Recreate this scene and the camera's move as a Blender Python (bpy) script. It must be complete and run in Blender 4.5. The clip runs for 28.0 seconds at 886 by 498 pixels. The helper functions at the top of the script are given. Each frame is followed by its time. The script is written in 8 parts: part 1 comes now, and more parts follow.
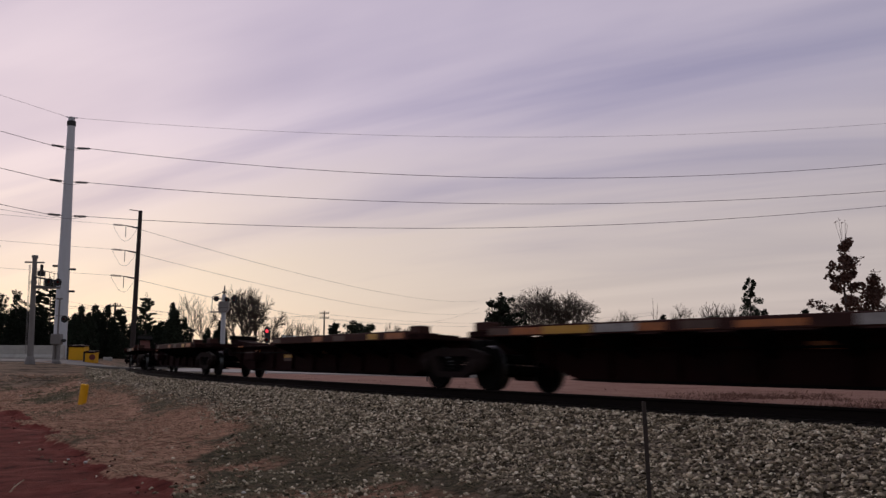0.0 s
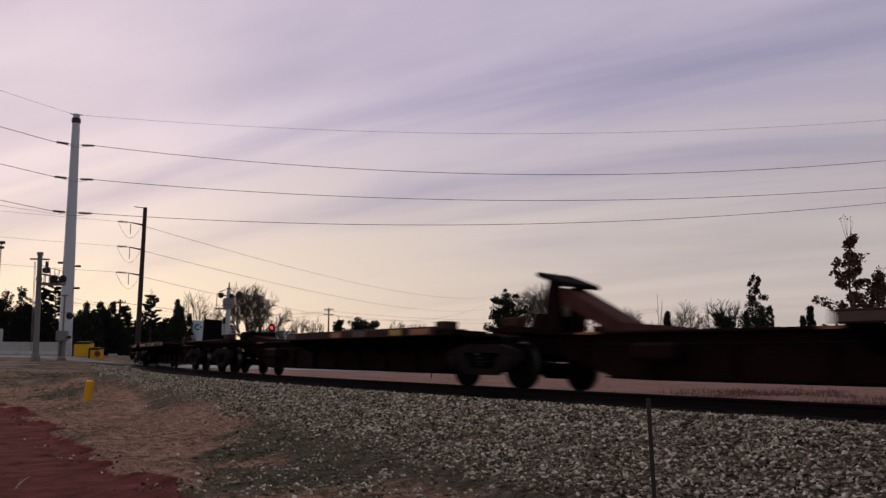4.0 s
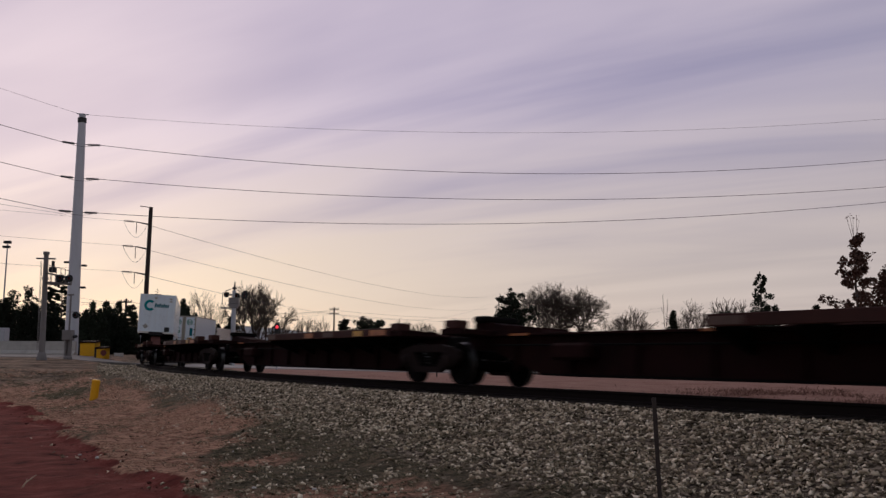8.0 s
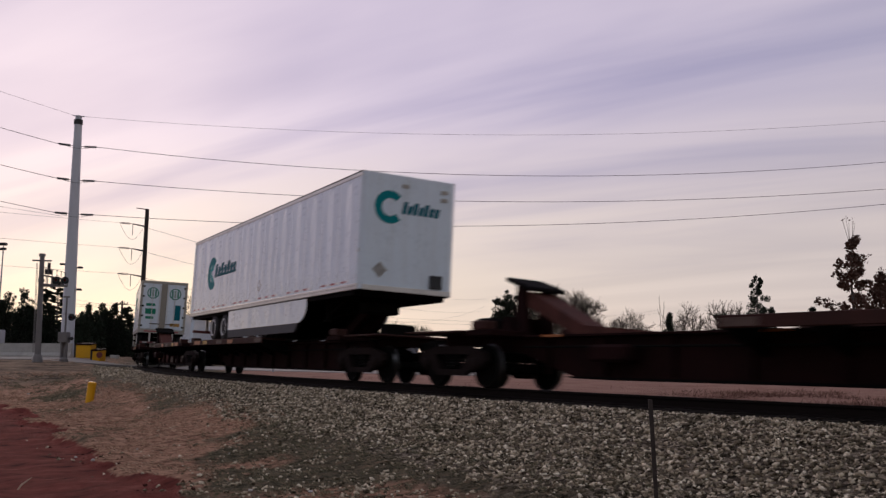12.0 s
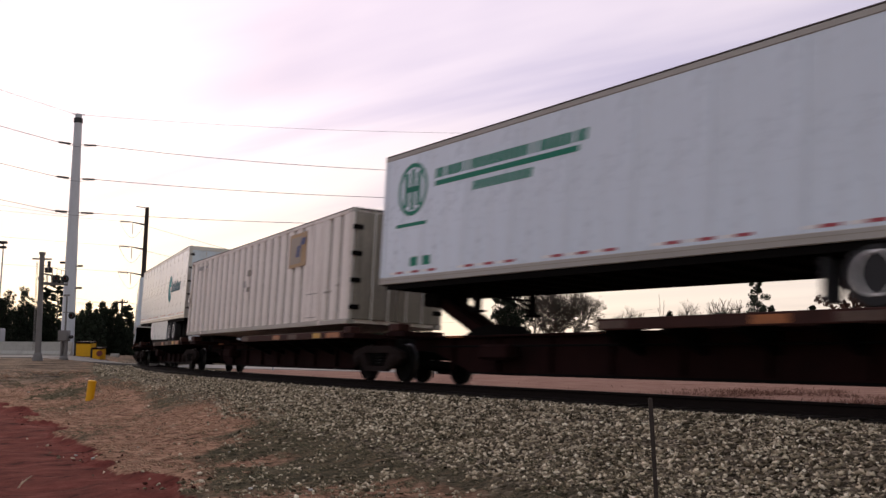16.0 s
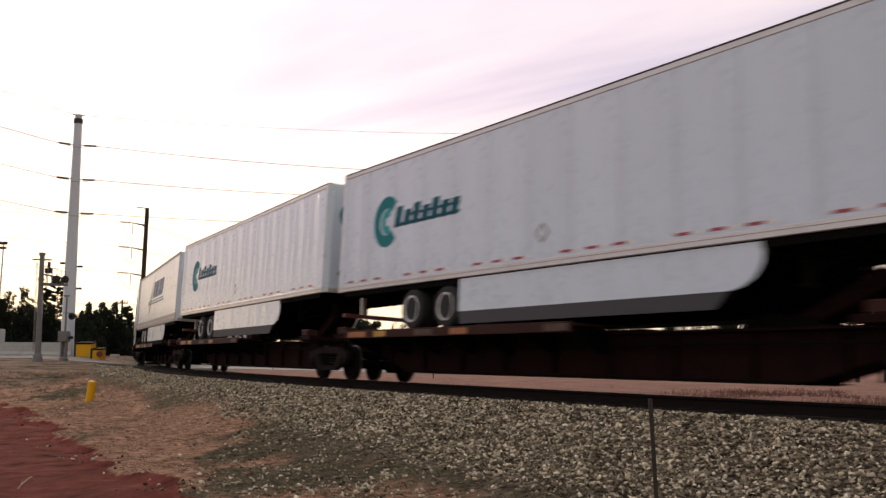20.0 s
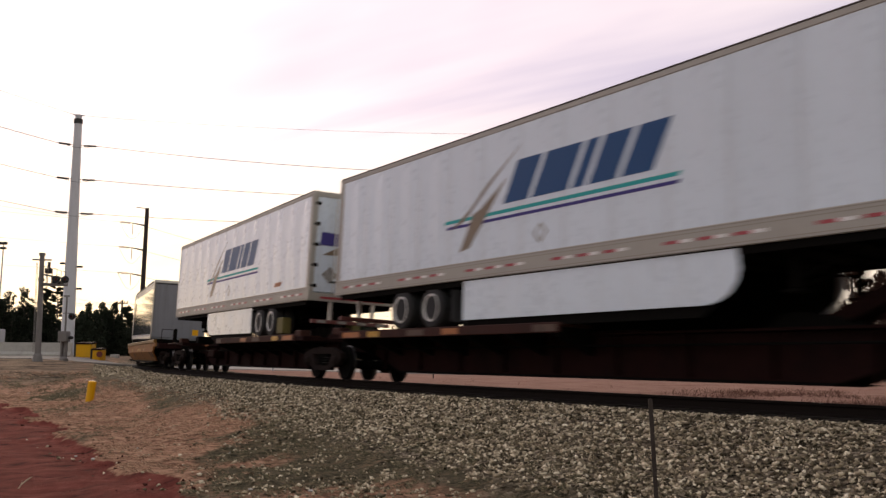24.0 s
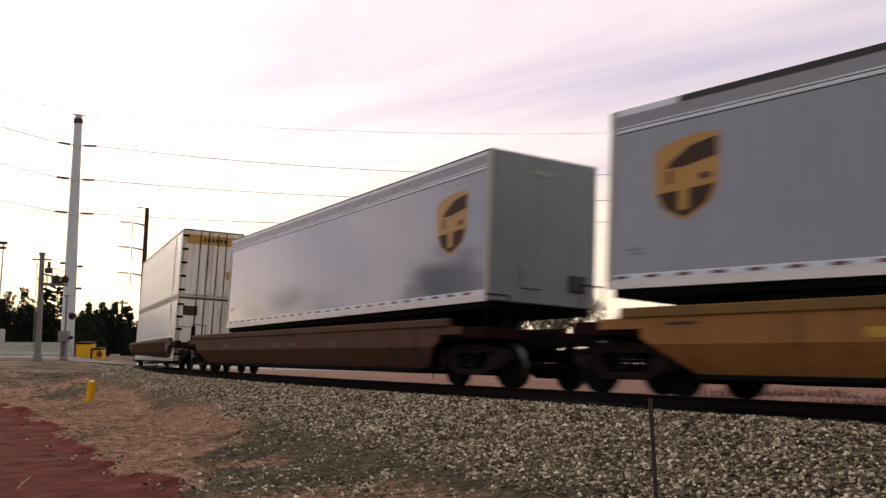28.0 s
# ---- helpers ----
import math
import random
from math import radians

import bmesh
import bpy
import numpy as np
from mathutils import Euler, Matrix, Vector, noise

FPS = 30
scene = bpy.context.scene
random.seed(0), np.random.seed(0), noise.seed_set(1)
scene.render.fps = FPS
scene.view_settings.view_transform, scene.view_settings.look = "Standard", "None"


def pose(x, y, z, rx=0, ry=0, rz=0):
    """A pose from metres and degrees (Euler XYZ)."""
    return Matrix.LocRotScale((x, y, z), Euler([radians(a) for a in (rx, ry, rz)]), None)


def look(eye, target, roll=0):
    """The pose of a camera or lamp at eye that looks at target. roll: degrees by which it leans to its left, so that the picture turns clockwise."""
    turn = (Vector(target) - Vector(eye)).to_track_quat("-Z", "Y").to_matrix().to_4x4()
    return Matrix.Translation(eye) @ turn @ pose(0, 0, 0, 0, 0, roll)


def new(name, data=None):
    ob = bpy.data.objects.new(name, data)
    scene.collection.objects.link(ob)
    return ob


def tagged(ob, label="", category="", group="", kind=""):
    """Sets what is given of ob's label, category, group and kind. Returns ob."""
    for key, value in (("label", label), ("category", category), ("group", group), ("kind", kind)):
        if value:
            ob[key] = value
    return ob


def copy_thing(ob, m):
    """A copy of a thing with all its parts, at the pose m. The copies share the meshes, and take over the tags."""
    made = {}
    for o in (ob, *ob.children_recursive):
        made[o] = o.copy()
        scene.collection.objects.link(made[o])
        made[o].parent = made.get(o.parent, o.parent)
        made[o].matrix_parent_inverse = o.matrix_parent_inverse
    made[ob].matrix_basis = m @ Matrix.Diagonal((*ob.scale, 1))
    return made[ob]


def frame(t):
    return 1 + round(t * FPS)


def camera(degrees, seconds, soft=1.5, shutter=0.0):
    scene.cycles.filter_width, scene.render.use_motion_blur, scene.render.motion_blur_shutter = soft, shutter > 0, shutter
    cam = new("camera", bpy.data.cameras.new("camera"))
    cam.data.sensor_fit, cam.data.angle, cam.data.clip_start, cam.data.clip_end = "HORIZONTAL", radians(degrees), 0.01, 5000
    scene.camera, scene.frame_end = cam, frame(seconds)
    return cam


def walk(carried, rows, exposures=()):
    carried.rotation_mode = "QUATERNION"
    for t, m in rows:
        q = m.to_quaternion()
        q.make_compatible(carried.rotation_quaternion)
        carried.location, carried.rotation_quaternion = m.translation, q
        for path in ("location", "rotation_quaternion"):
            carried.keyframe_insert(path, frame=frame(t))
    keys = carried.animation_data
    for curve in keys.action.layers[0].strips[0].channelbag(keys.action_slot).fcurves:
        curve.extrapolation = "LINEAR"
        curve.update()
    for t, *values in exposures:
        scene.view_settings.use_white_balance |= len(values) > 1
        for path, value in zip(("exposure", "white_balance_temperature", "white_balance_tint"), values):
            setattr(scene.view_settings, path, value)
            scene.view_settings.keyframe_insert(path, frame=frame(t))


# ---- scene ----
# ---------------------------------------------------------------- camera
EYE = (0.0, 0.0, 0.602)
cam = camera(50.48, 28.0, soft=1.4, shutter=0.5)


def aim(pan, tilt):
    """View with small pan and tilt, in radians, about the mean direction."""
    return look(EYE, (EYE[0] - math.tan(pan), EYE[1] + 1.0, EYE[2] + math.tan(0.11445 + tilt)), 0.286)


SWAY = [(0, -11, 6), (1.5, -11, 6), (2, -9.5, 4.3), (2.5, -8.6, 3.2), (3, -6.6, 2), (3.5, -5.2, 1), (4.5, -0.9, -0.7),
        (5.5, 3, -2), (6, 4.2, -3), (6.5, 5.4, -3), (7, 5.9, -2.5), (8, 6.1, -1.4), (8.5, 5.8, -0.8), (9, 5.2, 0),
        (9.5, 3.8, 0.8), (10, 1.2, 1), (10.5, 0.2, 1), (11, 0, 1.1), (12, 0, 2.4), (12.5, 0, 2.4), (14.5, 0, 1), (15.5, 0, -0.3),
        (17, 0, -0.5), (19, 0, 0), (21, 0, 1.5), (21.5, 0, 1.8), (23.5, 0, 1), (26, 0, 0.9), (28, 0, 0.5)]
walk(cam, [(t, aim(dx / 1663.3, dy / 1663.3)) for t, dx, dy in SWAY],
     exposures=[(0, 0.0, 6450, 14), (11, 0.0, 6450, 14), (12, 0.24, 6450, 14), (12.5, 0.30, 6450, 14), (14.5, 0.33, 6450, 13), (15, 0.44, 6550, 10),
                (15.5, 0.62, 6700, 10), (16, 0.80, 6850, 10), (17, 0.89, 7500, 8), (18, 0.93, 7500, 8), (21.5, 0.98, 7500, 8), (25, 0.96, 7500, 8),
                (25.6, 0.90, 7250, 8), (26.2, 0.38, 6600, 10), (26.5, 0.30, 6550, 10), (26.8, 0.57, 6600, 10), (27.1, 0.79, 6800, 10),
                (27.4, 0.9, 7500, 8), (28, 0.95, 7500, 8)])

# ---------------------------------------------------------------- world and sun
SUN_TURN, SUN_HEIGHT = radians(-24), radians(16)


def make_world():
    w = bpy.data.worlds.new("sky")
    scene.world = w
    w.use_nodes = True
    nt = w.node_tree
    nt.nodes.clear()
    N = nt.nodes.new
    link = nt.links.new
    out = N("ShaderNodeOutputWorld")
    bg = N("ShaderNodeBackground")
    bg.inputs["Strength"].default_value = 1.0
    sky = N("ShaderNodeTexSky")
    sky.sky_type = "NISHITA"
    sky.sun_disc = False
    sky.sun_elevation, sky.sun_rotation = SUN_HEIGHT, SUN_TURN
    dim = N("ShaderNodeVectorMath")
    dim.operation = "SCALE"
    dim.inputs["Scale"].default_value = 0.10
    link(sky.outputs[0], dim.inputs[0])
    tc = N("ShaderNodeTexCoord")
    sep = N("ShaderNodeSeparateXYZ")
    link(tc.outputs["Generated"], sep.inputs[0])

    def m(op, a, b=None, c=None):
        n = N("ShaderNodeMath")
        n.operation = op
        for i, val in enumerate((a, b, c)):
            if val is None:
                continue
            if isinstance(val, (int, float)):
                n.inputs[i].default_value = val
            else:
                link(val, n.inputs[i])
        return n.outputs[0]

    zc = m("MAXIMUM", sep.outputs["Z"], 0.0)
    k = m("DIVIDE", 1.0, m("ADD", zc, 0.16))
    cloud_plane = N("ShaderNodeCombineXYZ")
    link(m("MULTIPLY", sep.outputs["X"], k), cloud_plane.inputs[0])
    link(m("MULTIPLY", sep.outputs["Y"], k), cloud_plane.inputs[1])
    spin = N("ShaderNodeMapping")
    spin.inputs["Rotation"].default_value = (0, 0, radians(-152))
    link(cloud_plane.outputs[0], spin.inputs[0])
    turn = N("ShaderNodeMapping")
    turn.inputs["Scale"].default_value = (0.26, 1.10, 1.0)
    link(spin.outputs[0], turn.inputs[0])
    n1 = N("ShaderNodeTexNoise")
    n1.inputs["Scale"].default_value = 1.25
    n1.inputs["Detail"].default_value = 4.0
    n1.inputs["Roughness"].default_value = 0.50
    n1.inputs["Distortion"].default_value = 0.9
    link(turn.outputs[0], n1.inputs["Vector"])
    n2 = N("ShaderNodeTexNoise")
    n2.inputs["Scale"].default_value = 4.2
    n2.inputs["Detail"].default_value = 5.0
    link(turn.outputs[0], n2.inputs["Vector"])
    dens = m("ADD", m("MULTIPLY", n1.outputs[0], 0.86), m("MULTIPLY", n2.outputs[0], 0.14))
    # one long darker veil that climbs to the right, and brighter cloud to the left
    sx = sep.outputs["X"]
    centre = m("MULTIPLY_ADD", m("MULTIPLY", sx, sx), 0.20, m("MULTIPLY_ADD", sx, 0.17, 0.228))
    off = m("DIVIDE", m("ADD", m("SUBTRACT", zc, centre), m("MULTIPLY_ADD", n2.outputs[0], 0.10, -0.05)), 0.042)
    veil = m("EXPONENT", m("MULTIPLY", m("MULTIPLY", off, off), -1.0))
    reach = N("ShaderNodeMapRange")
    reach.interpolation_type = "SMOOTHSTEP"
    reach.inputs["From Min"].default_value, reach.inputs["From Max"].default_value = -0.25, 0.22
    link(sx, reach.inputs["Value"])
    dens = m("SUBTRACT", m("MULTIPLY_ADD", m("MAXIMUM", m("MINIMUM", sx, 0.6), -0.6), -0.035, dens), m("MULTIPLY", m("MULTIPLY", veil, reach.outputs[0]), 0.056))
    streak = N("ShaderNodeValToRGB")
    streak.color_ramp.elements[0].position, streak.color_ramp.elements[0].color = 0.385, (0.420, 0.366, 0.565, 1)
    streak.color_ramp.elements[1].position, streak.color_ramp.elements[1].color = 0.575, (0.752, 0.645, 0.785, 1)
    link(dens, streak.inputs[0])
    # warm light low down, stronger towards the veiled sun
    edge = m("ADD", m("MULTIPLY_ADD", sep.outputs["X"], -0.10, zc), m("MULTIPLY_ADD", n1.outputs[0], -0.16, 0.08))
    fade = N("ShaderNodeMapRange")
    fade.interpolation_type = "SMOOTHSTEP"
    fade.inputs["From Min"].default_value, fade.inputs["From Max"].default_value = 0.06, 0.27
    fade.inputs["To Min"].default_value, fade.inputs["To Max"].default_value = 1.0, 0.0
    link(edge, fade.inputs["Value"])
    low = fade.outputs[0]
    dot = N("ShaderNodeVectorMath")
    dot.operation = "DOT_PRODUCT"
    link(tc.outputs["Generated"], dot.inputs[0])
    dot.inputs[1].default_value = (math.sin(SUN_TURN) * math.cos(SUN_HEIGHT), math.cos(SUN_TURN) * math.cos(SUN_HEIGHT), math.sin(SUN_HEIGHT))
    toward = m("MULTIPLY_ADD", dot.outputs["Value"], 0.5, 0.5)
    glow = m("POWER", toward, 9.0)
    warm = N("ShaderNodeMix")
    warm.data_type = "RGBA"
    link(m("MULTIPLY", low, m("MULTIPLY_ADD", glow, 0.42, 0.50)), warm.inputs["Factor"])
    cool = N("ShaderNodeMix")
    cool.data_type = "RGBA"
    link(m("POWER", toward, 1.6), cool.inputs["Factor"])
    cool.inputs["A"].default_value = (0.50, 0.54, 0.60, 1)
    link(streak.outputs[0], cool.inputs["B"])
    link(cool.outputs["Result"], warm.inputs["A"])
    warm.inputs["B"].default_value = (0.885, 0.738, 0.585, 1)
    lift = N("ShaderNodeVectorMath")
    lift.operation = "SCALE"
    link(warm.outputs["Result"], lift.inputs[0])
    link(m("MULTIPLY_ADD", m("POWER", toward, 3.0), 0.17, 0.59), lift.inputs["Scale"])
    cover = N("ShaderNodeMix")
    cover.data_type = "RGBA"
    cover.inputs["Factor"].default_value = 0.90
    link(dim.outputs[0], cover.inputs["A"])
    link(lift.outputs[0], cover.inputs["B"])
    link(cover.outputs["Result"], bg.inputs["Color"])
    link(bg.outputs[0], out.inputs["Surface"])


make_world()
sun = new("sun", bpy.data.lights.new("sun", "SUN"))
sun.data.energy, sun.data.angle, sun.data.color = 0.5, radians(18), (1.0, 0.86, 0.72)
sun.matrix_world = look((math.sin(SUN_TURN) * 50, math.cos(SUN_TURN) * 50, math.tan(SUN_HEIGHT) * 50), (0, 0, 0))

# ---------------------------------------------------------------- materials
START_TURN = 0.564975      # way of the line where it passes the camera
MATS = {}


def mat(name, color, rough=0.6, metal=0.0, vary=0.12, scale=6.0, bump=0.0, bump_scale=40.0, grime=None, grime_amount=0.35, grime_scale=1.2,
        coat=0.0, streaks=False, per_object=0.0, spec=0.5, wave=0.0):
    """Painted, metal or mineral surface: tone varied at two scales, dirt in patches or streaks, fine relief."""
    if name in MATS:
        return MATS[name]
    mt = bpy.data.materials.new(name)
    mt.use_nodes = True
    nt = mt.node_tree
    b = nt.nodes["Principled BSDF"]
    N, link = nt.nodes.new, nt.links.new
    b.inputs["Roughness"].default_value, b.inputs["Metallic"].default_value = rough, metal
    b.inputs["Specular IOR Level"].default_value = spec
    if coat:
        b.inputs["Coat Weight"].default_value, b.inputs["Coat Roughness"].default_value = coat, 0.07
    tc = N("ShaderNodeTexCoord")
    n1, n2 = N("ShaderNodeTexNoise"), N("ShaderNodeTexNoise")
    n1.inputs["Scale"].default_value, n1.inputs["Detail"].default_value = scale, 6
    n2.inputs["Scale"].default_value, n2.inputs["Detail"].default_value = scale * 6.5, 4
    link(tc.outputs["Object"], n1.inputs["Vector"])
    link(tc.outputs["Object"], n2.inputs["Vector"])
    mixn = N("ShaderNodeMath")
    mixn.operation = "ADD"
    link(n1.outputs[0], mixn.inputs[0])
    link(n2.outputs[0], mixn.inputs[1])
    ramp = N("ShaderNodeMapRange")
    ramp.inputs["From Min"].default_value, ramp.inputs["From Max"].default_value = 0.6, 1.4
    ramp.inputs["To Min"].default_value, ramp.inputs["To Max"].default_value = 1 - vary, 1 + vary
    link(mixn.outputs[0], ramp.inputs["Value"])
    fac = ramp.outputs[0]
    if per_object:
        info = N("ShaderNodeObjectInfo")
        mr = N("ShaderNodeMapRange")
        mr.inputs["To Min"].default_value, mr.inputs["To Max"].default_value = 1 - per_object, 1 + per_object
        link(info.outputs["Random"], mr.inputs["Value"])
        mul = N("ShaderNodeMath")
        mul.operation = "MULTIPLY"
        link(fac, mul.inputs[0])
        link(mr.outputs[0], mul.inputs[1])
        fac = mul.outputs[0]
    sc = N("ShaderNodeVectorMath")
    sc.operation = "SCALE"
    sc.inputs[0].default_value = color
    link(fac, sc.inputs["Scale"])
    col = sc.outputs[0]
    if grime:
        ng = N("ShaderNodeTexNoise")
        ng.inputs["Scale"].default_value, ng.inputs["Detail"].default_value, ng.inputs["Roughness"].default_value = grime_scale, 8, 0.65
        mp = N("ShaderNodeMapping")
        mp.inputs["Scale"].default_value = (3.0, 3.0, 0.25) if streaks else (1, 1, 1)
        link(tc.outputs["Object"], mp.inputs[0])
        link(mp.outputs[0], ng.inputs["Vector"])
        gr = N("ShaderNodeMapRange")
        gr.inputs["From Min"].default_value, gr.inputs["From Max"].default_value = 0.48, 0.75
        gr.inputs["To Max"].default_value = grime_amount
        link(ng.outputs[0], gr.inputs["Value"])
        mx = N("ShaderNodeMix")
        mx.data_type = "RGBA"
        link(gr.outputs[0], mx.inputs["Factor"])
        link(col, mx.inputs["A"])
        mx.inputs["B"].default_value = (*grime, 1)
        col = mx.outputs["Result"]
    link(col, b.inputs["Base Color"])
    rr = N("ShaderNodeMapRange")
    rr.inputs["From Min"].default_value, rr.inputs["From Max"].default_value = 0.6, 1.4
    rr.inputs["To Min"].default_value, rr.inputs["To Max"].default_value = max(rough - 0.08, 0.03), min(rough + 0.08, 1)
    link(mixn.outputs[0], rr.inputs["Value"])
    link(rr.outputs[0], b.inputs["Roughness"])
    if bump:
        nb = N("ShaderNodeTexNoise")
        nb.inputs["Scale"].default_value, nb.inputs["Detail"].default_value = bump_scale, 5
        link(tc.outputs["Object"], nb.inputs["Vector"])
        bp = N("ShaderNodeBump")
        bp.inputs["Strength"].default_value, bp.inputs["Distance"].default_value = bump, 0.01
        link(nb.outputs[0], bp.inputs["Height"])
        link(bp.outputs[0], b.inputs["Normal"])
    if wave:
        # sheet that bulges a little between its rivets
        wm = N("ShaderNodeMapping")
        wm.inputs["Scale"].default_value = (1.6, 1.0, 0.35)
        link(tc.outputs["Object"], wm.inputs[0])
        nw = N("ShaderNodeTexNoise")
        nw.inputs["Scale"].default_value, nw.inputs["Detail"].default_value = 1.3, 2
        link(wm.outputs[0], nw.inputs["Vector"])
        bw = N("ShaderNodeBump")
        bw.inputs["Strength"].default_value, bw.inputs["Distance"].default_value = 1.0, wave
        link(nw.outputs[0], bw.inputs["Height"])
        link(bw.outputs[0], b.inputs["Normal"])
        if coat:
            link(bw.outputs[0], b.inputs["Coat Normal"])
    MATS[name] = mt
    return mt


WHITE = mat("trailer_white", (0.63, 0.71, 0.785), 0.30, per_object=0.035, wave=0.05, vary=0.03, scale=1.5, grime=(0.42, 0.40, 0.37), grime_amount=0.26, streaks=True, coat=0.25)
ROOF = mat("roof_edge", (0.075, 0.065, 0.06), 0.7, vary=0.1, spec=0.2)
GROOVE = mat("shade_and_patch_grey", (0.27, 0.245, 0.205), 0.8, vary=0.15, scale=3)
WHITE_OLD = mat("container_white", (0.76, 0.70, 0.645), 0.55, vary=0.08, scale=2.0, grime=(0.27, 0.20, 0.135), grime_amount=0.75, streaks=True)
GREY_SIDE = mat("trailer_grey", (0.195, 0.212, 0.255), 0.10, vary=0.05, scale=1.2, grime=(0.13, 0.13, 0.155), grime_amount=0.3, streaks=True, coat=1.0)
COVE = mat("grey_cove_sheet", (0.24, 0.25, 0.285), 0.3, vary=0.05, scale=2, grime=(0.3, 0.29, 0.28), grime_amount=0.3, streaks=True)
DULL_TAPE = mat("dull_brown_tape", (0.15, 0.045, 0.042), 0.5, vary=0.2, scale=6)
DIRTY_END = mat("dirty_container_end", (0.24, 0.215, 0.175), 0.7, vary=0.15, scale=2, grime=(0.10, 0.085, 0.06), grime_amount=0.8, grime_scale=1.5, streaks=True)
DULL_BLUE = mat("dull_blue_vinyl", (0.075, 0.085, 0.17), 0.6, vary=0.2, scale=5, spec=0.15)
FADED_GOLD = mat("faded_gold_vinyl", (0.30, 0.165, 0.045), 0.5, vary=0.15, scale=4, grime=(0.16, 0.11, 0.07), grime_amount=0.5, grime_scale=3)
GREY_END = mat("trailer_end_grey", (0.180, 0.188, 0.215), 0.35, vary=0.06, scale=2.0, grime=(0.10, 0.10, 0.105), grime_amount=0.5, streaks=True)
ALU = mat("aluminium_rail", (0.58, 0.56, 0.53), 0.38, 0.55, vary=0.06, scale=4, grime=(0.28, 0.25, 0.21), grime_amount=0.4)
TAN_RAIL = mat("dull_aluminium", (0.36, 0.34, 0.30), 0.55, 0.2, vary=0.06, scale=4, grime=(0.25, 0.22, 0.18), grime_amount=0.4)
# Undergear steel near black: the little light under the cars is in its colour.
DARK_STEEL = mat("dark_steel_shaded", (0.006, 0.0055, 0.005), 0.9, 0.0, vary=0.25, scale=5, bump=0.2, spec=0.04)
# Oxide red darkened to near black: shade below the decks is in it.
RUST_SHADED = mat("oxide_red_shaded", (0.018, 0.0070, 0.0065), 0.85, vary=0.3, scale=3, grime=(0.005, 0.004, 0.004), grime_amount=0.8, grime_scale=1.4, bump=0.15, spec=0.04)
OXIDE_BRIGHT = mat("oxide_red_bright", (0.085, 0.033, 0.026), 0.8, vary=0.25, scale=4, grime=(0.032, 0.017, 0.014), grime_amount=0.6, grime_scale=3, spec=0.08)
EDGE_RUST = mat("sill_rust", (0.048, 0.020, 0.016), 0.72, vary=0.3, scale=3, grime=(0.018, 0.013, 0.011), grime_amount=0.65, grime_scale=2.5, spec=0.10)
WELL_TAN = mat("well_car_paint", (0.285, 0.128, 0.042), 0.62, vary=0.14, scale=2, grime=(0.10, 0.040, 0.020), grime_amount=0.7, grime_scale=0.9, streaks=True, spec=0.12)
WELL_DARK = mat("well_car_brown", (0.100, 0.048, 0.033), 0.7, vary=0.2, scale=2, grime=(0.035, 0.022, 0.017), grime_amount=0.75, streaks=True, spec=0.08)
WELL_YELLOW = mat("well_top_yellow", (0.17, 0.09, 0.022), 0.6, vary=0.15, scale=3, grime=(0.07, 0.042, 0.02), grime_amount=0.6, spec=0.25)
# Wheel and bogie steel darkened too, for the shade below the cars.
WHEEL = mat("wheel_steel_shaded", (0.006, 0.0055, 0.005), 0.9, 0.0, vary=0.2, scale=8, spec=0.04)
TREAD = mat("worn_tread", (0.10, 0.098, 0.095), 0.32, 1.0, vary=0.10, scale=10)
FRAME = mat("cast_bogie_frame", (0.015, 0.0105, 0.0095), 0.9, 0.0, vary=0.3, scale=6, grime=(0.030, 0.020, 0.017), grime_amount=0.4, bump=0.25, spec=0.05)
TYRE = mat("tyre_rubber", (0.018, 0.018, 0.019), 0.85, vary=0.2, scale=10, bump=0.2)
RIM = mat("white_wheel_rim", (0.74, 0.73, 0.71), 0.38, 0.2, vary=0.08, scale=8, grime=(0.30, 0.25, 0.2), grime_amount=0.5, grime_scale=5)
RUBBER = mat("black_skirt_rubber", (0.05, 0.05, 0.055), 0.7, vary=0.1)
TEAL = mat("teal_vinyl", (0.0, 0.20, 0.22), 0.6, vary=0.05, spec=0.15)
TEAL_DARK = mat("dark_teal_vinyl", (0.002, 0.115, 0.15), 0.6, vary=0.05, spec=0.15)
TEAL_LIGHT = mat("light_teal_vinyl", (0.03, 0.36, 0.36), 0.6, vary=0.05, spec=0.15)
NAVY = mat("navy_vinyl", (0.006, 0.060, 0.175), 0.48, vary=0.05, spec=0.25)
BRONZE = mat("bronze_vinyl", (0.20, 0.15, 0.10), 0.4, vary=0.12, scale=4, spec=0.35)
VIOLET = mat("violet_vinyl", (0.06, 0.05, 0.20), 0.6, vary=0.05, spec=0.15)
GREEN = mat("green_vinyl", (0.02, 0.20, 0.13), 0.6, vary=0.06, spec=0.15)
BROWN = mat("brown_vinyl", (0.055, 0.032, 0.022), 0.6, vary=0.06, spec=0.15)
GOLD = mat("gold_vinyl", (0.40, 0.21, 0.03), 0.4, vary=0.10)
RED_TAPE = mat("red_reflector", (0.34, 0.035, 0.045), 0.35, vary=0.08)
WHITE_TAPE = mat("white_reflector", (0.72, 0.70, 0.68), 0.35, vary=0.05)
AMBER = mat("amber_reflector", (0.36, 0.11, 0.018), 0.5, vary=0.25, scale=5, grime=(0.05, 0.022, 0.016), grime_amount=0.75, grime_scale=6)
SILL_WORN = mat("worn_sill_patch", (0.10, 0.065, 0.05), 0.6, vary=0.3, scale=5, grime=(0.03, 0.02, 0.016), grime_amount=0.6, grime_scale=4, spec=0.2)
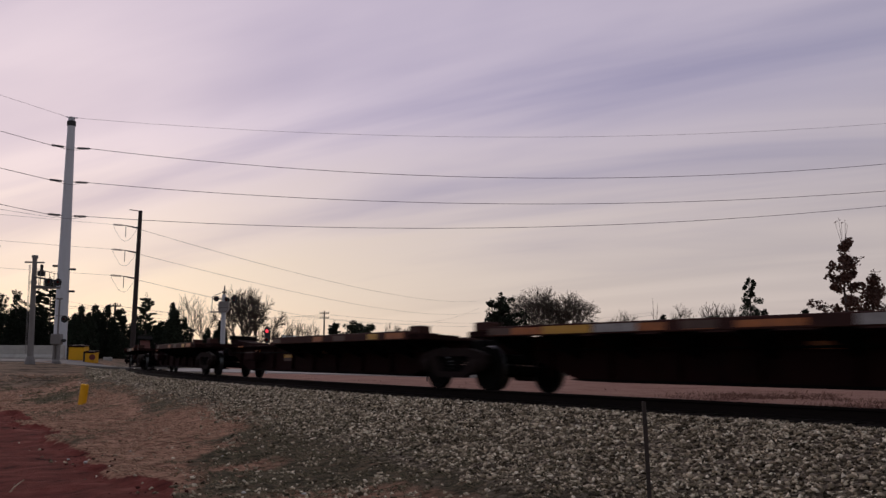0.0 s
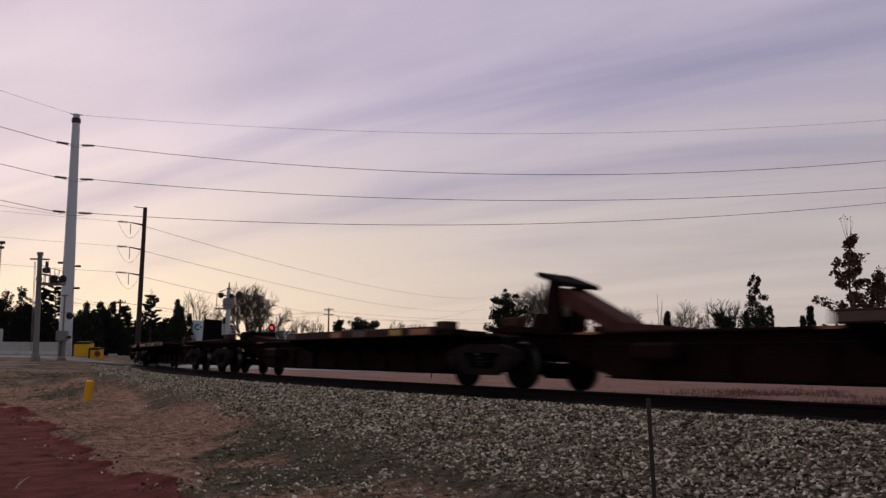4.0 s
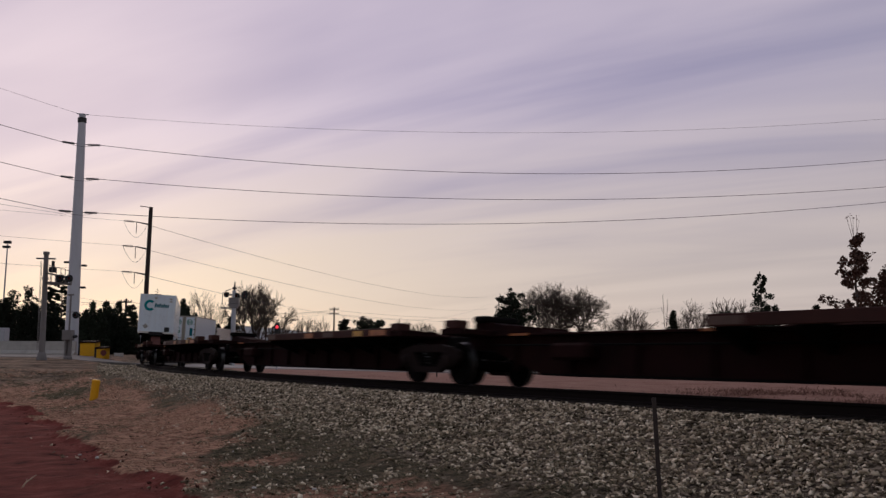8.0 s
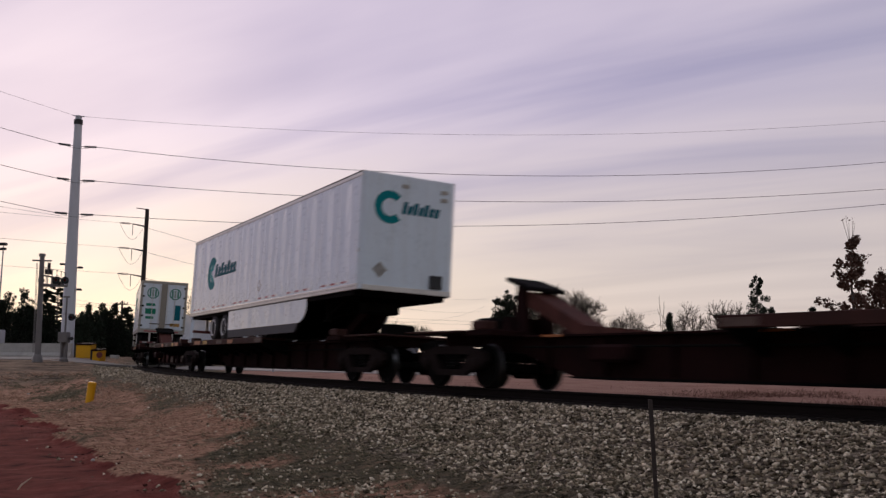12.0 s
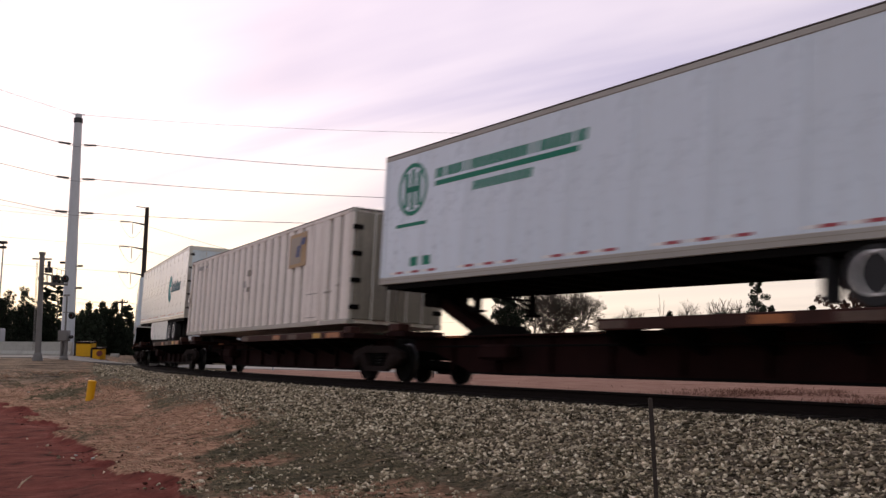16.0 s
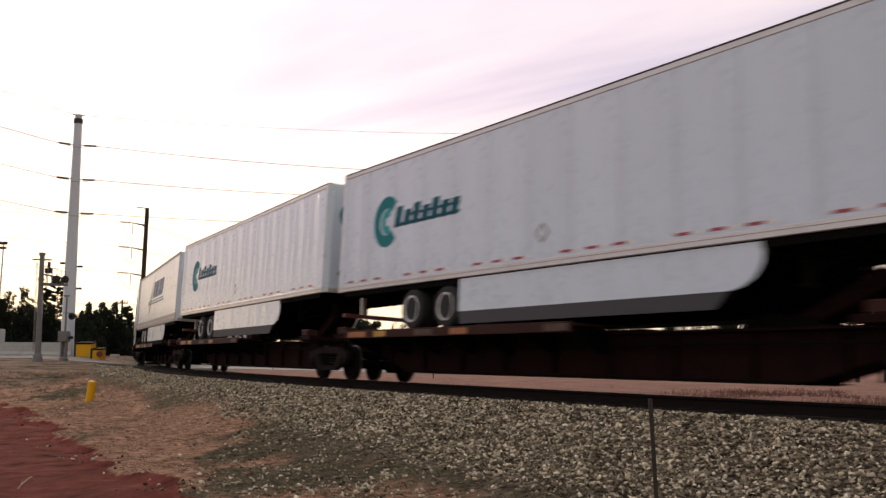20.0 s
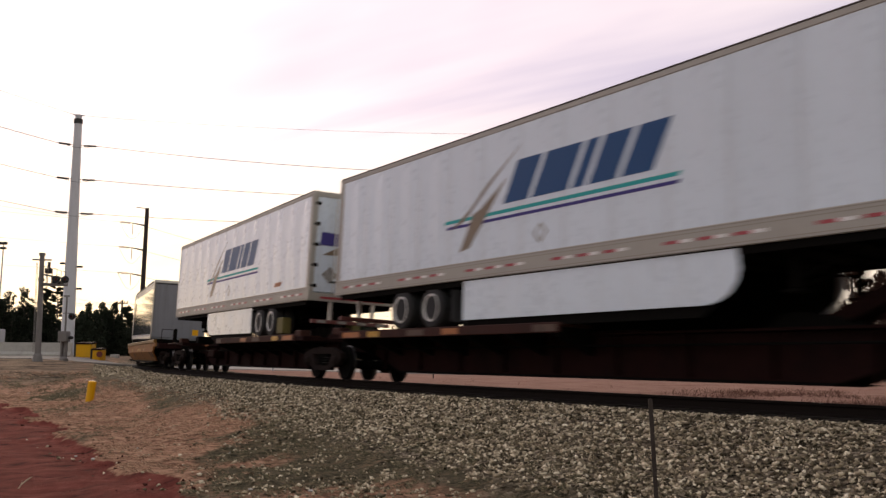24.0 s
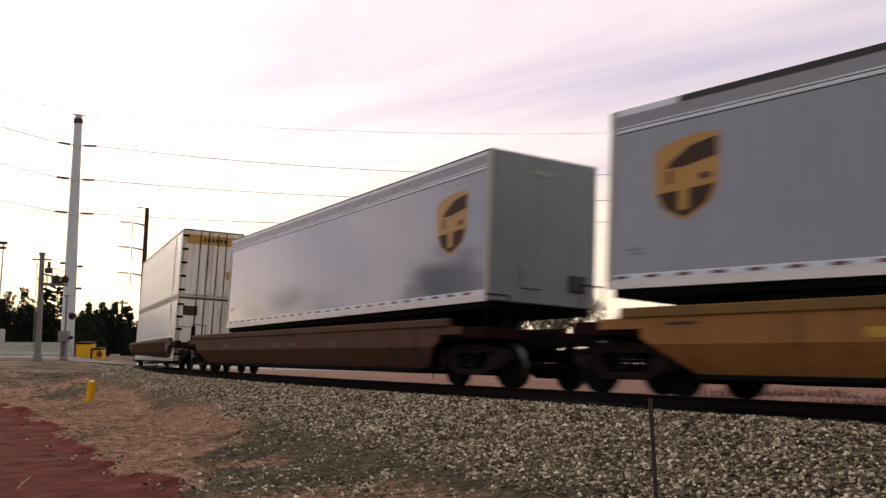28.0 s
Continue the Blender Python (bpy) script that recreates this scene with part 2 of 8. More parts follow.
YELLOW_TAPE = mat("yellow_reflector", (0.50, 0.27, 0.025), 0.5, vary=0.2, scale=5, grime=(0.10, 0.05, 0.02), grime_amount=0.6, grime_scale=6)
GREY_TAPE = mat("worn_white_patch", (0.30, 0.29, 0.27), 0.55, vary=0.25, scale=8, grime=(0.07, 0.05, 0.04), grime_amount=0.7, grime_scale=5)
YELLOW = mat("yellow_paint", (0.74, 0.37, 0.010), 0.5, vary=0.08, scale=5, grime=(0.40, 0.20, 0.04), grime_amount=0.3, spec=0.25)
CONCRETE = mat("concrete", (0.42, 0.40, 0.37), 0.85, vary=0.12, scale=2, bump=0.2, grime=(0.22, 0.20, 0.18), grime_amount=0.5)
GALV = mat("galvanised_steel", (0.40, 0.41, 0.44), 0.5, 0.3, vary=0.06, scale=3)
MAST_GREY = mat("weathered_mast_grey", (0.19, 0.175, 0.17), 0.7, vary=0.12, scale=3, grime=(0.10, 0.085, 0.075), grime_amount=0.5)
POLE_GREY = mat("weathered_grey_pole", (0.50, 0.51, 0.55), 0.5, 0.15, vary=0.05, scale=2)
WOOD_DARK = mat("creosoted_wood", (0.030, 0.020, 0.018), 0.85, vary=0.3, scale=6, bump=0.3)
WOOD_TIE = mat("sleeper_wood", (0.032, 0.026, 0.022), 0.9, vary=0.3, scale=5, bump=0.4, per_object=0.25, spec=0.06)
RAIL_STEEL = mat("rail_rust", (0.011, 0.008, 0.007), 0.9, 0.0, vary=0.2, scale=5, spec=0.06)
RAIL_TOP = mat("rail_head", (0.42, 0.42, 0.43), 0.25, 1.0, vary=0.1, scale=5)
POST_STEEL = mat("rusty_post", (0.040, 0.028, 0.023), 0.7, 0.2, vary=0.25, scale=10, bump=0.2)
BARK = mat("bark", (0.075, 0.062, 0.055), 0.9, vary=0.25, scale=5, bump=0.4)
TWIG = mat("twig", (0.085, 0.070, 0.058), 0.9, vary=0.2, scale=4, spec=0.08)
OLIVE = mat("dull_olive_box", (0.13, 0.11, 0.03), 0.7, vary=0.15, scale=5)
NEEDLE = mat("evergreen_foliage", (0.022, 0.028, 0.019), 0.9, vary=0.35, scale=1.5, per_object=0.25, spec=0.08)
BROWN_LEAF = mat("brown_oak_leaf", (0.095, 0.052, 0.038), 0.8, vary=0.35, scale=2.0, spec=0.2)
INSUL = mat("brown_insulator", (0.06, 0.055, 0.055), 0.35, vary=0.1)
WIRE = mat("conductor", (0.055, 0.05, 0.055), 0.7, 0.0, vary=0.05)
BLACK = mat("black_paint", (0.018, 0.018, 0.020), 0.6, vary=0.1)
ASPHALT = mat("asphalt", (0.115, 0.11, 0.105), 0.9, vary=0.15, scale=1.0, bump=0.3, bump_scale=80)
PALE_ROAD = mat("pale_road", (0.34, 0.315, 0.29), 0.9, vary=0.10, scale=0.6, bump=0.2, bump_scale=60, spec=0.2)
GREY_ROAD = mat("grey_road", (0.20, 0.185, 0.17), 0.9, vary=0.12, scale=0.6, bump=0.2, bump_scale=60, spec=0.15)


def lamp_glass(name, color, strength):
    m = bpy.data.materials.new(name)
    m.use_nodes = True
    b = m.node_tree.nodes["Principled BSDF"]
    b.inputs["Base Color"].default_value = (*color, 1)
    b.inputs["Emission Color"].default_value = (*color, 1)
    b.inputs["Emission Strength"].default_value = strength
    return m


RED_LAMP = lamp_glass("red_signal_lamp", (0.9, 0.04, 0.06), 1.6)


def mix_chain(nt, base, layers):
    """Lays (factor socket, colour socket or rgb) over a base colour, one after another."""
    col = base
    for fac, c in layers:
        mx = nt.nodes.new("ShaderNodeMix")
        mx.data_type = "RGBA"
        nt.links.new(fac, mx.inputs["Factor"])
        nt.links.new(col, mx.inputs["A"])
        if isinstance(c, tuple):
            mx.inputs["B"].default_value = (*c, 1)
        else:
            nt.links.new(c, mx.inputs["B"])
        col = mx.outputs["Result"]
    return col


def ground_material():
    """Fine gravel, dry grass, red clay and far field, by the zones stored on the sheet, with ragged borders."""
    mt = bpy.data.materials.new("ground_cover")
    mt.use_nodes = True
    nt = mt.node_tree
    b = nt.nodes["Principled BSDF"]
    b.inputs["Roughness"].default_value = 0.95
    b.inputs["Specular IOR Level"].default_value = 0.03
    N, link = nt.nodes.new, nt.links.new
    tc = N("ShaderNodeTexCoord")
    att = N("ShaderNodeAttribute")
    att.attribute_name = "zone"
    sep = N("ShaderNodeSeparateColor")
    link(att.outputs["Color"], sep.inputs[0])

    def noise_tex(scale, detail=6, rough=0.6):
        n = N("ShaderNodeTexNoise")
        n.inputs["Scale"].default_value, n.inputs["Detail"].default_value, n.inputs["Roughness"].default_value = scale, detail, rough
        link(tc.outputs["Object"], n.inputs["Vector"])
        return n.outputs[0]

    def ramp(v, stops):
        r = N("ShaderNodeValToRGB")
        els = r.color_ramp.elements
        while len(els) < len(stops):
            els.new(0.5)
        for e, (p, c) in zip(els, stops):
            e.position, e.color = p, (*c, 1)
        link(v, r.inputs[0])
        return r.outputs[0]

    def ragged(zone, scale, lo, hi):
        """Zone edge broken up by noise."""
        a = N("ShaderNodeMath")
        a.operation = "ADD"
        link(zone, a.inputs[0])
        s = N("ShaderNodeMath")
        s.operation = "MULTIPLY_ADD"
        link(noise_tex(scale, 8, 0.65), s.inputs[0])
        s.inputs[1].default_value, s.inputs[2].default_value = 1.1, -0.55
        link(s.outputs[0], a.inputs[1])
        mr = N("ShaderNodeMapRange")
        mr.inputs["From Min"].default_value, mr.inputs["From Max"].default_value = lo, hi
        link(a.outputs[0], mr.inputs["Value"])
        return mr.outputs[0]

    # coordinates combed down the bank
    comb = N("ShaderNodeMapping")
    comb.inputs["Rotation"].default_value = (0, 0, -START_TURN)
    comb.inputs["Scale"].default_value = (1.0, 3.2, 1.0)
    link(tc.outputs["Object"], comb.inputs[0])

    def combed(scale, detail=8, rough=0.7):
        n = N("ShaderNodeTexNoise")
        n.inputs["Scale"].default_value, n.inputs["Detail"].default_value, n.inputs["Roughness"].default_value = scale, detail, rough
        n.inputs["Distortion"].default_value = 0.5
        link(comb.outputs[0], n.inputs["Vector"])
        return n.outputs[0]

    vor = N("ShaderNodeTexVoronoi")
    vor.inputs["Scale"].default_value = 16.0
    link(tc.outputs["Object"], vor.inputs["Vector"])
    gv = N("ShaderNodeSeparateColor")
    link(vor.outputs["Color"], gv.inputs[0])
    gravel = ramp(gv.outputs[0], [(0.0, (0.045, 0.036, 0.026)), (0.6, (0.20, 0.16, 0.115)), (1.0, (0.46, 0.38, 0.28))])
    weeds = ramp(combed(5.0), [(0.36, (0.030, 0.029, 0.018)), (0.48, (0.115, 0.100, 0.066)), (0.58, (0.20, 0.155, 0.100)), (0.70, (0.33, 0.20, 0.13))])
    # Lowest stop puts the shade between tufts into the straw's colour.
    straw = ramp(combed(3.6, 10, 0.74), [(0.37, (0.070, 0.036, 0.024)), (0.45, (0.31, 0.168, 0.110)), (0.54, (0.54, 0.312, 0.205)), (0.70, (0.68, 0.44, 0.30))])
    rut = N("ShaderNodeMapping")
    rut.inputs["Scale"].default_value = (0.85, 1.9, 1.0)
    link(tc.outputs["Object"], rut.inputs[0])
    rn = N("ShaderNodeTexNoise")
    rn.inputs["Scale"].default_value, rn.inputs["Detail"].default_value, rn.inputs["Roughness"].default_value = 1.6, 10, 0.68
    link(rut.outputs[0], rn.inputs["Vector"])
    clay = ramp(rn.outputs[0], [(0.33, (0.042, 0.017, 0.013)), (0.42, (0.160, 0.044, 0.035)), (0.55, (0.235, 0.064, 0.051)), (0.74, (0.34, 0.122, 0.096))])
    field = ramp(noise_tex(0.7, 10, 0.7), [(0.3, (0.24, 0.128, 0.095)), (0.55, (0.37, 0.215, 0.165)), (0.8, (0.44, 0.285, 0.22))])
    yard = ramp(noise_tex(0.5, 10, 0.75), [(0.38, (0.026, 0.020, 0.015)), (0.46, (0.155, 0.114, 0.080)), (0.62, (0.35, 0.245, 0.168))])
    col = mix_chain(nt, weeds, [
        (ragged(sep.outputs[0], 1.6, 0.35, 0.65), gravel),
        (ragged(sep.outputs[1], 1.4, 0.36, 0.66), straw),
        (ragged(sep.outputs[2], 0.9, 0.46, 0.56), clay)])
    att2 = N("ShaderNodeAttribute")
    att2.attribute_name = "zone_far"
    sep2 = N("ShaderNodeSeparateColor")
    link(att2.outputs["Color"], sep2.inputs[0])
    col = mix_chain(nt, col, [
        (ragged(sep2.outputs[0], 0.5, 0.4, 0.6), field),
        (ragged(sep2.outputs[1], 0.35, 0.35, 0.65), yard)])
    link(col, b.inputs["Base Color"])
    bp = N("ShaderNodeBump")
    bp.inputs["Strength"].default_value, bp.inputs["Distance"].default_value = 1.0, 0.09
    link(combed(6.0, 8, 0.75), bp.inputs["Height"])
    link(bp.outputs[0], b.inputs["Normal"])
    return mt


def stone_material():
    mt = bpy.data.materials.new("ballast_stone")
    mt.use_nodes = True
    nt = mt.node_tree
    b = nt.nodes["Principled BSDF"]
    b.inputs["Roughness"].default_value = 0.9
    b.inputs["Specular IOR Level"].default_value = 0.08
    N, link = nt.nodes.new, nt.links.new
    geo = N("ShaderNodeNewGeometry")
    r = N("ShaderNodeValToRGB")
    els = r.color_ramp.elements
    els.new(0.45)
    els.new(0.85)
    for e, (p, c) in zip(els, [(0, (0.045, 0.036, 0.024)), (0.42, (0.305, 0.245, 0.165)), (0.85, (0.68, 0.57, 0.415)), (1.0, (0.92, 0.81, 0.63))]):
        e.position, e.color = p, (*c, 1)
    link(geo.outputs["Random Per Island"], r.inputs[0])
    tc = N("ShaderNodeTexCoord")
    n = N("ShaderNodeTexNoise")
    n.inputs["Scale"].default_value, n.inputs["Detail"].default_value = 30, 4
    link(tc.outputs["Object"], n.inputs["Vector"])
    mr = N("ShaderNodeMapRange")
    mr.inputs["To Min"].default_value, mr.inputs["To Max"].default_value = 0.65, 1.35
    link(n.outputs[0], mr.inputs["Value"])
    sc = N("ShaderNodeVectorMath")
    sc.operation = "SCALE"
    link(r.outputs[0], sc.inputs[0])
    link(mr.outputs[0], sc.inputs["Scale"])
    link(sc.outputs[0], b.inputs["Base Color"])
    return mt


def blade_material(name="dry_grass_blade", dark=(0.10, 0.055, 0.036), middle=(0.22, 0.135, 0.09), pale=(0.34, 0.235, 0.16)):
    mt = bpy.data.materials.new(name)
    mt.use_nodes = True
    nt = mt.node_tree
    b = nt.nodes["Principled BSDF"]
    b.inputs["Roughness"].default_value = 0.9
    b.inputs["Specular IOR Level"].default_value = 0.1
    geo = nt.nodes.new("ShaderNodeNewGeometry")
    r = nt.nodes.new("ShaderNodeValToRGB")
    els = r.color_ramp.elements
    els.new(0.5)
    for e, (p, c) in zip(els, [(0, dark), (0.5, middle), (1.0, pale)]):
        e.position, e.color = p, (*c, 1)
    nt.links.new(geo.outputs["Random Per Island"], r.inputs[0])
    nt.links.new(r.outputs[0], b.inputs["Base Color"])
    return mt


# ---------------------------------------------------------------- mesh helpers
def part(name, bm, material, parent=None, label="", smooth=False):
    """Links a bmesh as one mesh object, under a thing or a part."""
    me = bpy.data.meshes.new(name)
    bmesh.ops.recalc_face_normals(bm, faces=bm.faces)
    bm.to_mesh(me)
    bm.free()
    me.materials.append(material)
    if smooth:
        me.polygons.foreach_set("use_smooth", [True] * len(me.polygons))
    ob = new(name, me)
    ob.parent = parent
    if label:
        ob["label"] = label
    return ob


def same_mesh(name, src, parent, m):
    """Another object on the mesh of src."""
    ob = new(name, src.data)
    ob.parent = parent
    ob.matrix_basis = m
    return ob


def block(bm, x0, x1, y0, y1, z0, z1):
    vs = [bm.verts.new((x, y, z)) for x in (x0, x1) for y in (y0, y1) for z in (z0, z1)]
    for f in ((0, 1, 3, 2), (4, 6, 7, 5), (0, 4, 5, 1), (2, 3, 7, 6), (0, 2, 6, 4), (1, 5, 7, 3)):
        bm.faces.new([vs[i] for i in f])
    return vs


def soft_block(bm, x0, x1, y0, y1, z0, z1, r=0.01):
    """A block with its edges broken."""
    vs = block(bm, x0, x1, y0, y1, z0, z1)
    es = list({e for v in vs for e in v.link_edges})
    bmesh.ops.bevel(bm, geom=es, offset=r, segments=1, affect="EDGES")


def prism(bm, pts, a, b, axis="y"):
    """Extrudes a polygon given in two axes along the third, from a to b."""
    def at(p, q):
        return {"y": (p[0], q, p[1]), "x": (q, p[0], p[1]), "z": (p[0], p[1], q)}[axis]
    lo = [bm.verts.new(at(p, a)) for p in pts]
    hi = [bm.verts.new(at(p, b)) for p in pts]
    n = len(pts)
    bm.faces.new(lo)
    bm.faces.new(hi[::-1])
    for i in range(n):
        bm.faces.new((lo[i], hi[i], hi[(i + 1) % n], lo[(i + 1) % n]))


def rod(bm, p0, p1, r0, r1=None, seg=10):
    r1 = r0 if r1 is None else r1
    p0, p1 = Vector(p0), Vector(p1)
    q = (p1 - p0).to_track_quat("Z", "Y")
    ring = []
    for p, r in ((p0, r0), (p1, r1)):
        ring.append([bm.verts.new(p + q @ Vector((math.cos(2 * math.pi * i / seg) * r, math.sin(2 * math.pi * i / seg) * r, 0))) for i in range(seg)])
    for i in range(seg):
        j = (i + 1) % seg
        bm.faces.new((ring[0][i], ring[0][j], ring[1][j], ring[1][i]))
    bm.faces.new(ring[0][::-1])
    bm.faces.new(ring[1])


def lathe(bm, profile, seg=24, axis="y"):
    """Turns a profile of (along, radius) about an axis."""
    rings = []
    for a, r in profile:
        ring = []
        for i in range(seg):
            c, s = math.cos(2 * math.pi * i / seg) * r, math.sin(2 * math.pi * i / seg) * r
            ring.append(bm.verts.new((c, a, s) if axis == "y" else (c, s, a)))
        rings.append(ring)
    for r0, r1 in zip(rings, rings[1:]):
        for i in range(seg):
            j = (i + 1) % seg
            bm.faces.new((r0[i], r0[j], r1[j], r1[i]))
    bm.faces.new(rings[0][::-1])
    bm.faces.new(rings[-1])


def B():
    return bmesh.new()


def thing(name, label, category, group="", m=None, kind=""):
    ob = new(name)
    ob.empty_display_size = 0.3
    tagged(ob, label, category, group, kind)
    if m is not None:
        ob.matrix_basis = m
    return ob


# ---------------------------------------------------------------- the line of the railway
KNOT_S = [-420, -215, -190, -130, -90, -60, -30, 0, 25, 45, 420]
KNOT_K = [0.0, 0.0, 0.0052191, 0.0052030, 0.0041030, 0.0044585, 0.0048432, 0.0051780, 0.0057912, 0.0, 0.0]
START_X, START_Y = 1.2882, 19.3061
CANT = 0.045856
STEP = 0.25
LINE_S = np.arange(-415.0, 415.0 + STEP / 2, STEP)


def make_line():
    k = np.interp(LINE_S, KNOT_S, KNOT_K)
    th = np.concatenate([[0], np.cumsum((k[1:] + k[:-1]) / 2 * STEP)])
    i0 = int(np.argmin(abs(LINE_S)))
    th = th - th[i0] + START_TURN
    dx, dy = np.sin(th), -np.cos(th)
    x = np.concatenate([[0], np.cumsum((dx[1:] + dx[:-1]) / 2 * STEP)])
    y = np.concatenate([[0], np.cumsum((dy[1:] + dy[:-1]) / 2 * STEP)])
    return x - x[i0] + START_X, y - y[i0] + START_Y, th


LINE_X, LINE_Y, LINE_TH = make_line()


def line_at(s):
    return np.array([np.interp(s, LINE_S, LINE_X), np.interp(s, LINE_S, LINE_Y)])


def basis(pos, fwd, z=0.0):
    """Frame on the canted track: x along the train's way, y to its left, z out of the track."""
    u = Vector((fwd[0], fwd[1], 0)).normalized()
    left = Vector((-u.y, u.x, 0))
    c, s = math.cos(CANT), math.sin(CANT)
    yy = left * c - Vector((0, 0, s))
    zz = left * s + Vector((0, 0, c))
    m = Matrix(((u.x, yy.x, zz.x, pos[0]), (u.y, yy.y, zz.y, pos[1]), (u.z, yy.z, zz.z, z), (0, 0, 0, 1)))
    return m


def on_line(s, half):
    """Pose of a body carried at s - half and s + half."""
    a, b = line_at(s - half), line_at(s + half)
    return basis((a + b) / 2, b - a)


def s_of(s20, t):
    d = t - 20.0
    return s20 + 12.9457 * d - 0.00475 * d * d


def side_of(s, q, z=0.0):
    """Point beside the line: q metres to the right of the way, at height z (level, not canted)."""
    p, a = line_at(s), float(np.interp(s, LINE_S, LINE_TH))
    return Vector((p[0] - math.cos(a) * q, p[1] - math.sin(a) * q, z))


# ---------------------------------------------------------------- ground
def step01(a):
    a = np.clip(a, 0, 1)
    return a * a * (3 - 2 * a)


def near_line(x, y):
    """Station and offset (right of the way positive) of many points."""
    k = slice(None, None, 4)
    lx, ly, ls, lt = LINE_X[k], LINE_Y[k], LINE_S[k], LINE_TH[k]
    s, q = np.empty(len(x)), np.empty(len(x))
    for i in range(0, len(x), 4000):
        j = slice(i, i + 4000)
        d = (x[j, None] - lx) ** 2 + (y[j, None] - ly) ** 2
        n = d.argmin(1)
        dx, dy = x[j] - lx[n], y[j] - ly[n]
        s[j] = ls[n] + dx * np.sin(lt[n]) - dy * np.cos(lt[n])
        q[j] = -dx * np.cos(lt[n]) - dy * np.sin(lt[n])
    return s, q


def rumple(x, y, scale, seed=0.0):
    return (np.sin(x * scale + seed) * np.cos(y * scale * 1.13 - seed * 2) + 0.5 * np.sin(x * scale * 2.3 + y * scale * 1.7 + seed * 3)) / 1.5


def lattice(x, y, seed=0.0):
    """Smooth value noise, about -1 to 1, one cell a metre."""
    xi, yi = np.floor(x), np.floor(y)
    u, v = x - xi, y - yi
    u, v = u * u * (3 - 2 * u), v * v * (3 - 2 * v)

    def corner(i, j):
        h = np.sin((xi + i) * 127.1 + (yi + j) * 311.7 + seed * 74.7) * 43758.5453
        return h - np.floor(h)
    top = corner(0, 1) * (1 - u) + corner(1, 1) * u
    low = corner(0, 0) * (1 - u) + corner(1, 0) * u
    return (low * (1 - v) + top * v) * 2 - 1


def weed_side(s, q):
    """Above zero where dark weeds take over from the straw along the bank."""
    return s + 0.9 - (q - 5.4) * 1.75


def clay_edge(x, y):
    """How far a point lies inside the clay track, from its ragged edge."""
    return (-2.7 - (y - 11) * 0.573 - x) * 0.87 + 0.55 * lattice(x * 0.4, y * 0.6, 2.0) + 0.16 * lattice(x * 1.6, y * 2.4, 5.0)


def ground_height(x, y):
    s, q = near_line(x, y)
    bank = np.interp(q, [-60, -20, -3.2, -2.1, 2.0, 2.4, 5.4, 6.4, 8.2, 9.0, 14, 40], [-0.45, -0.40, -0.36, -0.24, -0.24, -0.30, -0.93, -1.02, -1.04, -1.10, -1.06, -0.8])
    bank = bank + np.clip(q, -2.1, 2.1) * CANT * np.clip((6.5 - abs(q)) / 4.4, 0, 1)
    level = step01((-24 - s) / 22) * (q > 0)
    bank = bank * (1 - level) + np.maximum(bank, -0.16) * level
    rise = step01((-30 - s) / 18) * step01((q - 2.0) / 4.5)
    yard = np.clip(0.24 + 0.018 * (y - 61), 0.0, 0.62)
    z = bank * (1 - rise) + yard * rise
    rough = step01((abs(q) - 2.6) / 1.5) * step01((45 - np.hypot(x, y - 10)) / 30)
    z = z + rough * (0.035 * rumple(x, y, 1.3) + 0.02 * rumple(x, y, 4.1, 1.7))
    # worn lip and wheel ruts of the clay track
    e = clay_edge(x, y)
    here = step01((46 - y) / 12) * (q > 4)
    z = z - 0.12 * step01((e + 0.05) / 0.22) * here - 0.06 * (np.exp(-((e - 2.2) / 0.25) ** 2) + np.exp(-((e - 3.9) / 0.25) ** 2)) * here
    z = z + 0.05 * lattice(x * 0.55, y * 2.3, 7.0) * step01((e + 1.6) / 1.2) * step01((1.8 - e) / 1.5) * here
    # tufted, washed slope: small ridges that run down the bank
    tuft = step01((q - 4.0) / 1.2) * step01((-e) / 0.5) * step01((11.5 - q) / 2) * step01((34 - y) / 8)
    z = z + tuft * (0.035 * lattice(s * 2.6, q * 0.9, 1.0) + 0.028 * lattice(s * 5.5, q * 2.4, 3.0) + 0.018 * lattice(s * 9.0, q * 5.0, 4.0))
    far = np.hypot(x, y)
    z = np.where(far > 250, z * 0 - 0.4, z)
    return z, s, q


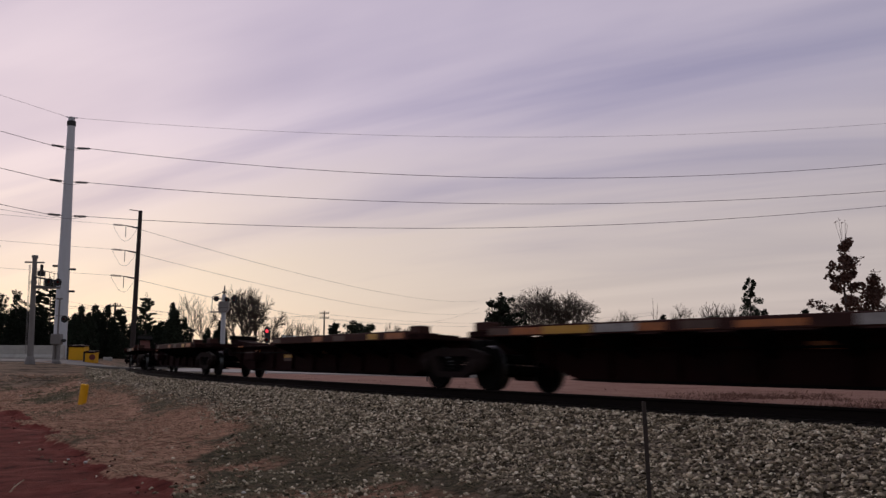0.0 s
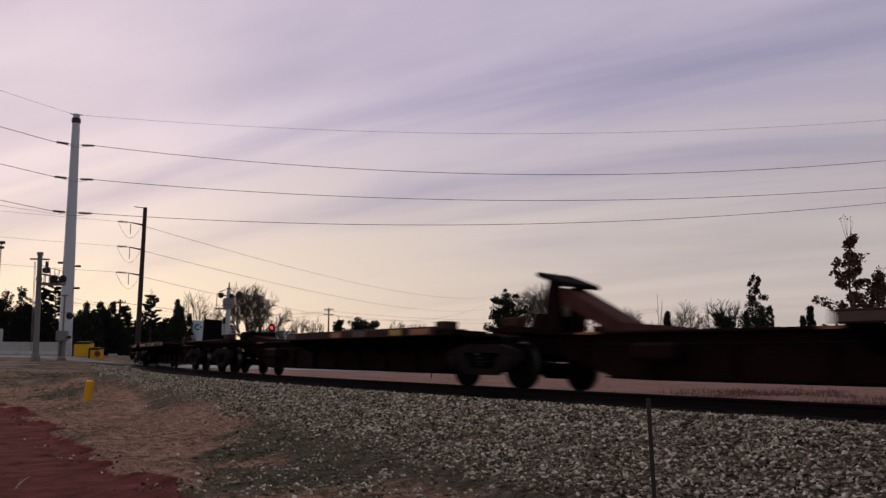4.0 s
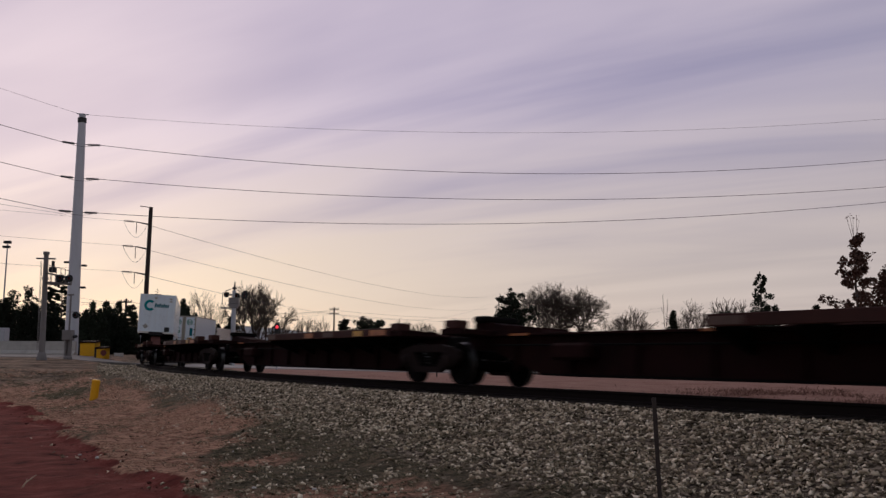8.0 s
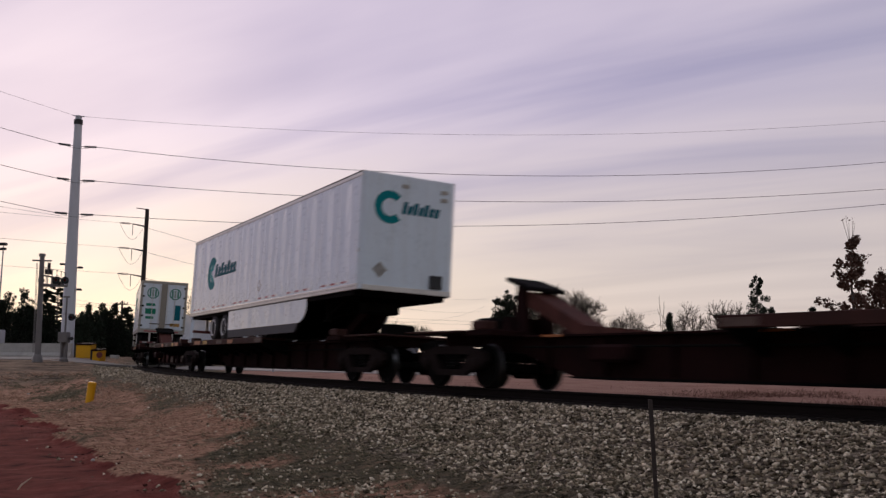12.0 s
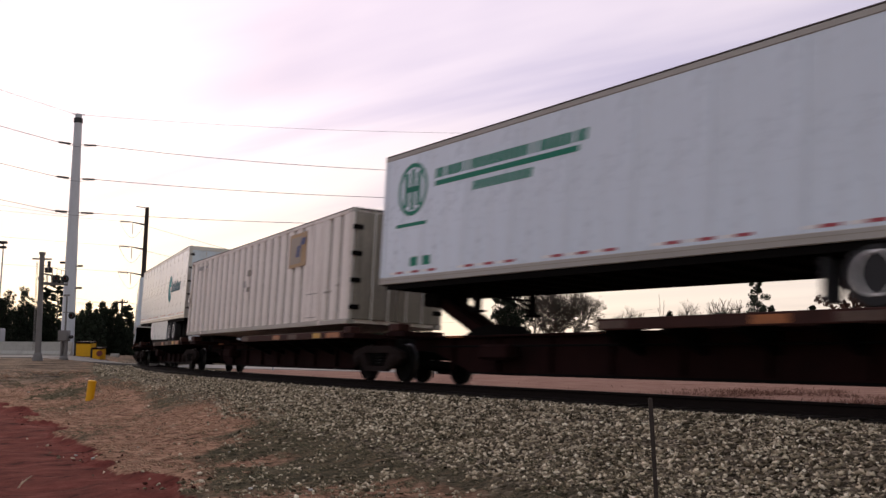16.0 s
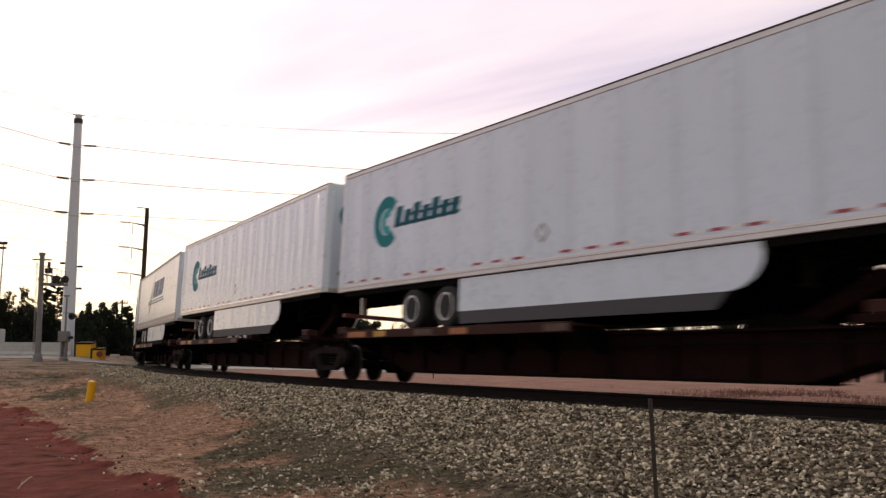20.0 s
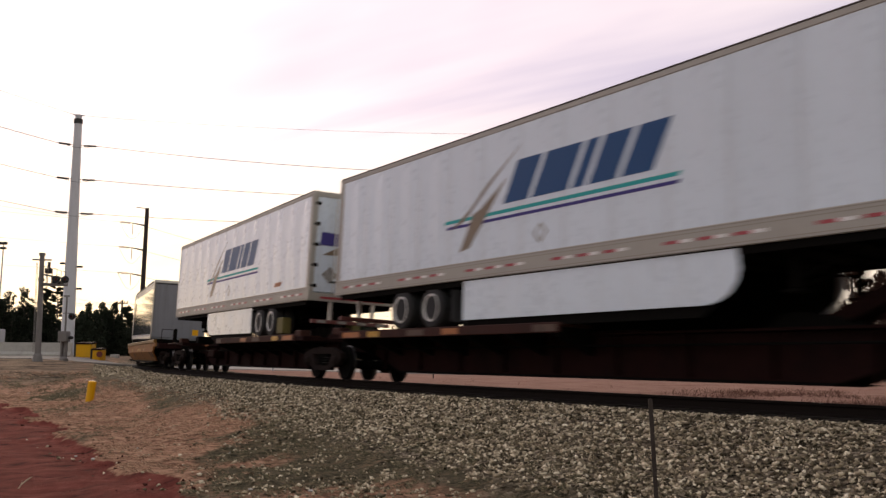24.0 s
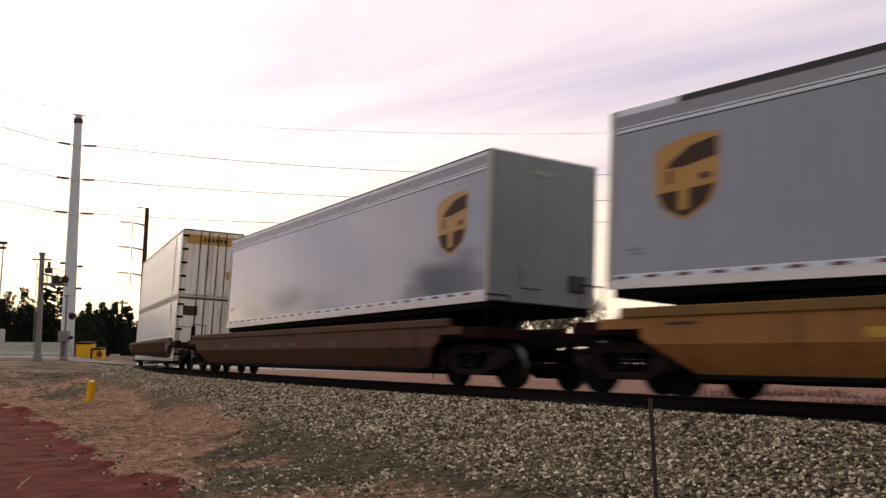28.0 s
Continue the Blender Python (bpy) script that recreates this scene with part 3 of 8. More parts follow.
def make_ground():
    def axis(lo, hi, fine_lo, fine_hi, fine):
        mid = np.arange(fine_lo, fine_hi + fine / 2, fine)
        up, down = [fine_hi], [fine_lo]
        d = fine
        while up[-1] < hi:
            d = min(d * 1.16, 400)
            up.append(up[-1] + d)
        d = fine
        while down[-1] > lo:
            d = min(d * 1.16, 400)
            down.append(down[-1] - d)
        return np.concatenate([down[:0:-1], mid, up[1:]])
    gx, gy = axis(-3000, 3000, -16, 8, 0.11), axis(-3000, 3000, 7, 34, 0.13)
    X, Y = np.meshgrid(gx, gy)
    x, y = X.ravel(), Y.ravel()
    z, s, q = ground_height(x, y)
    nx, ny = len(gx), len(gy)
    me = bpy.data.meshes.new("ground")
    i = np.arange(nx * ny).reshape(ny, nx)
    quads = np.stack([i[:-1, :-1], i[:-1, 1:], i[1:, 1:], i[1:, :-1]], -1).reshape(-1, 4)
    me.vertices.add(len(x))
    me.vertices.foreach_set("co", np.stack([x, y, z], -1).ravel())
    me.loops.add(quads.size)
    me.loops.foreach_set("vertex_index", quads.ravel())
    me.polygons.add(len(quads))
    me.polygons.foreach_set("loop_start", np.arange(0, quads.size, 4))
    me.update()
    reach = np.interp(s, [-22, -13, -5, 0, 5], [3.2, 3.6, 4.2, 4.6, 5.0])
    gravel = step01((reach + 0.5 - q) / 1.1) * step01((q + 4.5) / 2)
    gravel = np.maximum(gravel, 0.40 * step01((6.6 - q) / 1.6) * step01((s - 1) / 5))
    edge = clay_edge(x, y)
    weedy = weed_side(s, q) + 1.3 * lattice(x * 0.9, y * 0.9, 8.0)
    straw = step01((q - 3.3) / 1.2) * step01((1.5 - weedy) / 3.0)
    straw = straw - 0.42 * np.maximum(0, lattice(x * 0.55, y * 0.32, 14.0) + 0.15)
    straw = np.maximum(straw, 0.34 * step01((q - 4.6) / 1.5) + 0.34 * lattice(x * 0.8, y * 0.55, 9.0))
    green = step01(1 - np.hypot((s + 24) / 8, (q - 5.4) / 1.6)) + 0.7 * step01(1 - np.hypot((s + 9) / 5, (q - 4.4) / 0.7))
    straw = straw - 0.55 * np.clip(green, 0, 1)
    clay = step01((edge + 0.40) / 0.80) * step01((46 - y) / 10) * step01((16 - edge) / 3)
    field = step01((-4.0 - q) / 2.5)
    yard = step01((-24 - s) / 14) * step01((q - 2.0) / 4)
    for nm, cols in (("zone", (gravel, straw, clay)), ("zone_far", (field, yard, yard * 0))):
        ca = me.color_attributes.new(nm, "FLOAT_COLOR", "POINT")
        data = np.ones((len(x), 4), np.float32)
        for c in range(3):
            data[:, c] = np.clip(cols[c], 0, 1)
        ca.data.foreach_set("color", data.ravel())
    me.materials.append(ground_material())
    me.polygons.foreach_set("use_smooth", np.ones(len(quads), bool))
    return tagged(new("ground", me), "embankment and flat ground of gravel, dry grass and red clay", "ground", kind="structure")


ground = make_ground()


def z_at(x, y):
    return float(ground_height(np.array([float(x)]), np.array([float(y)]))[0][0])


def strip(name, rows, material, label, category, lift=0.0, thick=0.05):
    """A band of road through (left point, right point) pairs."""
    bm = B()
    prev = None
    for a, b in rows:
        cur = [bm.verts.new((a[0], a[1], a[2] + lift)), bm.verts.new((b[0], b[1], b[2] + lift)),
               bm.verts.new((b[0], b[1], b[2] + lift - thick)), bm.verts.new((a[0], a[1], a[2] + lift - thick))]
        if prev:
            for k in range(4):
                bm.faces.new((prev[k], cur[k], cur[(k + 1) % 4], prev[(k + 1) % 4]))
        else:
            bm.faces.new(cur)
        prev = cur
    bm.faces.new(prev[::-1])
    return tagged(part(name, bm, material), label, category, kind="structure")


def far_road():
    near = [(-70, 118), (-34, 90), (-20, 75), (-9.7, 65.5), (-3, 58.5), (1.5, 54.5), (5.5, 58), (12, 74), (24, 110)]
    back = [(-80, 140), (-36, 112), (-25, 99), (-13.5, 87), (-5, 72), (-1, 66), (1, 70), (5, 82), (14, 114)]
    rows = [((*b, -0.33), (*a, -0.33)) for a, b in zip(near, back)]
    strip("road_far", rows, PALE_ROAD, "pale worn road running beside the railway", "road", 0.0, 0.12)
    rows = []
    for k in range(0, 19):
        x = -21.5 - k * 4.0
        y0 = 67.5 + k * 0.25
        rows.append(((x, y0, max(z_at(x, y0), -0.1) + 0.03), (x, y0 + 8.5, max(z_at(x, y0 + 8.5), -0.1) + 0.03)))
    strip("road_crossing", rows, GREY_ROAD, "grey road that meets the railway at a level crossing", "road", 0.02, 0.12)


far_road()

# ---------------------------------------------------------------- track
SLEEPER_GAP = 0.533


def make_track():
    tr = thing("railway_track", "canted single railway track on grey ballast with timber sleepers", "railway", kind="structure")
    prof = [(-0.075, -0.17), (-0.075, -0.158), (-0.012, -0.135), (-0.009, -0.045), (-0.036, -0.030), (-0.036, -0.004), (-0.030, 0.0),
            (0.030, 0.0), (0.036, -0.004), (0.036, -0.030), (0.009, -0.045), (0.012, -0.135), (0.075, -0.158), (0.075, -0.17)]
    ss = np.concatenate([np.arange(-410, -110, 5.0), np.arange(-110, 60, 1.25), np.arange(60, 411, 5.0)])
    for off in (0.754, -0.754):
        bm, bh = B(), B()
        prev = prevh = None
        for s in ss:
            m = on_line(float(s), 0.4)
            cur = [bm.verts.new(m @ Vector((0, off + p[0], p[1]))) for p in prof]
            curh = [bh.verts.new(m @ Vector((0, off + p, 0.0015))) for p in (-0.027, 0.027)]
            if prev:
                for k in range(len(prof)):
                    j = (k + 1) % len(prof)
                    bm.faces.new((prev[k], cur[k], cur[j], prev[j]))
                bh.faces.new((prevh[0], curh[0], curh[1], prevh[1]))
            prev, prevh = cur, curh
        r = part("rail", bm, RAIL_STEEL, tr, "rust-brown rail")
        part("running_surface", bh, RAIL_TOP, r, "polished rail head")
    bm = B()
    soft_block(bm, -0.115, 0.115, -1.30, 1.30, -0.36, -0.185, 0.012)
    first = part("sleeper", bm, WOOD_TIE, tr)
    first.matrix_basis = on_line(-60.0, 0.3)
    n = 0
    s = -60.0
    while s < 25:
        s += SLEEPER_GAP
        same_mesh("sleeper", first, tr, on_line(s, 0.3) @ pose(0, random.uniform(-0.04, 0.04), random.uniform(-0.012, 0.0), 0, 0, random.uniform(-1.2, 1.2)))
    bm = B()
    for lo, hi in ((-410, -60.5), (25.6, 410)):
        s = lo
        while s < hi:
            m = on_line(s, 0.3)
            vs = block(bm, -0.115, 0.115, -1.30, 1.30, -0.36, -0.185)
            for v in vs:
                v.co = m @ v.co
            s += SLEEPER_GAP
    tagged(part("sleeper_row", bm, WOOD_TIE, tr), kind="stuff")
    return tr


track = make_track()


def stone_shapes(count=10):
    shapes = []
    rng = random.Random(5)
    for _ in range(count):
        bm = B()
        bmesh.ops.create_icosphere(bm, subdivisions=1, radius=1.0)
        sx, sy, sz = rng.uniform(0.9, 1.4), rng.uniform(0.7, 1.05), rng.uniform(0.55, 0.95)
        drop = rng.sample(range(12), 4)
        bm.verts.ensure_lookup_table()
        for v in bm.verts:
            k = rng.uniform(0.5, 1.3)
            v.co = Vector((v.co.x * sx * k, v.co.y * sy * k, v.co.z * sz * k))
        bmesh.ops.dissolve_verts(bm, verts=[bm.verts[i] for i in drop[:4]])
        bmesh.ops.triangulate(bm, faces=bm.faces)
        bm.verts.index_update()
        shapes.append((np.array([v.co[:] for v in bm.verts]), np.array([[v.index for v in f.verts] for f in bm.faces])))
        bm.free()
    return shapes


def scatter_mesh(name, shapes, places, material, label, category, parent=None):
    """One mesh of many small copies: places holds x, y, z, size, turn, tip, shape."""
    co, tri, base = [], [], 0
    for x, y, z, size, turn, tip, k in places:
        v, f = shapes[int(k)]
        c, s, ct, st = math.cos(turn), math.sin(turn), math.cos(tip), math.sin(tip)
        w = v * size
        w = np.stack([w[:, 0], w[:, 1] * ct - w[:, 2] * st, w[:, 1] * st + w[:, 2] * ct], -1)
        w = np.stack([w[:, 0] * c - w[:, 1] * s + x, w[:, 0] * s + w[:, 1] * c + y, w[:, 2] + z], -1)
        co.append(w)
        tri.append(f + base)
        base += len(v)
    co, tri = np.concatenate(co), np.concatenate(tri)
    me = bpy.data.meshes.new(name)
    me.vertices.add(len(co))
    me.vertices.foreach_set("co", co.ravel())
    me.loops.add(tri.size)
    me.loops.foreach_set("vertex_index", tri.ravel().astype(np.int32))
    me.polygons.add(len(tri))
    me.polygons.foreach_set("loop_start", np.arange(0, tri.size, 3, dtype=np.int32))
    me.update()
    me.materials.append(material)
    ob = new(name, me)
    ob.parent = parent
    return tagged(ob, label, category, kind="stuff")


def make_ballast():
    rng = np.random.default_rng(3)
    shapes = stone_shapes()
    rows = []
    for s0, s1, q0, q1, dens, lo, hi in ((-6, 14, 1.15, 8.2, 430, 0.014, 0.039), (-30, -6, 1.15, 5.2, 230, 0.018, 0.042), (-58, -30, 1.1, 3.4, 50, 0.035, 0.065),
                                         (-30, -3, 5.2, 6.6, 3, 0.02, 0.04), (-40, 20, -3.0, -0.9, 40, 0.03, 0.06)):
        n = int((s1 - s0) * (q1 - q0) * dens)
        s, q = rng.uniform(s0, s1, n), rng.uniform(q0, q1, n)
        th = np.interp(s, LINE_S, LINE_TH)
        x = np.interp(s, LINE_S, LINE_X) - np.cos(th) * q
        y = np.interp(s, LINE_S, LINE_Y) - np.sin(th) * q
        z = ground_height(x, y)[0]
        keep = np.ones(n, bool)
        if q0 > 4:
            keep = rumple(x, y, 1.1, 0.6) > -0.25
        if s0 < -50:
            keep = rng.random(n) < step01((s + 58) / 16)
        if s0 in (-6, -30) and q0 < 2:
            reach = np.interp(s, [-22, -13, -5, 0, 5], [3.1, 3.4, 4.1, 4.5, 4.9]) + 0.45 * lattice(s * 0.7, q * 0.5, 6.0)
            bare = lattice(s * 0.55, q * 1.5, 12.0) > 0.55
            thin = (0.12 + 0.20 * step01((s - 2) / 5) * step01((7.5 - q) / 2)) * step01((weed_side(s, q) + 0.6) / 1.2) + 0.012
            keep = (rng.random(n) < np.maximum(step01((reach + 0.35 - q) / 0.8), thin)) & ~(bare & (rng.random(n) < 0.75) & (q > 2.6))
        size = rng.uniform(lo, hi, n) * rng.choice([0.8, 1.0, 1.0, 1.25], n)
        d = np.stack([x, y, z + size * 0.25, size, rng.uniform(0, 6.28, n), rng.uniform(-1.5, 1.5, n), rng.integers(0, len(shapes), n)], -1)
        rows.append(d[keep])
    scatter_mesh("ballast", shapes, np.concatenate(rows), stone_material(), "loose grey crushed stone over the embankment", "gravel")


make_ballast()


def make_grass():
    rng = np.random.default_rng(8)
    blade = np.array([(-0.5, 0, 0), (0.5, 0, 0), (0.25, 0.35, 0.6), (0.0, 0.9, 1.0)])
    shapes = [(blade * np.array([0.07, k, 1.0]), np.array([[0, 1, 2], [0, 2, 3]])) for k in (0.2, 0.6, 1.0, 1.6)]
    # tufts of bent blades, laid over down the bank
    tufts = []
    for k in range(6):
        co, tri = [], []
        for j in range(9):
            a, lean = rng.normal(0, 0.9), rng.uniform(0.5, 2.2)
            w = blade * np.array([rng.uniform(0.06, 0.13), lean, rng.uniform(0.5, 1.0)])
            c, d = math.cos(a), math.sin(a)
            w = np.stack([w[:, 0] * c - w[:, 1] * d + rng.normal(0, 0.45), w[:, 0] * d + w[:, 1] * c + rng.normal(0, 0.45), w[:, 2]], -1)
            tri += [[4 * j, 4 * j + 1, 4 * j + 2], [4 * j, 4 * j + 2, 4 * j + 3]]
            co.append(w)
        tufts.append((np.concatenate(co), np.array(tri)))
    rows, dark = [], []
    for s0, s1, q0, q1, dens, lo, hi in ((-14, 8, 3.4, 9.6, 130, 0.022, 0.062), (-26, -14, 3.2, 9.0, 60, 0.035, 0.08), (8, 13, 4.4, 8.0, 40, 0.03, 0.07), (-38, -26, 3.6, 8.4, 16, 0.06, 0.13)):
        n = int((s1 - s0) * (q1 - q0) * dens)
        s, q = rng.uniform(s0, s1, n), rng.uniform(q0, q1, n)
        th = np.interp(s, LINE_S, LINE_TH)
        x = np.interp(s, LINE_S, LINE_X) - np.cos(th) * q
        y = np.interp(s, LINE_S, LINE_Y) - np.sin(th) * q
        clump = 0.6 * lattice(s * 2.6, q * 0.9, 1.0) + 0.5 * lattice(s * 5.5, q * 2.4, 3.0)
        keep = (clump > rng.uniform(-0.7, 0.5, n)) & (clay_edge(x, y) < -0.05)
        s, q, x, y, th = s[keep], q[keep], x[keep], y[keep], th[keep]
        z = ground_height(x, y)[0]
        m = len(x)
        d = np.stack([x, y, z - 0.012, rng.uniform(lo, hi, m), th + 1.571 + rng.normal(0, 0.5, m), rng.uniform(-0.35, 0.15, m), rng.integers(0, 6, m)], -1)
        weedy = (weed_side(s, q) + 1.3 * lattice(x * 0.9, y * 0.9, 8.0) > rng.uniform(-1.6, 1.6, m)) | (lattice(x * 0.55, y * 0.32, 14.0) > rng.uniform(0.2, 0.9, m)) | (np.hypot((s + 24) / 8, (q - 5.4) / 1.6) < 0.8)
        rows.append(d[~weedy])
        dark.append(d[weedy])
    scatter_mesh("green_weeds", tufts, np.concatenate(dark), blade_material("weed_blade", (0.045, 0.047, 0.026), (0.155, 0.140, 0.086), (0.38, 0.29, 0.19)), "low dark grey-green weeds at the foot of the bank", "weeds")
    scatter_mesh("dry_grass", tufts, np.concatenate(rows), blade_material("dry_grass_blade", (0.105, 0.060, 0.040), (0.40, 0.242, 0.160), (0.70, 0.475, 0.325)), "short dead grass in tan tufts on the slope", "grass")
    rows = []
    for s0, s1, q0, q1, n in ((-5, 16, -14.0, -5.0, 60000), (-28, -7, -11.0, -5.5, 3000)):
        s, q = rng.uniform(s0, s1, n), rng.uniform(q0, q1, n)
        th = np.interp(s, LINE_S, LINE_TH)
        x = np.interp(s, LINE_S, LINE_X) - np.cos(th) * q
        y = np.interp(s, LINE_S, LINE_Y) - np.sin(th) * q
        thick = step01((s + 9) / 9) * 0.55
        keep = rumple(x, y, 0.8, 4.0) + 0.6 * rumple(x, y, 2.6, 1.0) > rng.uniform(0.0, 0.9, n) + 0.45 - thick
        x, y = x[keep], y[keep]
        z = ground_height(x, y)[0]
        m = len(x)
        rows.append(np.stack([x, y, z - 0.02, rng.uniform(0.04, 0.14, m), rng.uniform(0, 6.28, m), rng.uniform(-0.6, 0.6, m), rng.integers(0, 4, m)], -1))
    scatter_mesh("tall_weeds", shapes, np.concatenate(rows), blade_material("red_weed_blade", (0.085, 0.042, 0.032), (0.20, 0.105, 0.080), (0.34, 0.20, 0.155)), "dark reddish dead weeds behind the railway", "weeds")


make_grass()


def make_clods():
    """Loose lumps of clay and dirt along the worn edge of the track."""
    rng = np.random.default_rng(21)
    shapes = stone_shapes(6)
    n = 420
    y = rng.uniform(10.5, 32, n)
    x = -2.7 - (y - 11) * 0.573 - rng.normal(0.05, 0.28, n)
    keep = rumple(x, y * 1.6, 1.7, 5.0) > rng.uniform(-0.4, 0.8, n)
    x, y = x[keep], y[keep]
    m = len(x)
    z = ground_height(x, y)[0]
    size = rng.uniform(0.010, 0.032, m) * rng.choice([0.7, 1.0, 1.0, 1.6], m)
    rows = np.stack([x, y, z + size * 0.15, size, rng.uniform(0, 6.28, m), rng.uniform(-0.5, 0.5, m), rng.integers(0, 6, m)], -1)
    clay = mat("clay_lump", (0.060, 0.018, 0.013), 0.95, vary=0.3, scale=8, bump=0.3, spec=0.1)
    scatter_mesh("clay_clods", shapes, rows, clay, "dark red clay lumps along the dirt track", "dirt")


make_clods()


# ---------------------------------------------------------------- train: bogies
MOVERS = []      # (thing, station at 20 s, half wheelbase for the pose, extra local pose)
AXLES = []       # (axle set, place on its bogie)
WHEEL_R = 0.42


def make_bogie():
    bog = thing("bogie", "dark two-axle cast steel freight bogie on the rails", "bogie", "bogies of the train")
    for sgn in (-1, 1):
        bm = B()
        y0, y1 = sgn * 0.93, sgn * 1.06
        outer = [(-1.22, 0.52), (-1.18, 0.66), (-0.98, 0.72), (-0.55, 0.80), (0.55, 0.80), (0.98, 0.72), (1.18, 0.66), (1.22, 0.52), (1.02, 0.36),
                 (0.78, 0.36), (0.48, 0.22), (-0.48, 0.22), (-0.78, 0.36), (-1.02, 0.36)]
        win = [(-0.40, 0.34), (0.40, 0.34), (0.62, 0.64), (-0.62, 0.64)]
        lo = [[bm.verts.new((p[0], y, p[1])) for p in outer] for y in (y0, y1)]
        wi = [[bm.verts.new((p[0], y, p[1])) for p in win] for y in (y0, y1)]
        for a, w in zip(lo, wi):
            bm.faces.new((a[3], a[4], w[2], w[3]))
            bm.faces.new((a[4], a[5], a[6], a[7], a[8], a[9], w[2]))
            bm.faces.new((a[9], a[10], w[1], w[2]))
            bm.faces.new((a[10], a[11], w[0], w[1]))
            bm.faces.new((a[11], a[12], w[3], w[0]))
            bm.faces.new((a[12], a[13], a[0], a[1], a[2], a[3], w[3]))
        for loop in (lo, wi):
            n = len(loop[0])
            for i in range(n):
                j = (i + 1) % n
                bm.faces.new((loop[0][i], loop[0][j], loop[1][j], loop[1][i]))
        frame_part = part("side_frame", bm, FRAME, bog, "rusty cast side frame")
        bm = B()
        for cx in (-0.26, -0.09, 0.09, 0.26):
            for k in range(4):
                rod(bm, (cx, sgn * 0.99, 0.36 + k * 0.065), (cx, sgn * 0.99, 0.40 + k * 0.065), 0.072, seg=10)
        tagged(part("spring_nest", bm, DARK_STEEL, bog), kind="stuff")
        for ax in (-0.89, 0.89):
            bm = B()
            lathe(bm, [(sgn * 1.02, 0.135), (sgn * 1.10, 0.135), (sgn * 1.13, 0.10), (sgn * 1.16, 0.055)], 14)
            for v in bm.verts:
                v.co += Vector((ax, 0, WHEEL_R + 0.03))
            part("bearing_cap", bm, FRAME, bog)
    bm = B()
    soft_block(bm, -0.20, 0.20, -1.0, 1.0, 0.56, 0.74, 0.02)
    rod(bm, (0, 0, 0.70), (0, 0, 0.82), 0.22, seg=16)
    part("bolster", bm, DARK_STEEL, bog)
    for ax in (-0.42, 0.42):
        bm = B()
        soft_block(bm, ax - 0.05, ax + 0.05, -0.9, 0.9, 0.30, 0.40, 0.01)
        part("brake_beam", bm, DARK_STEEL, bog)
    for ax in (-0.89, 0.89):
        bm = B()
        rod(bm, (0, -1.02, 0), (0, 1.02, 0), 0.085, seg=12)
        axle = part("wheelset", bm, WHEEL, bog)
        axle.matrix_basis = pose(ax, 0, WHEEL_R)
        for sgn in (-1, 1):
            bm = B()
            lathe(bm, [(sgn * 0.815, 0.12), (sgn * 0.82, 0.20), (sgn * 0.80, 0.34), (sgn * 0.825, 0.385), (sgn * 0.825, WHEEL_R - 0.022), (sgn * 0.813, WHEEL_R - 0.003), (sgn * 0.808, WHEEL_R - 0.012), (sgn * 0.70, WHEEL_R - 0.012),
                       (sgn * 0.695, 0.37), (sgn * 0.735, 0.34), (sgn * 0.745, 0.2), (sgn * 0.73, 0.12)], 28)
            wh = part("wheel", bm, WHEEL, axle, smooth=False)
            bm = B()
            lathe(bm, [(sgn * 0.811, WHEEL_R - 0.003), (sgn * 0.71, WHEEL_R), (sgn * 0.70, WHEEL_R + 0.026), (sgn * 0.685, WHEEL_R + 0.024)], 32)
            bmesh.ops.delete(bm, geom=[f for f in bm.faces if len(f.verts) > 4], context="FACES_ONLY")
            part("tread", bm, TREAD, wh, "bright worn tread")
    return bog


BOGIE = make_bogie()
SPINE_UNITS = [[277.2, 260.6, 243.3, 226.2, 209.0, 192.5], [188.3, 171.8, 154.5, 137.3, 120.0, 103.4], [99.3, 82.7, 65.45, 48.15, 30.75, 14.3],
               [10.05, -6.45, -23.8, -41.2, -58.5, -75.25]]
WELLS = [(-79.4, -98.75), (-103.0, -122.35), (-126.6, -145.95)]


def place_bogies():
    first = True
    for s in [b for u in SPINE_UNITS for b in u] + [b for w in WELLS for b in w]:
        ob = BOGIE if first else copy_thing(BOGIE, Matrix.Identity(4))
        first = False
        MOVERS.append((ob, s, 0.89, Matrix.Identity(4)))
        sets = [c for c in ob.children if c.name.startswith("wheelset")]
        for c in sets:
            AXLES.append((c, c.matrix_basis.translation.x))


place_bogies()


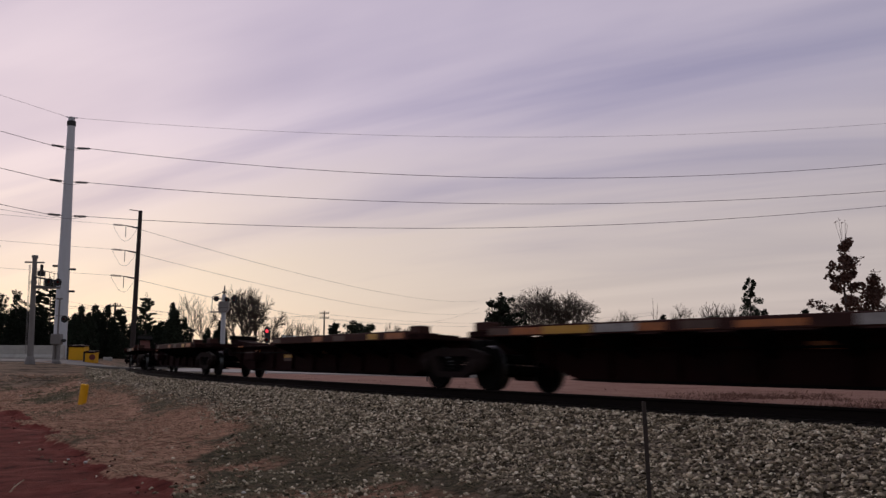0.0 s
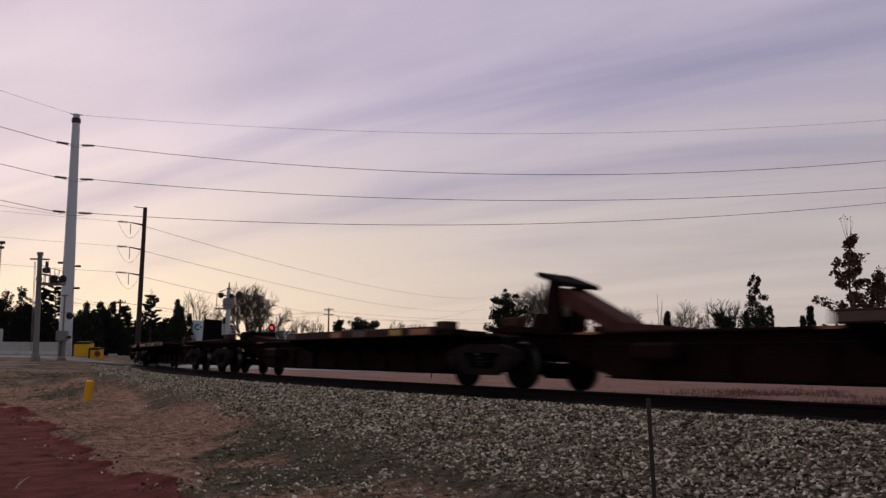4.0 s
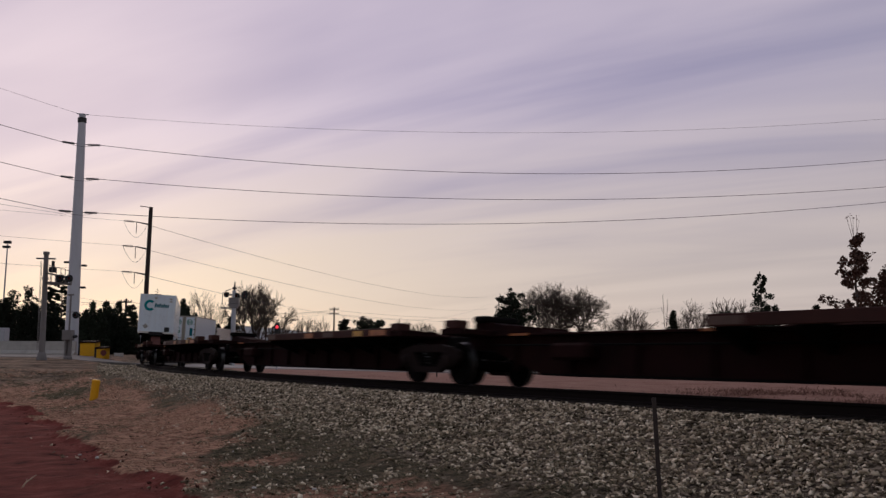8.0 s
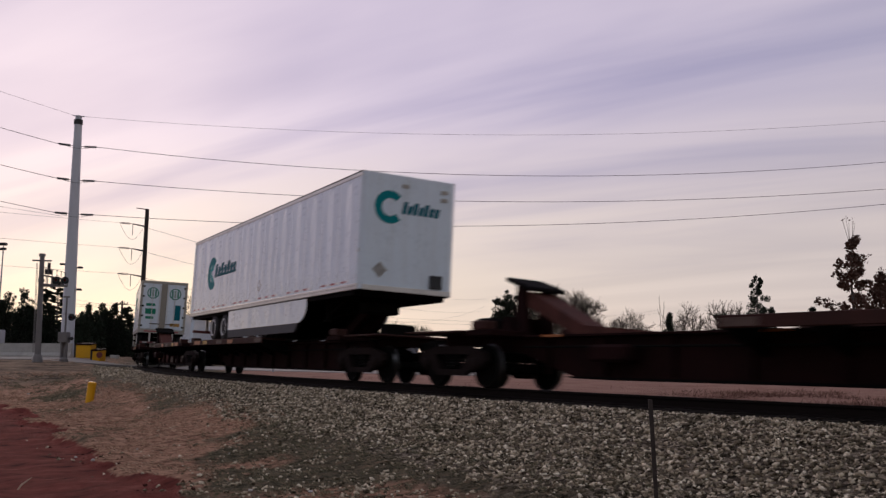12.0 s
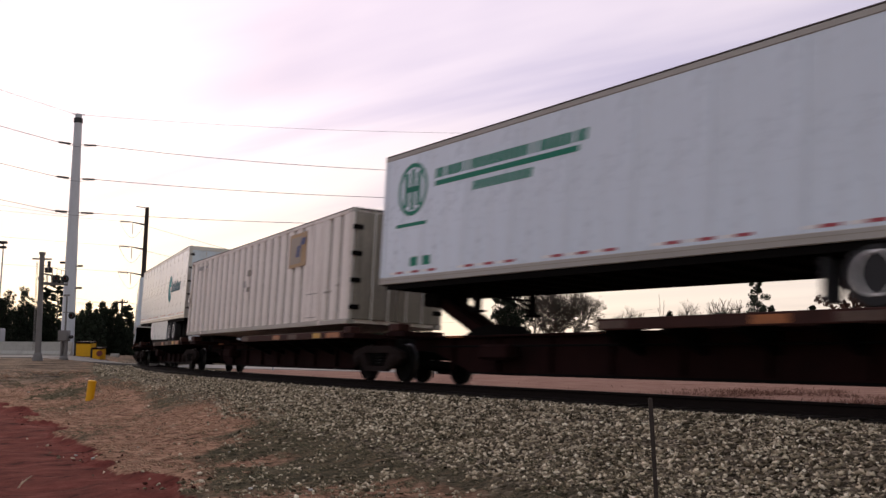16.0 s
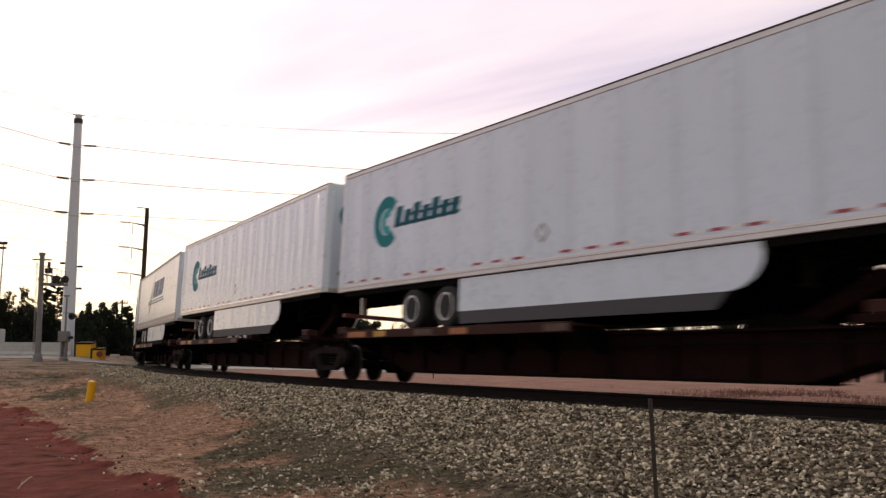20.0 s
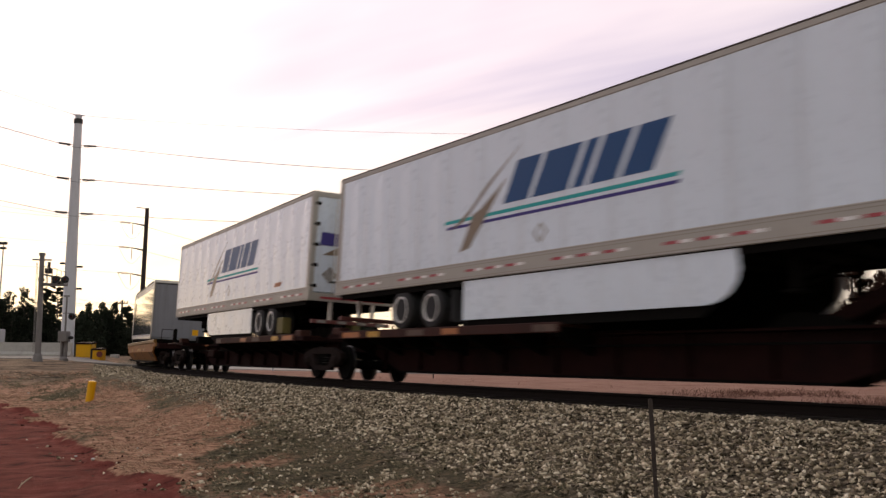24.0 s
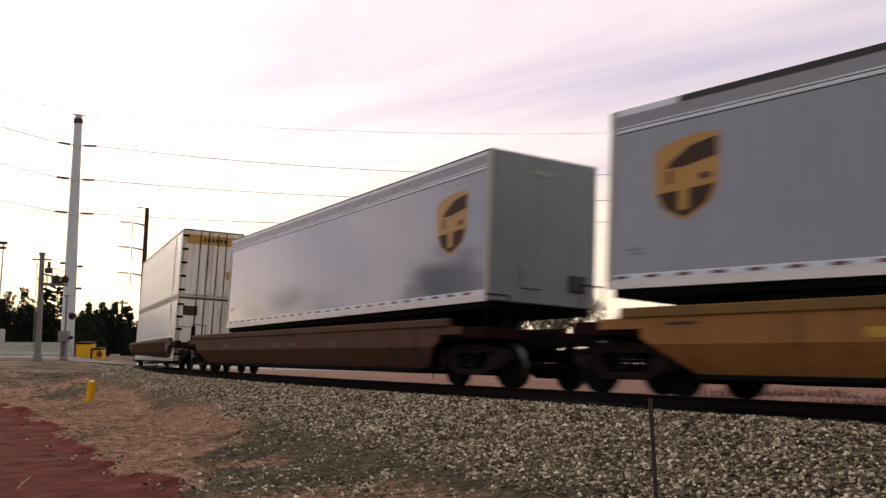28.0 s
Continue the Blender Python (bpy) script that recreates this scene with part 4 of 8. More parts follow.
# ---------------------------------------------------------------- train: articulated spine cars
def make_platform(h, raised, end):
    """One platform. +x is the end with the wheel deck; the hitch stand is at the other end, and so is the coupler of an end platform."""
    car = thing("spine_car", "rust-brown spine car platform" + (", hitch stand raised" if raised else ", hitch stand folded down"), "rail car", "spine car platforms")
    # The sill's colour already holds the shade below the deck.
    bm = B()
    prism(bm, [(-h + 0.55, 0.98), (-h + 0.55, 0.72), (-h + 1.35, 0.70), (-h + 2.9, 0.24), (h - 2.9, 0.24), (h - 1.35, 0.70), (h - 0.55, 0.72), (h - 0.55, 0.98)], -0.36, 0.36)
    part("centre_sill", bm, RUST_SHADED, car)
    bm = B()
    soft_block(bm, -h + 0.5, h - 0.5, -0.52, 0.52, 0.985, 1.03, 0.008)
    part("top_flange", bm, RUST_SHADED, car)
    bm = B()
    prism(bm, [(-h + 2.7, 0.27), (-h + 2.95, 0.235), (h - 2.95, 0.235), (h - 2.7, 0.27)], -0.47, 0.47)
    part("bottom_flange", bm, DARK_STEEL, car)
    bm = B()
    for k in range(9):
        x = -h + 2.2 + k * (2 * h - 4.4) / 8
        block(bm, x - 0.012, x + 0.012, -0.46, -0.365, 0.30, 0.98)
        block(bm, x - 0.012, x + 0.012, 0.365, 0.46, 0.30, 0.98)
    tagged(part("web_stiffener", bm, RUST_SHADED, car), kind="stuff")
    # shared articulation over the bogies
    for e in (-1, 1):
        bm = B()
        soft_block(bm, min(e * (h - 0.6), e * (h - 0.06)), max(e * (h - 0.6), e * (h - 0.06)), -0.27, 0.27, 0.80, 1.02, 0.03)
        part("articulation", bm, DARK_STEEL, car)
        xa, xb = sorted((e * (h - 1.55), e * (h - 0.75)))
        for sg in (-1, 1):
            bm = B()
            soft_block(bm, xa, xb, min(sg * 0.4, sg * 1.28), max(sg * 0.4, sg * 1.28), 0.98, 1.10, 0.015)
            part("end_crossbearer", bm, RUST_SHADED, car)
        for sg in (-1, 1):
            bm = B()
            y0, y1 = sorted((sg * 1.0, sg * 1.29))
            soft_block(bm, xa + 0.15, xb - 0.2, y0, y1, 1.10, 1.27, 0.02)
            part("container_pedestal", bm, EDGE_RUST, car, "rusty container pedestal")
    # wheel deck
    d1, d0 = h - 1.40, h - 9.75
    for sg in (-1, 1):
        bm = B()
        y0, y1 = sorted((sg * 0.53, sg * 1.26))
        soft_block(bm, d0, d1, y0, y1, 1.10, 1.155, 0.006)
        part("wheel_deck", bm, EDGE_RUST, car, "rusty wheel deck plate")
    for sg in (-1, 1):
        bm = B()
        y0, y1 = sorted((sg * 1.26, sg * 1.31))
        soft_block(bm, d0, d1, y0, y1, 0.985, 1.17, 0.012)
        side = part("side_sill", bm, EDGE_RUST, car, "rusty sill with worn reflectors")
        spots = [(0.05, 0.65, SILL_WORN), (3.1, 0.60, AMBER), (4.4, 0.7, SILL_WORN), (6.35, 0.55, YELLOW_TAPE), (7.3, 0.85, AMBER)]
        for off, ln, mt in spots:
            bm = B()
            y0, y1 = sorted((sg * 1.3095, sg * 1.314))
            block(bm, d0 + off, d0 + off + ln, y0, y1, 1.01, 1.135)
            part("reflector", bm, mt, side)
    n = 7
    for k in range(n):
        x = d0 + 0.15 + k * (d1 - d0 - 0.3) / (n - 1)
        for sg in (-1, 1):
            bm = B()
            vs = block(bm, x - 0.04, x + 0.04, min(sg * 0.36, sg * 1.25), max(sg * 0.36, sg * 1.25), 0.93, 1.095)
            for v in vs:
                if abs(v.co.y) < 0.4 and v.co.z < 1.0:
                    v.co.z = 0.62
            part("deck_bracket", bm, DARK_STEEL, car)
    # hitch stand for a trailer's kingpin
    x = -(h - 1.25)
    if raised == 2:
        # raised, no trailer on it
        for sg in (-1, 1):
            bm = B()
            prism(bm, [(x - 0.20, 1.03), (x + 0.20, 1.03), (x + 0.12, 2.05), (x - 0.12, 2.05)], sg * 0.26, sg * 0.36)
            part("stand_post", bm, RUST_SHADED, car)
        bm = B()
        soft_block(bm, x - 0.36, x + 0.42, -0.48, 0.48, 2.06, 2.15, 0.03)
        for v in bm.verts:
            v.co.z -= 0.05 + 0.32 * (v.co.x - x)
        part("hitch_plate", bm, DARK_STEEL, car, "dark hitch plate")
        bm = B()
        prism(bm, [(x + 0.04, 1.66), (x + 0.12, 1.90), (x + 0.26, 1.88), (x + 1.75, 1.20), (x + 3.10, 1.09), (x + 3.10, 1.03), (x + 1.50, 1.03)], -0.30, 0.30)
        part("stand_brace", bm, OXIDE_BRIGHT, car, "red diagonal brace")
        bm = B()
        prism(bm, [(x - 0.55, 1.03), (x - 0.15, 1.03), (x - 0.20, 1.40), (x - 0.42, 1.42)], -0.42, 0.42)
        part("stand_base", bm, RUST_SHADED, car)
    elif raised:
        # raised under a trailer's nose: head on one slanting strut
        bm = B()
        soft_block(bm, x - 0.30, x + 0.26, -0.46, 0.46, 1.72, 2.02, 0.04)
        part("hitch_head", bm, DARK_STEEL, car, "dark hitch head")
        # Strut under a trailer takes the darker oxide red, shade included.
        for sg in (-1, 1):
            bm = B()
            prism(bm, [(x + 0.02, 1.74), (x + 0.24, 1.90), (x + 1.95, 1.14), (x + 1.95, 1.03), (x + 1.62, 1.03)], *sorted((sg * 0.16, sg * 0.30)))
            part("stand_strut", bm, RUST_SHADED, car, "dark slanting strut")
        bm = B()
        prism(bm, [(x + 1.25, 1.03), (x + 1.60, 1.18), (x + 2.20, 1.26), (x + 2.45, 1.24), (x + 2.75, 1.03)], -0.36, 0.36)
        part("strut_base", bm, DARK_STEEL, car)
        bm = B()
        rod(bm, (x + 0.02, -0.40, 1.76), (x + 0.02, 0.40, 1.76), 0.05, seg=8)
        part("pivot_pin", bm, DARK_STEEL, car)
    else:
        bm = B()
        prism(bm, [(x - 0.6, 1.03), (x + 1.7, 1.03), (x + 1.6, 1.14), (x + 0.4, 1.22), (x - 0.3, 1.32), (x - 0.55, 1.30)], -0.36, 0.36)
        part("folded_stand", bm, RUST_SHADED, car, "hitch stand folded flat")
        bm = B()
        soft_block(bm, x - 0.52, x - 0.10, -0.46, 0.46, 1.28, 1.42, 0.04)
        part("hitch_plate", bm, DARK_STEEL, car)
    for sg in (-1, 1):
        bm = B()
        rod(bm, (-h + 1.6, sg * 0.56, 0.80), (h - 2.0, sg * 0.56, 0.78), 0.022, seg=6)
        part("air_pipe", bm, DARK_STEEL, car)
    bm = B()
    soft_block(bm, -h + 3.6, -h + 4.5, -0.78, -0.40, 0.52, 0.82, 0.05)
    part("air_reservoir", bm, RUST_SHADED, car)
    for off in (2.1, 6.9):
        bm = B()
        block(bm, -h + off, -h + off + 0.55, -0.53, -0.522, 0.985, 1.028)
        part("sill_mark", bm, AMBER, car, "faded orange mark")
    if end:
        bm = B()
        block(bm, -h - 1.35, -h + 0.7, -0.30, 0.30, 0.86, 1.06)
        part("draft_sill", bm, RUST_SHADED, car)
        bm = B()
        soft_block(bm, -h - 2.0, -h - 1.3, -0.10, 0.10, 0.78, 0.95, 0.02)
        prism(bm, [(-h - 2.13, -0.17), (-h - 1.85, -0.20), (-h - 1.85, 0.14), (-h - 2.05, 0.19)], 0.70, 0.99, "z")
        part("coupler", bm, DARK_STEEL, car, "dark knuckle coupler")
        bm = B()
        soft_block(bm, -h - 1.5, -h + 0.5, -1.25, 1.25, 1.06, 1.10, 0.01)
        part("end_walkway", bm, EDGE_RUST, car)
        bm = B()
        soft_block(bm, -h - 0.20, -h + 0.35, -0.38, 0.38, 1.10, 1.42, 0.05)
        part("hitch_housing", bm, DARK_STEEL, car, "dark low hitch housing")
    if end == 2:
        # brake gear and handrail at the head of one set of platforms
        bm = B()
        soft_block(bm, -h - 1.30, -h - 0.97, 0.30, 0.95, 1.10, 1.93, 0.03)
        soft_block(bm, -h - 1.52, -h - 1.28, 0.34, 0.90, 1.10, 1.64, 0.03)
        part("brake_housing", bm, DARK_STEEL, car, "tall dark brake housing")
        bm = B()
        for k in range(12):
            a, b = 2 * math.pi * k / 12, 2 * math.pi * (k + 1) / 12
            rod(bm, (-h - 1.14, 0.62 + 0.24 * math.cos(a), 1.90 + 0.24 * math.sin(a)), (-h - 1.14, 0.62 + 0.24 * math.cos(b), 1.90 + 0.24 * math.sin(b)), 0.016, seg=5)
        rod(bm, (-h - 1.14, 0.62, 1.66), (-h - 1.14, 0.62, 2.14), 0.014, seg=5)
        rod(bm, (-h - 1.14, 0.38, 1.90), (-h - 1.14, 0.86, 1.90), 0.014, seg=5)
        part("brake_wheel", bm, MAST_GREY, car, "grey ring-shaped brake wheel")
        bm = B()
        for xx in (-h - 0.90, -h - 0.16):
            rod(bm, (xx, 0.80, 1.10), (xx, 0.80, 1.93), 0.024, seg=6)
        for zz in (1.93, 1.36):
            rod(bm, (-h - 0.92, 0.80, zz), (-h - 0.14, 0.80, zz), 0.018, seg=6)
        part("handrail", bm, ALU, car, "thin pale handrail")
    return car


# way the deck faces (+1 forward) and the stand (0 folded, 1 under a trailer, 2 up and empty), platform by platform
LAYOUT = [[(-1, 0), (1, 0), (1, 0), (1, 2), (1, 0)], [(-1, 0), (1, 0), (1, 0), (1, 0), (1, 2)], [(-1, 1), (1, 2), (1, 1), (1, 0), (1, 1)],
          [(-1, 1), (-1, 1), (-1, 1), (-1, 1), (1, 1)]]


def sill_plates(car):
    for sg in (-1, 1):
        for x0, ln, z0, z1, mt in ((-2.5, 0.6, 0.65, 0.74, YELLOW_TAPE), (-2.5, 0.6, 0.55, 0.645, SILL_WORN), (-5.2, 0.42, 0.83, 0.91, AMBER), (-5.15, 0.34, 0.62, 0.655, GREY_TAPE), (0.25, 0.55, 0.77, 0.88, AMBER)):
            bm = B()
            block(bm, x0, x0 + ln, min(sg * 0.361, sg * 0.366), max(sg * 0.361, sg * 0.366), z0, z1)
            part("sill_plate", bm, mt, car, "worn plate on the centre sill")


def worn_flank(car, h):
    """Large bleached rust patches on the centre sill of one empty platform."""
    for sg in (-1, 1):
        for mt, lab, pts in ((AMBER, "faded amber plate", [(-h + 2.75, 0.42), (-h + 3.45, 0.40), (-h + 3.50, 0.62), (-h + 2.80, 0.64)]),
                             (SILL_WORN, "", [(-h + 2.9, 0.66), (-h + 4.0, 0.70), (-h + 4.3, 0.88), (-h + 3.3, 0.92), (-h + 2.6, 0.86)]),
                             (OXIDE_BRIGHT, "", [(-h + 3.7, 0.36), (-h + 5.9, 0.34), (-h + 6.3, 0.60), (-h + 5.0, 0.74), (-h + 3.9, 0.62)]),
                             (SILL_WORN, "", [(-h + 6.5, 0.34), (-h + 8.9, 0.32), (-h + 9.1, 0.50), (-h + 7.6, 0.58), (-h + 6.6, 0.52)]),
                             (OXIDE_BRIGHT, "", [(-h + 6.9, 0.62), (-h + 8.4, 0.58), (-h + 9.4, 0.70), (-h + 8.8, 0.88), (-h + 7.2, 0.84)]),
                             (SILL_WORN, "", [(-h + 9.6, 0.40), (-h + 11.9, 0.34), (-h + 12.3, 0.56), (-h + 11.2, 0.66), (-h + 9.8, 0.62)]),
                             (GREY_TAPE, "bleached grey patch", [(-h + 12.0, 0.62), (-h + 13.0, 0.58), (-h + 13.4, 0.74), (-h + 12.6, 0.86), (-h + 11.9, 0.80)]),
                             (OXIDE_BRIGHT, "", [(-h + 10.0, 0.70), (-h + 11.3, 0.72), (-h + 11.5, 0.90), (-h + 10.2, 0.88)])):
            bm = B()
            prism(bm, pts, *sorted((sg * 0.3605, sg * 0.3635)))
            part("rust_patch", bm, mt, car, lab or "bleached rust-brown patch")


def sill_patches(car, h, seed):
    """Worn paint and reflector patches along the deck's side sill."""
    rng = random.Random(seed)
    mats = [YELLOW_TAPE, GREY_TAPE, SILL_WORN, AMBER, GREY_TAPE, YELLOW_TAPE, SILL_WORN, AMBER]
    for sg in (-1, 1):
        x, k = h - 9.75 + rng.uniform(0.1, 0.4), rng.randrange(8)
        while x < h - 1.6:
            ln = min(rng.uniform(0.30, 1.15), h - 1.42 - x)
            bm = B()
            y0, y1 = sorted((sg * 1.3145, sg * 1.319))
            block(bm, x, x + ln, y0, y1, 1.0 + rng.uniform(0, 0.02), 1.135 + rng.uniform(-0.02, 0.015))
            part("paint_patch", bm, mats[k % 8], car, "worn patch of paint on the sill")
            x += ln + rng.choice((0.02, 0.05, 0.3, 0.7))
            k += rng.choice((1, 1, 2, 3))


def place_platforms():
    made, marked, patched, worn = {}, [], [], []
    for unit, flags in zip(SPINE_UNITS, LAYOUT):
        for i, (way, up) in enumerate(flags):
            end = 2 if i == 0 and unit is SPINE_UNITS[1] else int(i in (0, 4))
            key = (end, up)
            h = 8.27 if end else 8.66
            if key in made:
                ob = copy_thing(made[key], Matrix.Identity(4))
            else:
                ob = made[key] = make_platform(h, up, end)
            a, b = unit[i], unit[i + 1]
            MOVERS.append((ob, (a + b) / 2, (a - b) / 2, Matrix.Identity(4) if way > 0 else pose(0, 0, 0, 0, 0, 180)))
            if unit is SPINE_UNITS[0] and i < 2:
                marked.append(ob)
            if unit is SPINE_UNITS[2] and i == 1:
                worn.append((ob, h))
            if unit is SPINE_UNITS[0] and i in (0, 3):
                patched.append((ob, h))
    for ob in marked:
        sill_plates(ob)
    for ob, h in worn:
        worn_flank(ob, h)
    for k, (ob, h) in enumerate(patched):
        sill_patches(ob, h, 90 + k)


place_platforms()


# ---------------------------------------------------------------- train: well cars
def tuck(bm, sg):
    """Leans the lower half of a well car's side inward."""
    for v in bm.verts:
        if v.co.z < 0.74:
            v.co.y -= sg * 0.30 * (0.74 - v.co.z) / 0.44


def make_well(tan, ribbed=False):
    car = thing("well_car", ("brown ribbed" if ribbed else "tan and brown smooth-sided" if tan else "dull brown smooth-sided") + " container well car", "rail car", "well cars")
    h = 9.675
    paint = WELL_TAN if tan else WELL_DARK
    for sg in (-1, 1):
        y0, y1 = sorted((sg * 1.38, sg * 1.46))
        bm = B()
        prism(bm, [(-h - 0.25, 0.98), (-h + 0.62, 0.98), (-h + 0.62, 0.84), (-h + 0.80, 0.74), (h - 0.80, 0.74), (h - 0.62, 0.84), (h - 0.62, 0.98), (h + 0.25, 0.98),
                   (h + 0.25, 1.14), (-h - 0.25, 1.14)], y0, y1)
        wall = part("side_wall", bm, paint, car)
        bm = B()
        y2, y3 = sorted((sg * 1.36, sg * 1.50))
        soft_block(bm, -h + 0.2, h - 0.2, y2, y3, 1.14, 1.30, 0.02)
        part("top_chord", bm, WELL_YELLOW if tan else WELL_DARK, wall, "dark yellowish top chord" if tan else "")
        bm = B()
        prism(bm, [(-h + 0.79, 0.745), (-h + 1.5, 0.30), (h - 1.5, 0.30), (h - 0.79, 0.745)], *sorted((sg * 1.40, sg * 1.466)))
        tuck(bm, sg)
        part("lower_panel", bm, paint, wall)
        bm = B()
        soft_block(bm, -h + 1.45, h - 1.45, min(sg * 1.06, sg * 1.22), max(sg * 1.06, sg * 1.22), 0.24, 0.32, 0.015)
        part("bottom_chord", bm, DARK_STEEL, wall)
        if ribbed:
            for k in range(22):
                x = -h + 1.9 + k * (2 * h - 3.8) / 21
                bm = B()
                block(bm, x - 0.05, x + 0.05, min(sg * 1.468, sg * 1.52), max(sg * 1.468, sg * 1.52), 0.75, 1.12)
                block(bm, x - 0.05, x + 0.05, min(sg * 1.468, sg * 1.52), max(sg * 1.468, sg * 1.52), 0.34, 0.745)
                tuck(bm, sg)
                part("rib", bm, WELL_DARK, wall)
        else:
            for x in (-2.6, 1.9, 6.8):
                bm = B()
                block(bm, x - 0.04, x + 0.04, min(sg * 1.468, sg * 1.474), max(sg * 1.468, sg * 1.474), 0.33, 0.74)
                tuck(bm, sg)
                part("seam", bm, WELL_DARK, wall)
            for x, ln in ((-5.5, 0.5), (-0.8, 0.7), (0.6, 0.5), (3.4, 0.4)):
                bm = B()
                block(bm, x, x + ln, min(sg * 1.4605, sg * 1.466), max(sg * 1.4605, sg * 1.466), 0.80, 0.93)
                part("reflector", bm, YELLOW_TAPE if tan else SILL_WORN, wall, "faded yellow reflector" if tan else "worn mark")
            for x0 in (h - 2.9, h - 1.9, -4.2):
                bm = B()
                block(bm, x0, x0 + 0.5, min(sg * 1.468, sg * 1.474), max(sg * 1.468, sg * 1.474), 0.50, 0.72)
                tuck(bm, sg)
                part("data_panel", bm, BROWN, wall, "dark lettering panel")
            for x0, ln, z in ((-h + 1.1, 0.55, 1.02), (h - 2.0, 0.6, 1.03), (0.2, 0.45, 1.0)):
                bm = B()
                block(bm, x0, x0 + ln, min(sg * 1.4605, sg * 1.464), max(sg * 1.4605, sg * 1.464), z, z + 0.045)
                part("marking", bm, BROWN, wall, "line of dark worn lettering")
            bm = B()
            for x0 in np.linspace(-h + 1.8, h - 1.8, 15):
                block(bm, x0 - 0.008, x0 + 0.008, min(sg * 1.4605, sg * 1.463), max(sg * 1.4605, sg * 1.463), 0.76, 1.13)
            tagged(part("weld_seam", bm, WELL_DARK, wall), kind="stuff")
    bm = B()
    soft_block(bm, -h + 1.5, h - 1.5, -1.36, 1.36, 0.24, 0.32, 0.01)
    part("floor", bm, DARK_STEEL, car)
    for e in (-1, 1):
        bm = B()
        xa, xb = sorted((e * (h - 0.55), e * (h + 1.15)))
        block(bm, xa, xb, -0.35, 0.35, 0.80, 1.05)
        part("draft_sill", bm, DARK_STEEL, car)
        bm = B()
        xa, xb = sorted((e * (h - 0.3), e * (h + 0.95)))
        soft_block(bm, xa, xb, -1.36, 1.36, 0.90, 1.12, 0.015)
        part("end_platform", bm, RUST_SHADED, car)
        bm = B()
        xa, xb = sorted((e * (h - 1.3), e * (h - 0.3)))
        soft_block(bm, xa, xb, -1.34, 1.34, 0.88, 1.16, 0.02)
        part("end_bulkhead", bm, RUST_SHADED, car)
        bm = B()
        xa, xb = sorted((e * (h + 1.1), e * (h + 2.0)))
        soft_block(bm, xa, xb, -0.10, 0.10, 0.80, 0.97, 0.02)
        part("coupler", bm, DARK_STEEL, car, "dark knuckle coupler")
        bm = B()
        x = e * (h + 0.85)
        for yy in (-1.25, -0.75):
            rod(bm, (x, yy, 1.1), (x, yy, 1.75), 0.016, seg=6)
        rod(bm, (x, -1.25, 1.75), (x, -0.75, 1.75), 0.016, seg=6)
        for sg in (-1, 1):
            soft_block(bm, x - 0.02, x + 0.02, min(sg * 1.0, sg * 1.3), max(sg * 1.0, sg * 1.3), 0.62, 0.66, 0.005)
            rod(bm, (x, sg * 1.0, 0.62), (x, sg * 1.0, 1.1), 0.014, seg=6)
            rod(bm, (x, sg * 1.3, 0.62), (x, sg * 1.3, 1.1), 0.014, seg=6)
        part("handrail", bm, RUST_SHADED, car)
    bm = B()
    x = h + 0.5
    soft_block(bm, x - 0.02, x + 0.12, -0.70, -0.55, 1.12, 1.82, 0.03)
    part("brake_housing", bm, DARK_STEEL, car)
    return car


def place_wells():
    cars = [make_well(True), None, make_well(False, True)]
    cars[1] = make_well(False)
    for (a, b), ob in zip(WELLS, cars):
        MOVERS.append((ob, (a + b) / 2, (a - b) / 2, Matrix.Identity(4)))


place_wells()


# ---------------------------------------------------------------- train: road trailers
def flat(bm, pts, side, u_to_x, y, th=0.004):
    """A thin shape on the outside of a trailer: pts in (u, z), u running as read from outside."""
    y0, y1 = sorted((side * y, side * (y + th)))
    prism(bm, [(u_to_x(u), z) for u, z in pts], y0, y1)


def ring_pts(cu, cz, r0, r1, a0, a1, n=18, sx=1.0):
    a = [a0 + (a1 - a0) * i / n for i in range(n + 1)]
    return [(cu + r1 * sx * math.cos(t), cz + r1 * math.sin(t)) for t in a] + [(cu + r0 * sx * math.cos(t), cz + r0 * math.sin(t)) for t in a[::-1]]


def ring_mark(name, tr, side, fx, y, cu, cz, r0, r1, a0, a1, material, label=""):
    bm = B()
    n = 18
    for i in range(n):
        t0, t1 = a0 + (a1 - a0) * i / n, a0 + (a1 - a0) * (i + 1) / n
        flat(bm, [(cu + r0 * math.cos(t0), cz + r0 * math.sin(t0)), (cu + r1 * math.cos(t0), cz + r1 * math.sin(t0)),
                  (cu + r1 * math.cos(t1), cz + r1 * math.sin(t1)), (cu + r0 * math.cos(t1), cz + r0 * math.sin(t1))], side, fx, y)
    bmesh.ops.remove_doubles(bm, verts=bm.verts, dist=0.0005)
    return part(name, bm, material, tr, label)


def shape(name, tr, side, fx, y, polys, material, label="", th=0.004):
    """Thin stuck-on pieces on a trailer's side, each a part of its own."""
    for p in polys:
        bm = B()
        flat(bm, p, side, fx, y, th)
        ob = part(name, bm, material, tr, label)
    return ob


def slant(u0, u1, z0, z1, k):
    return [(u0 + z0 * 0, z0), (u1, z0), (u1 + k, z1), (u0 + k, z1)]


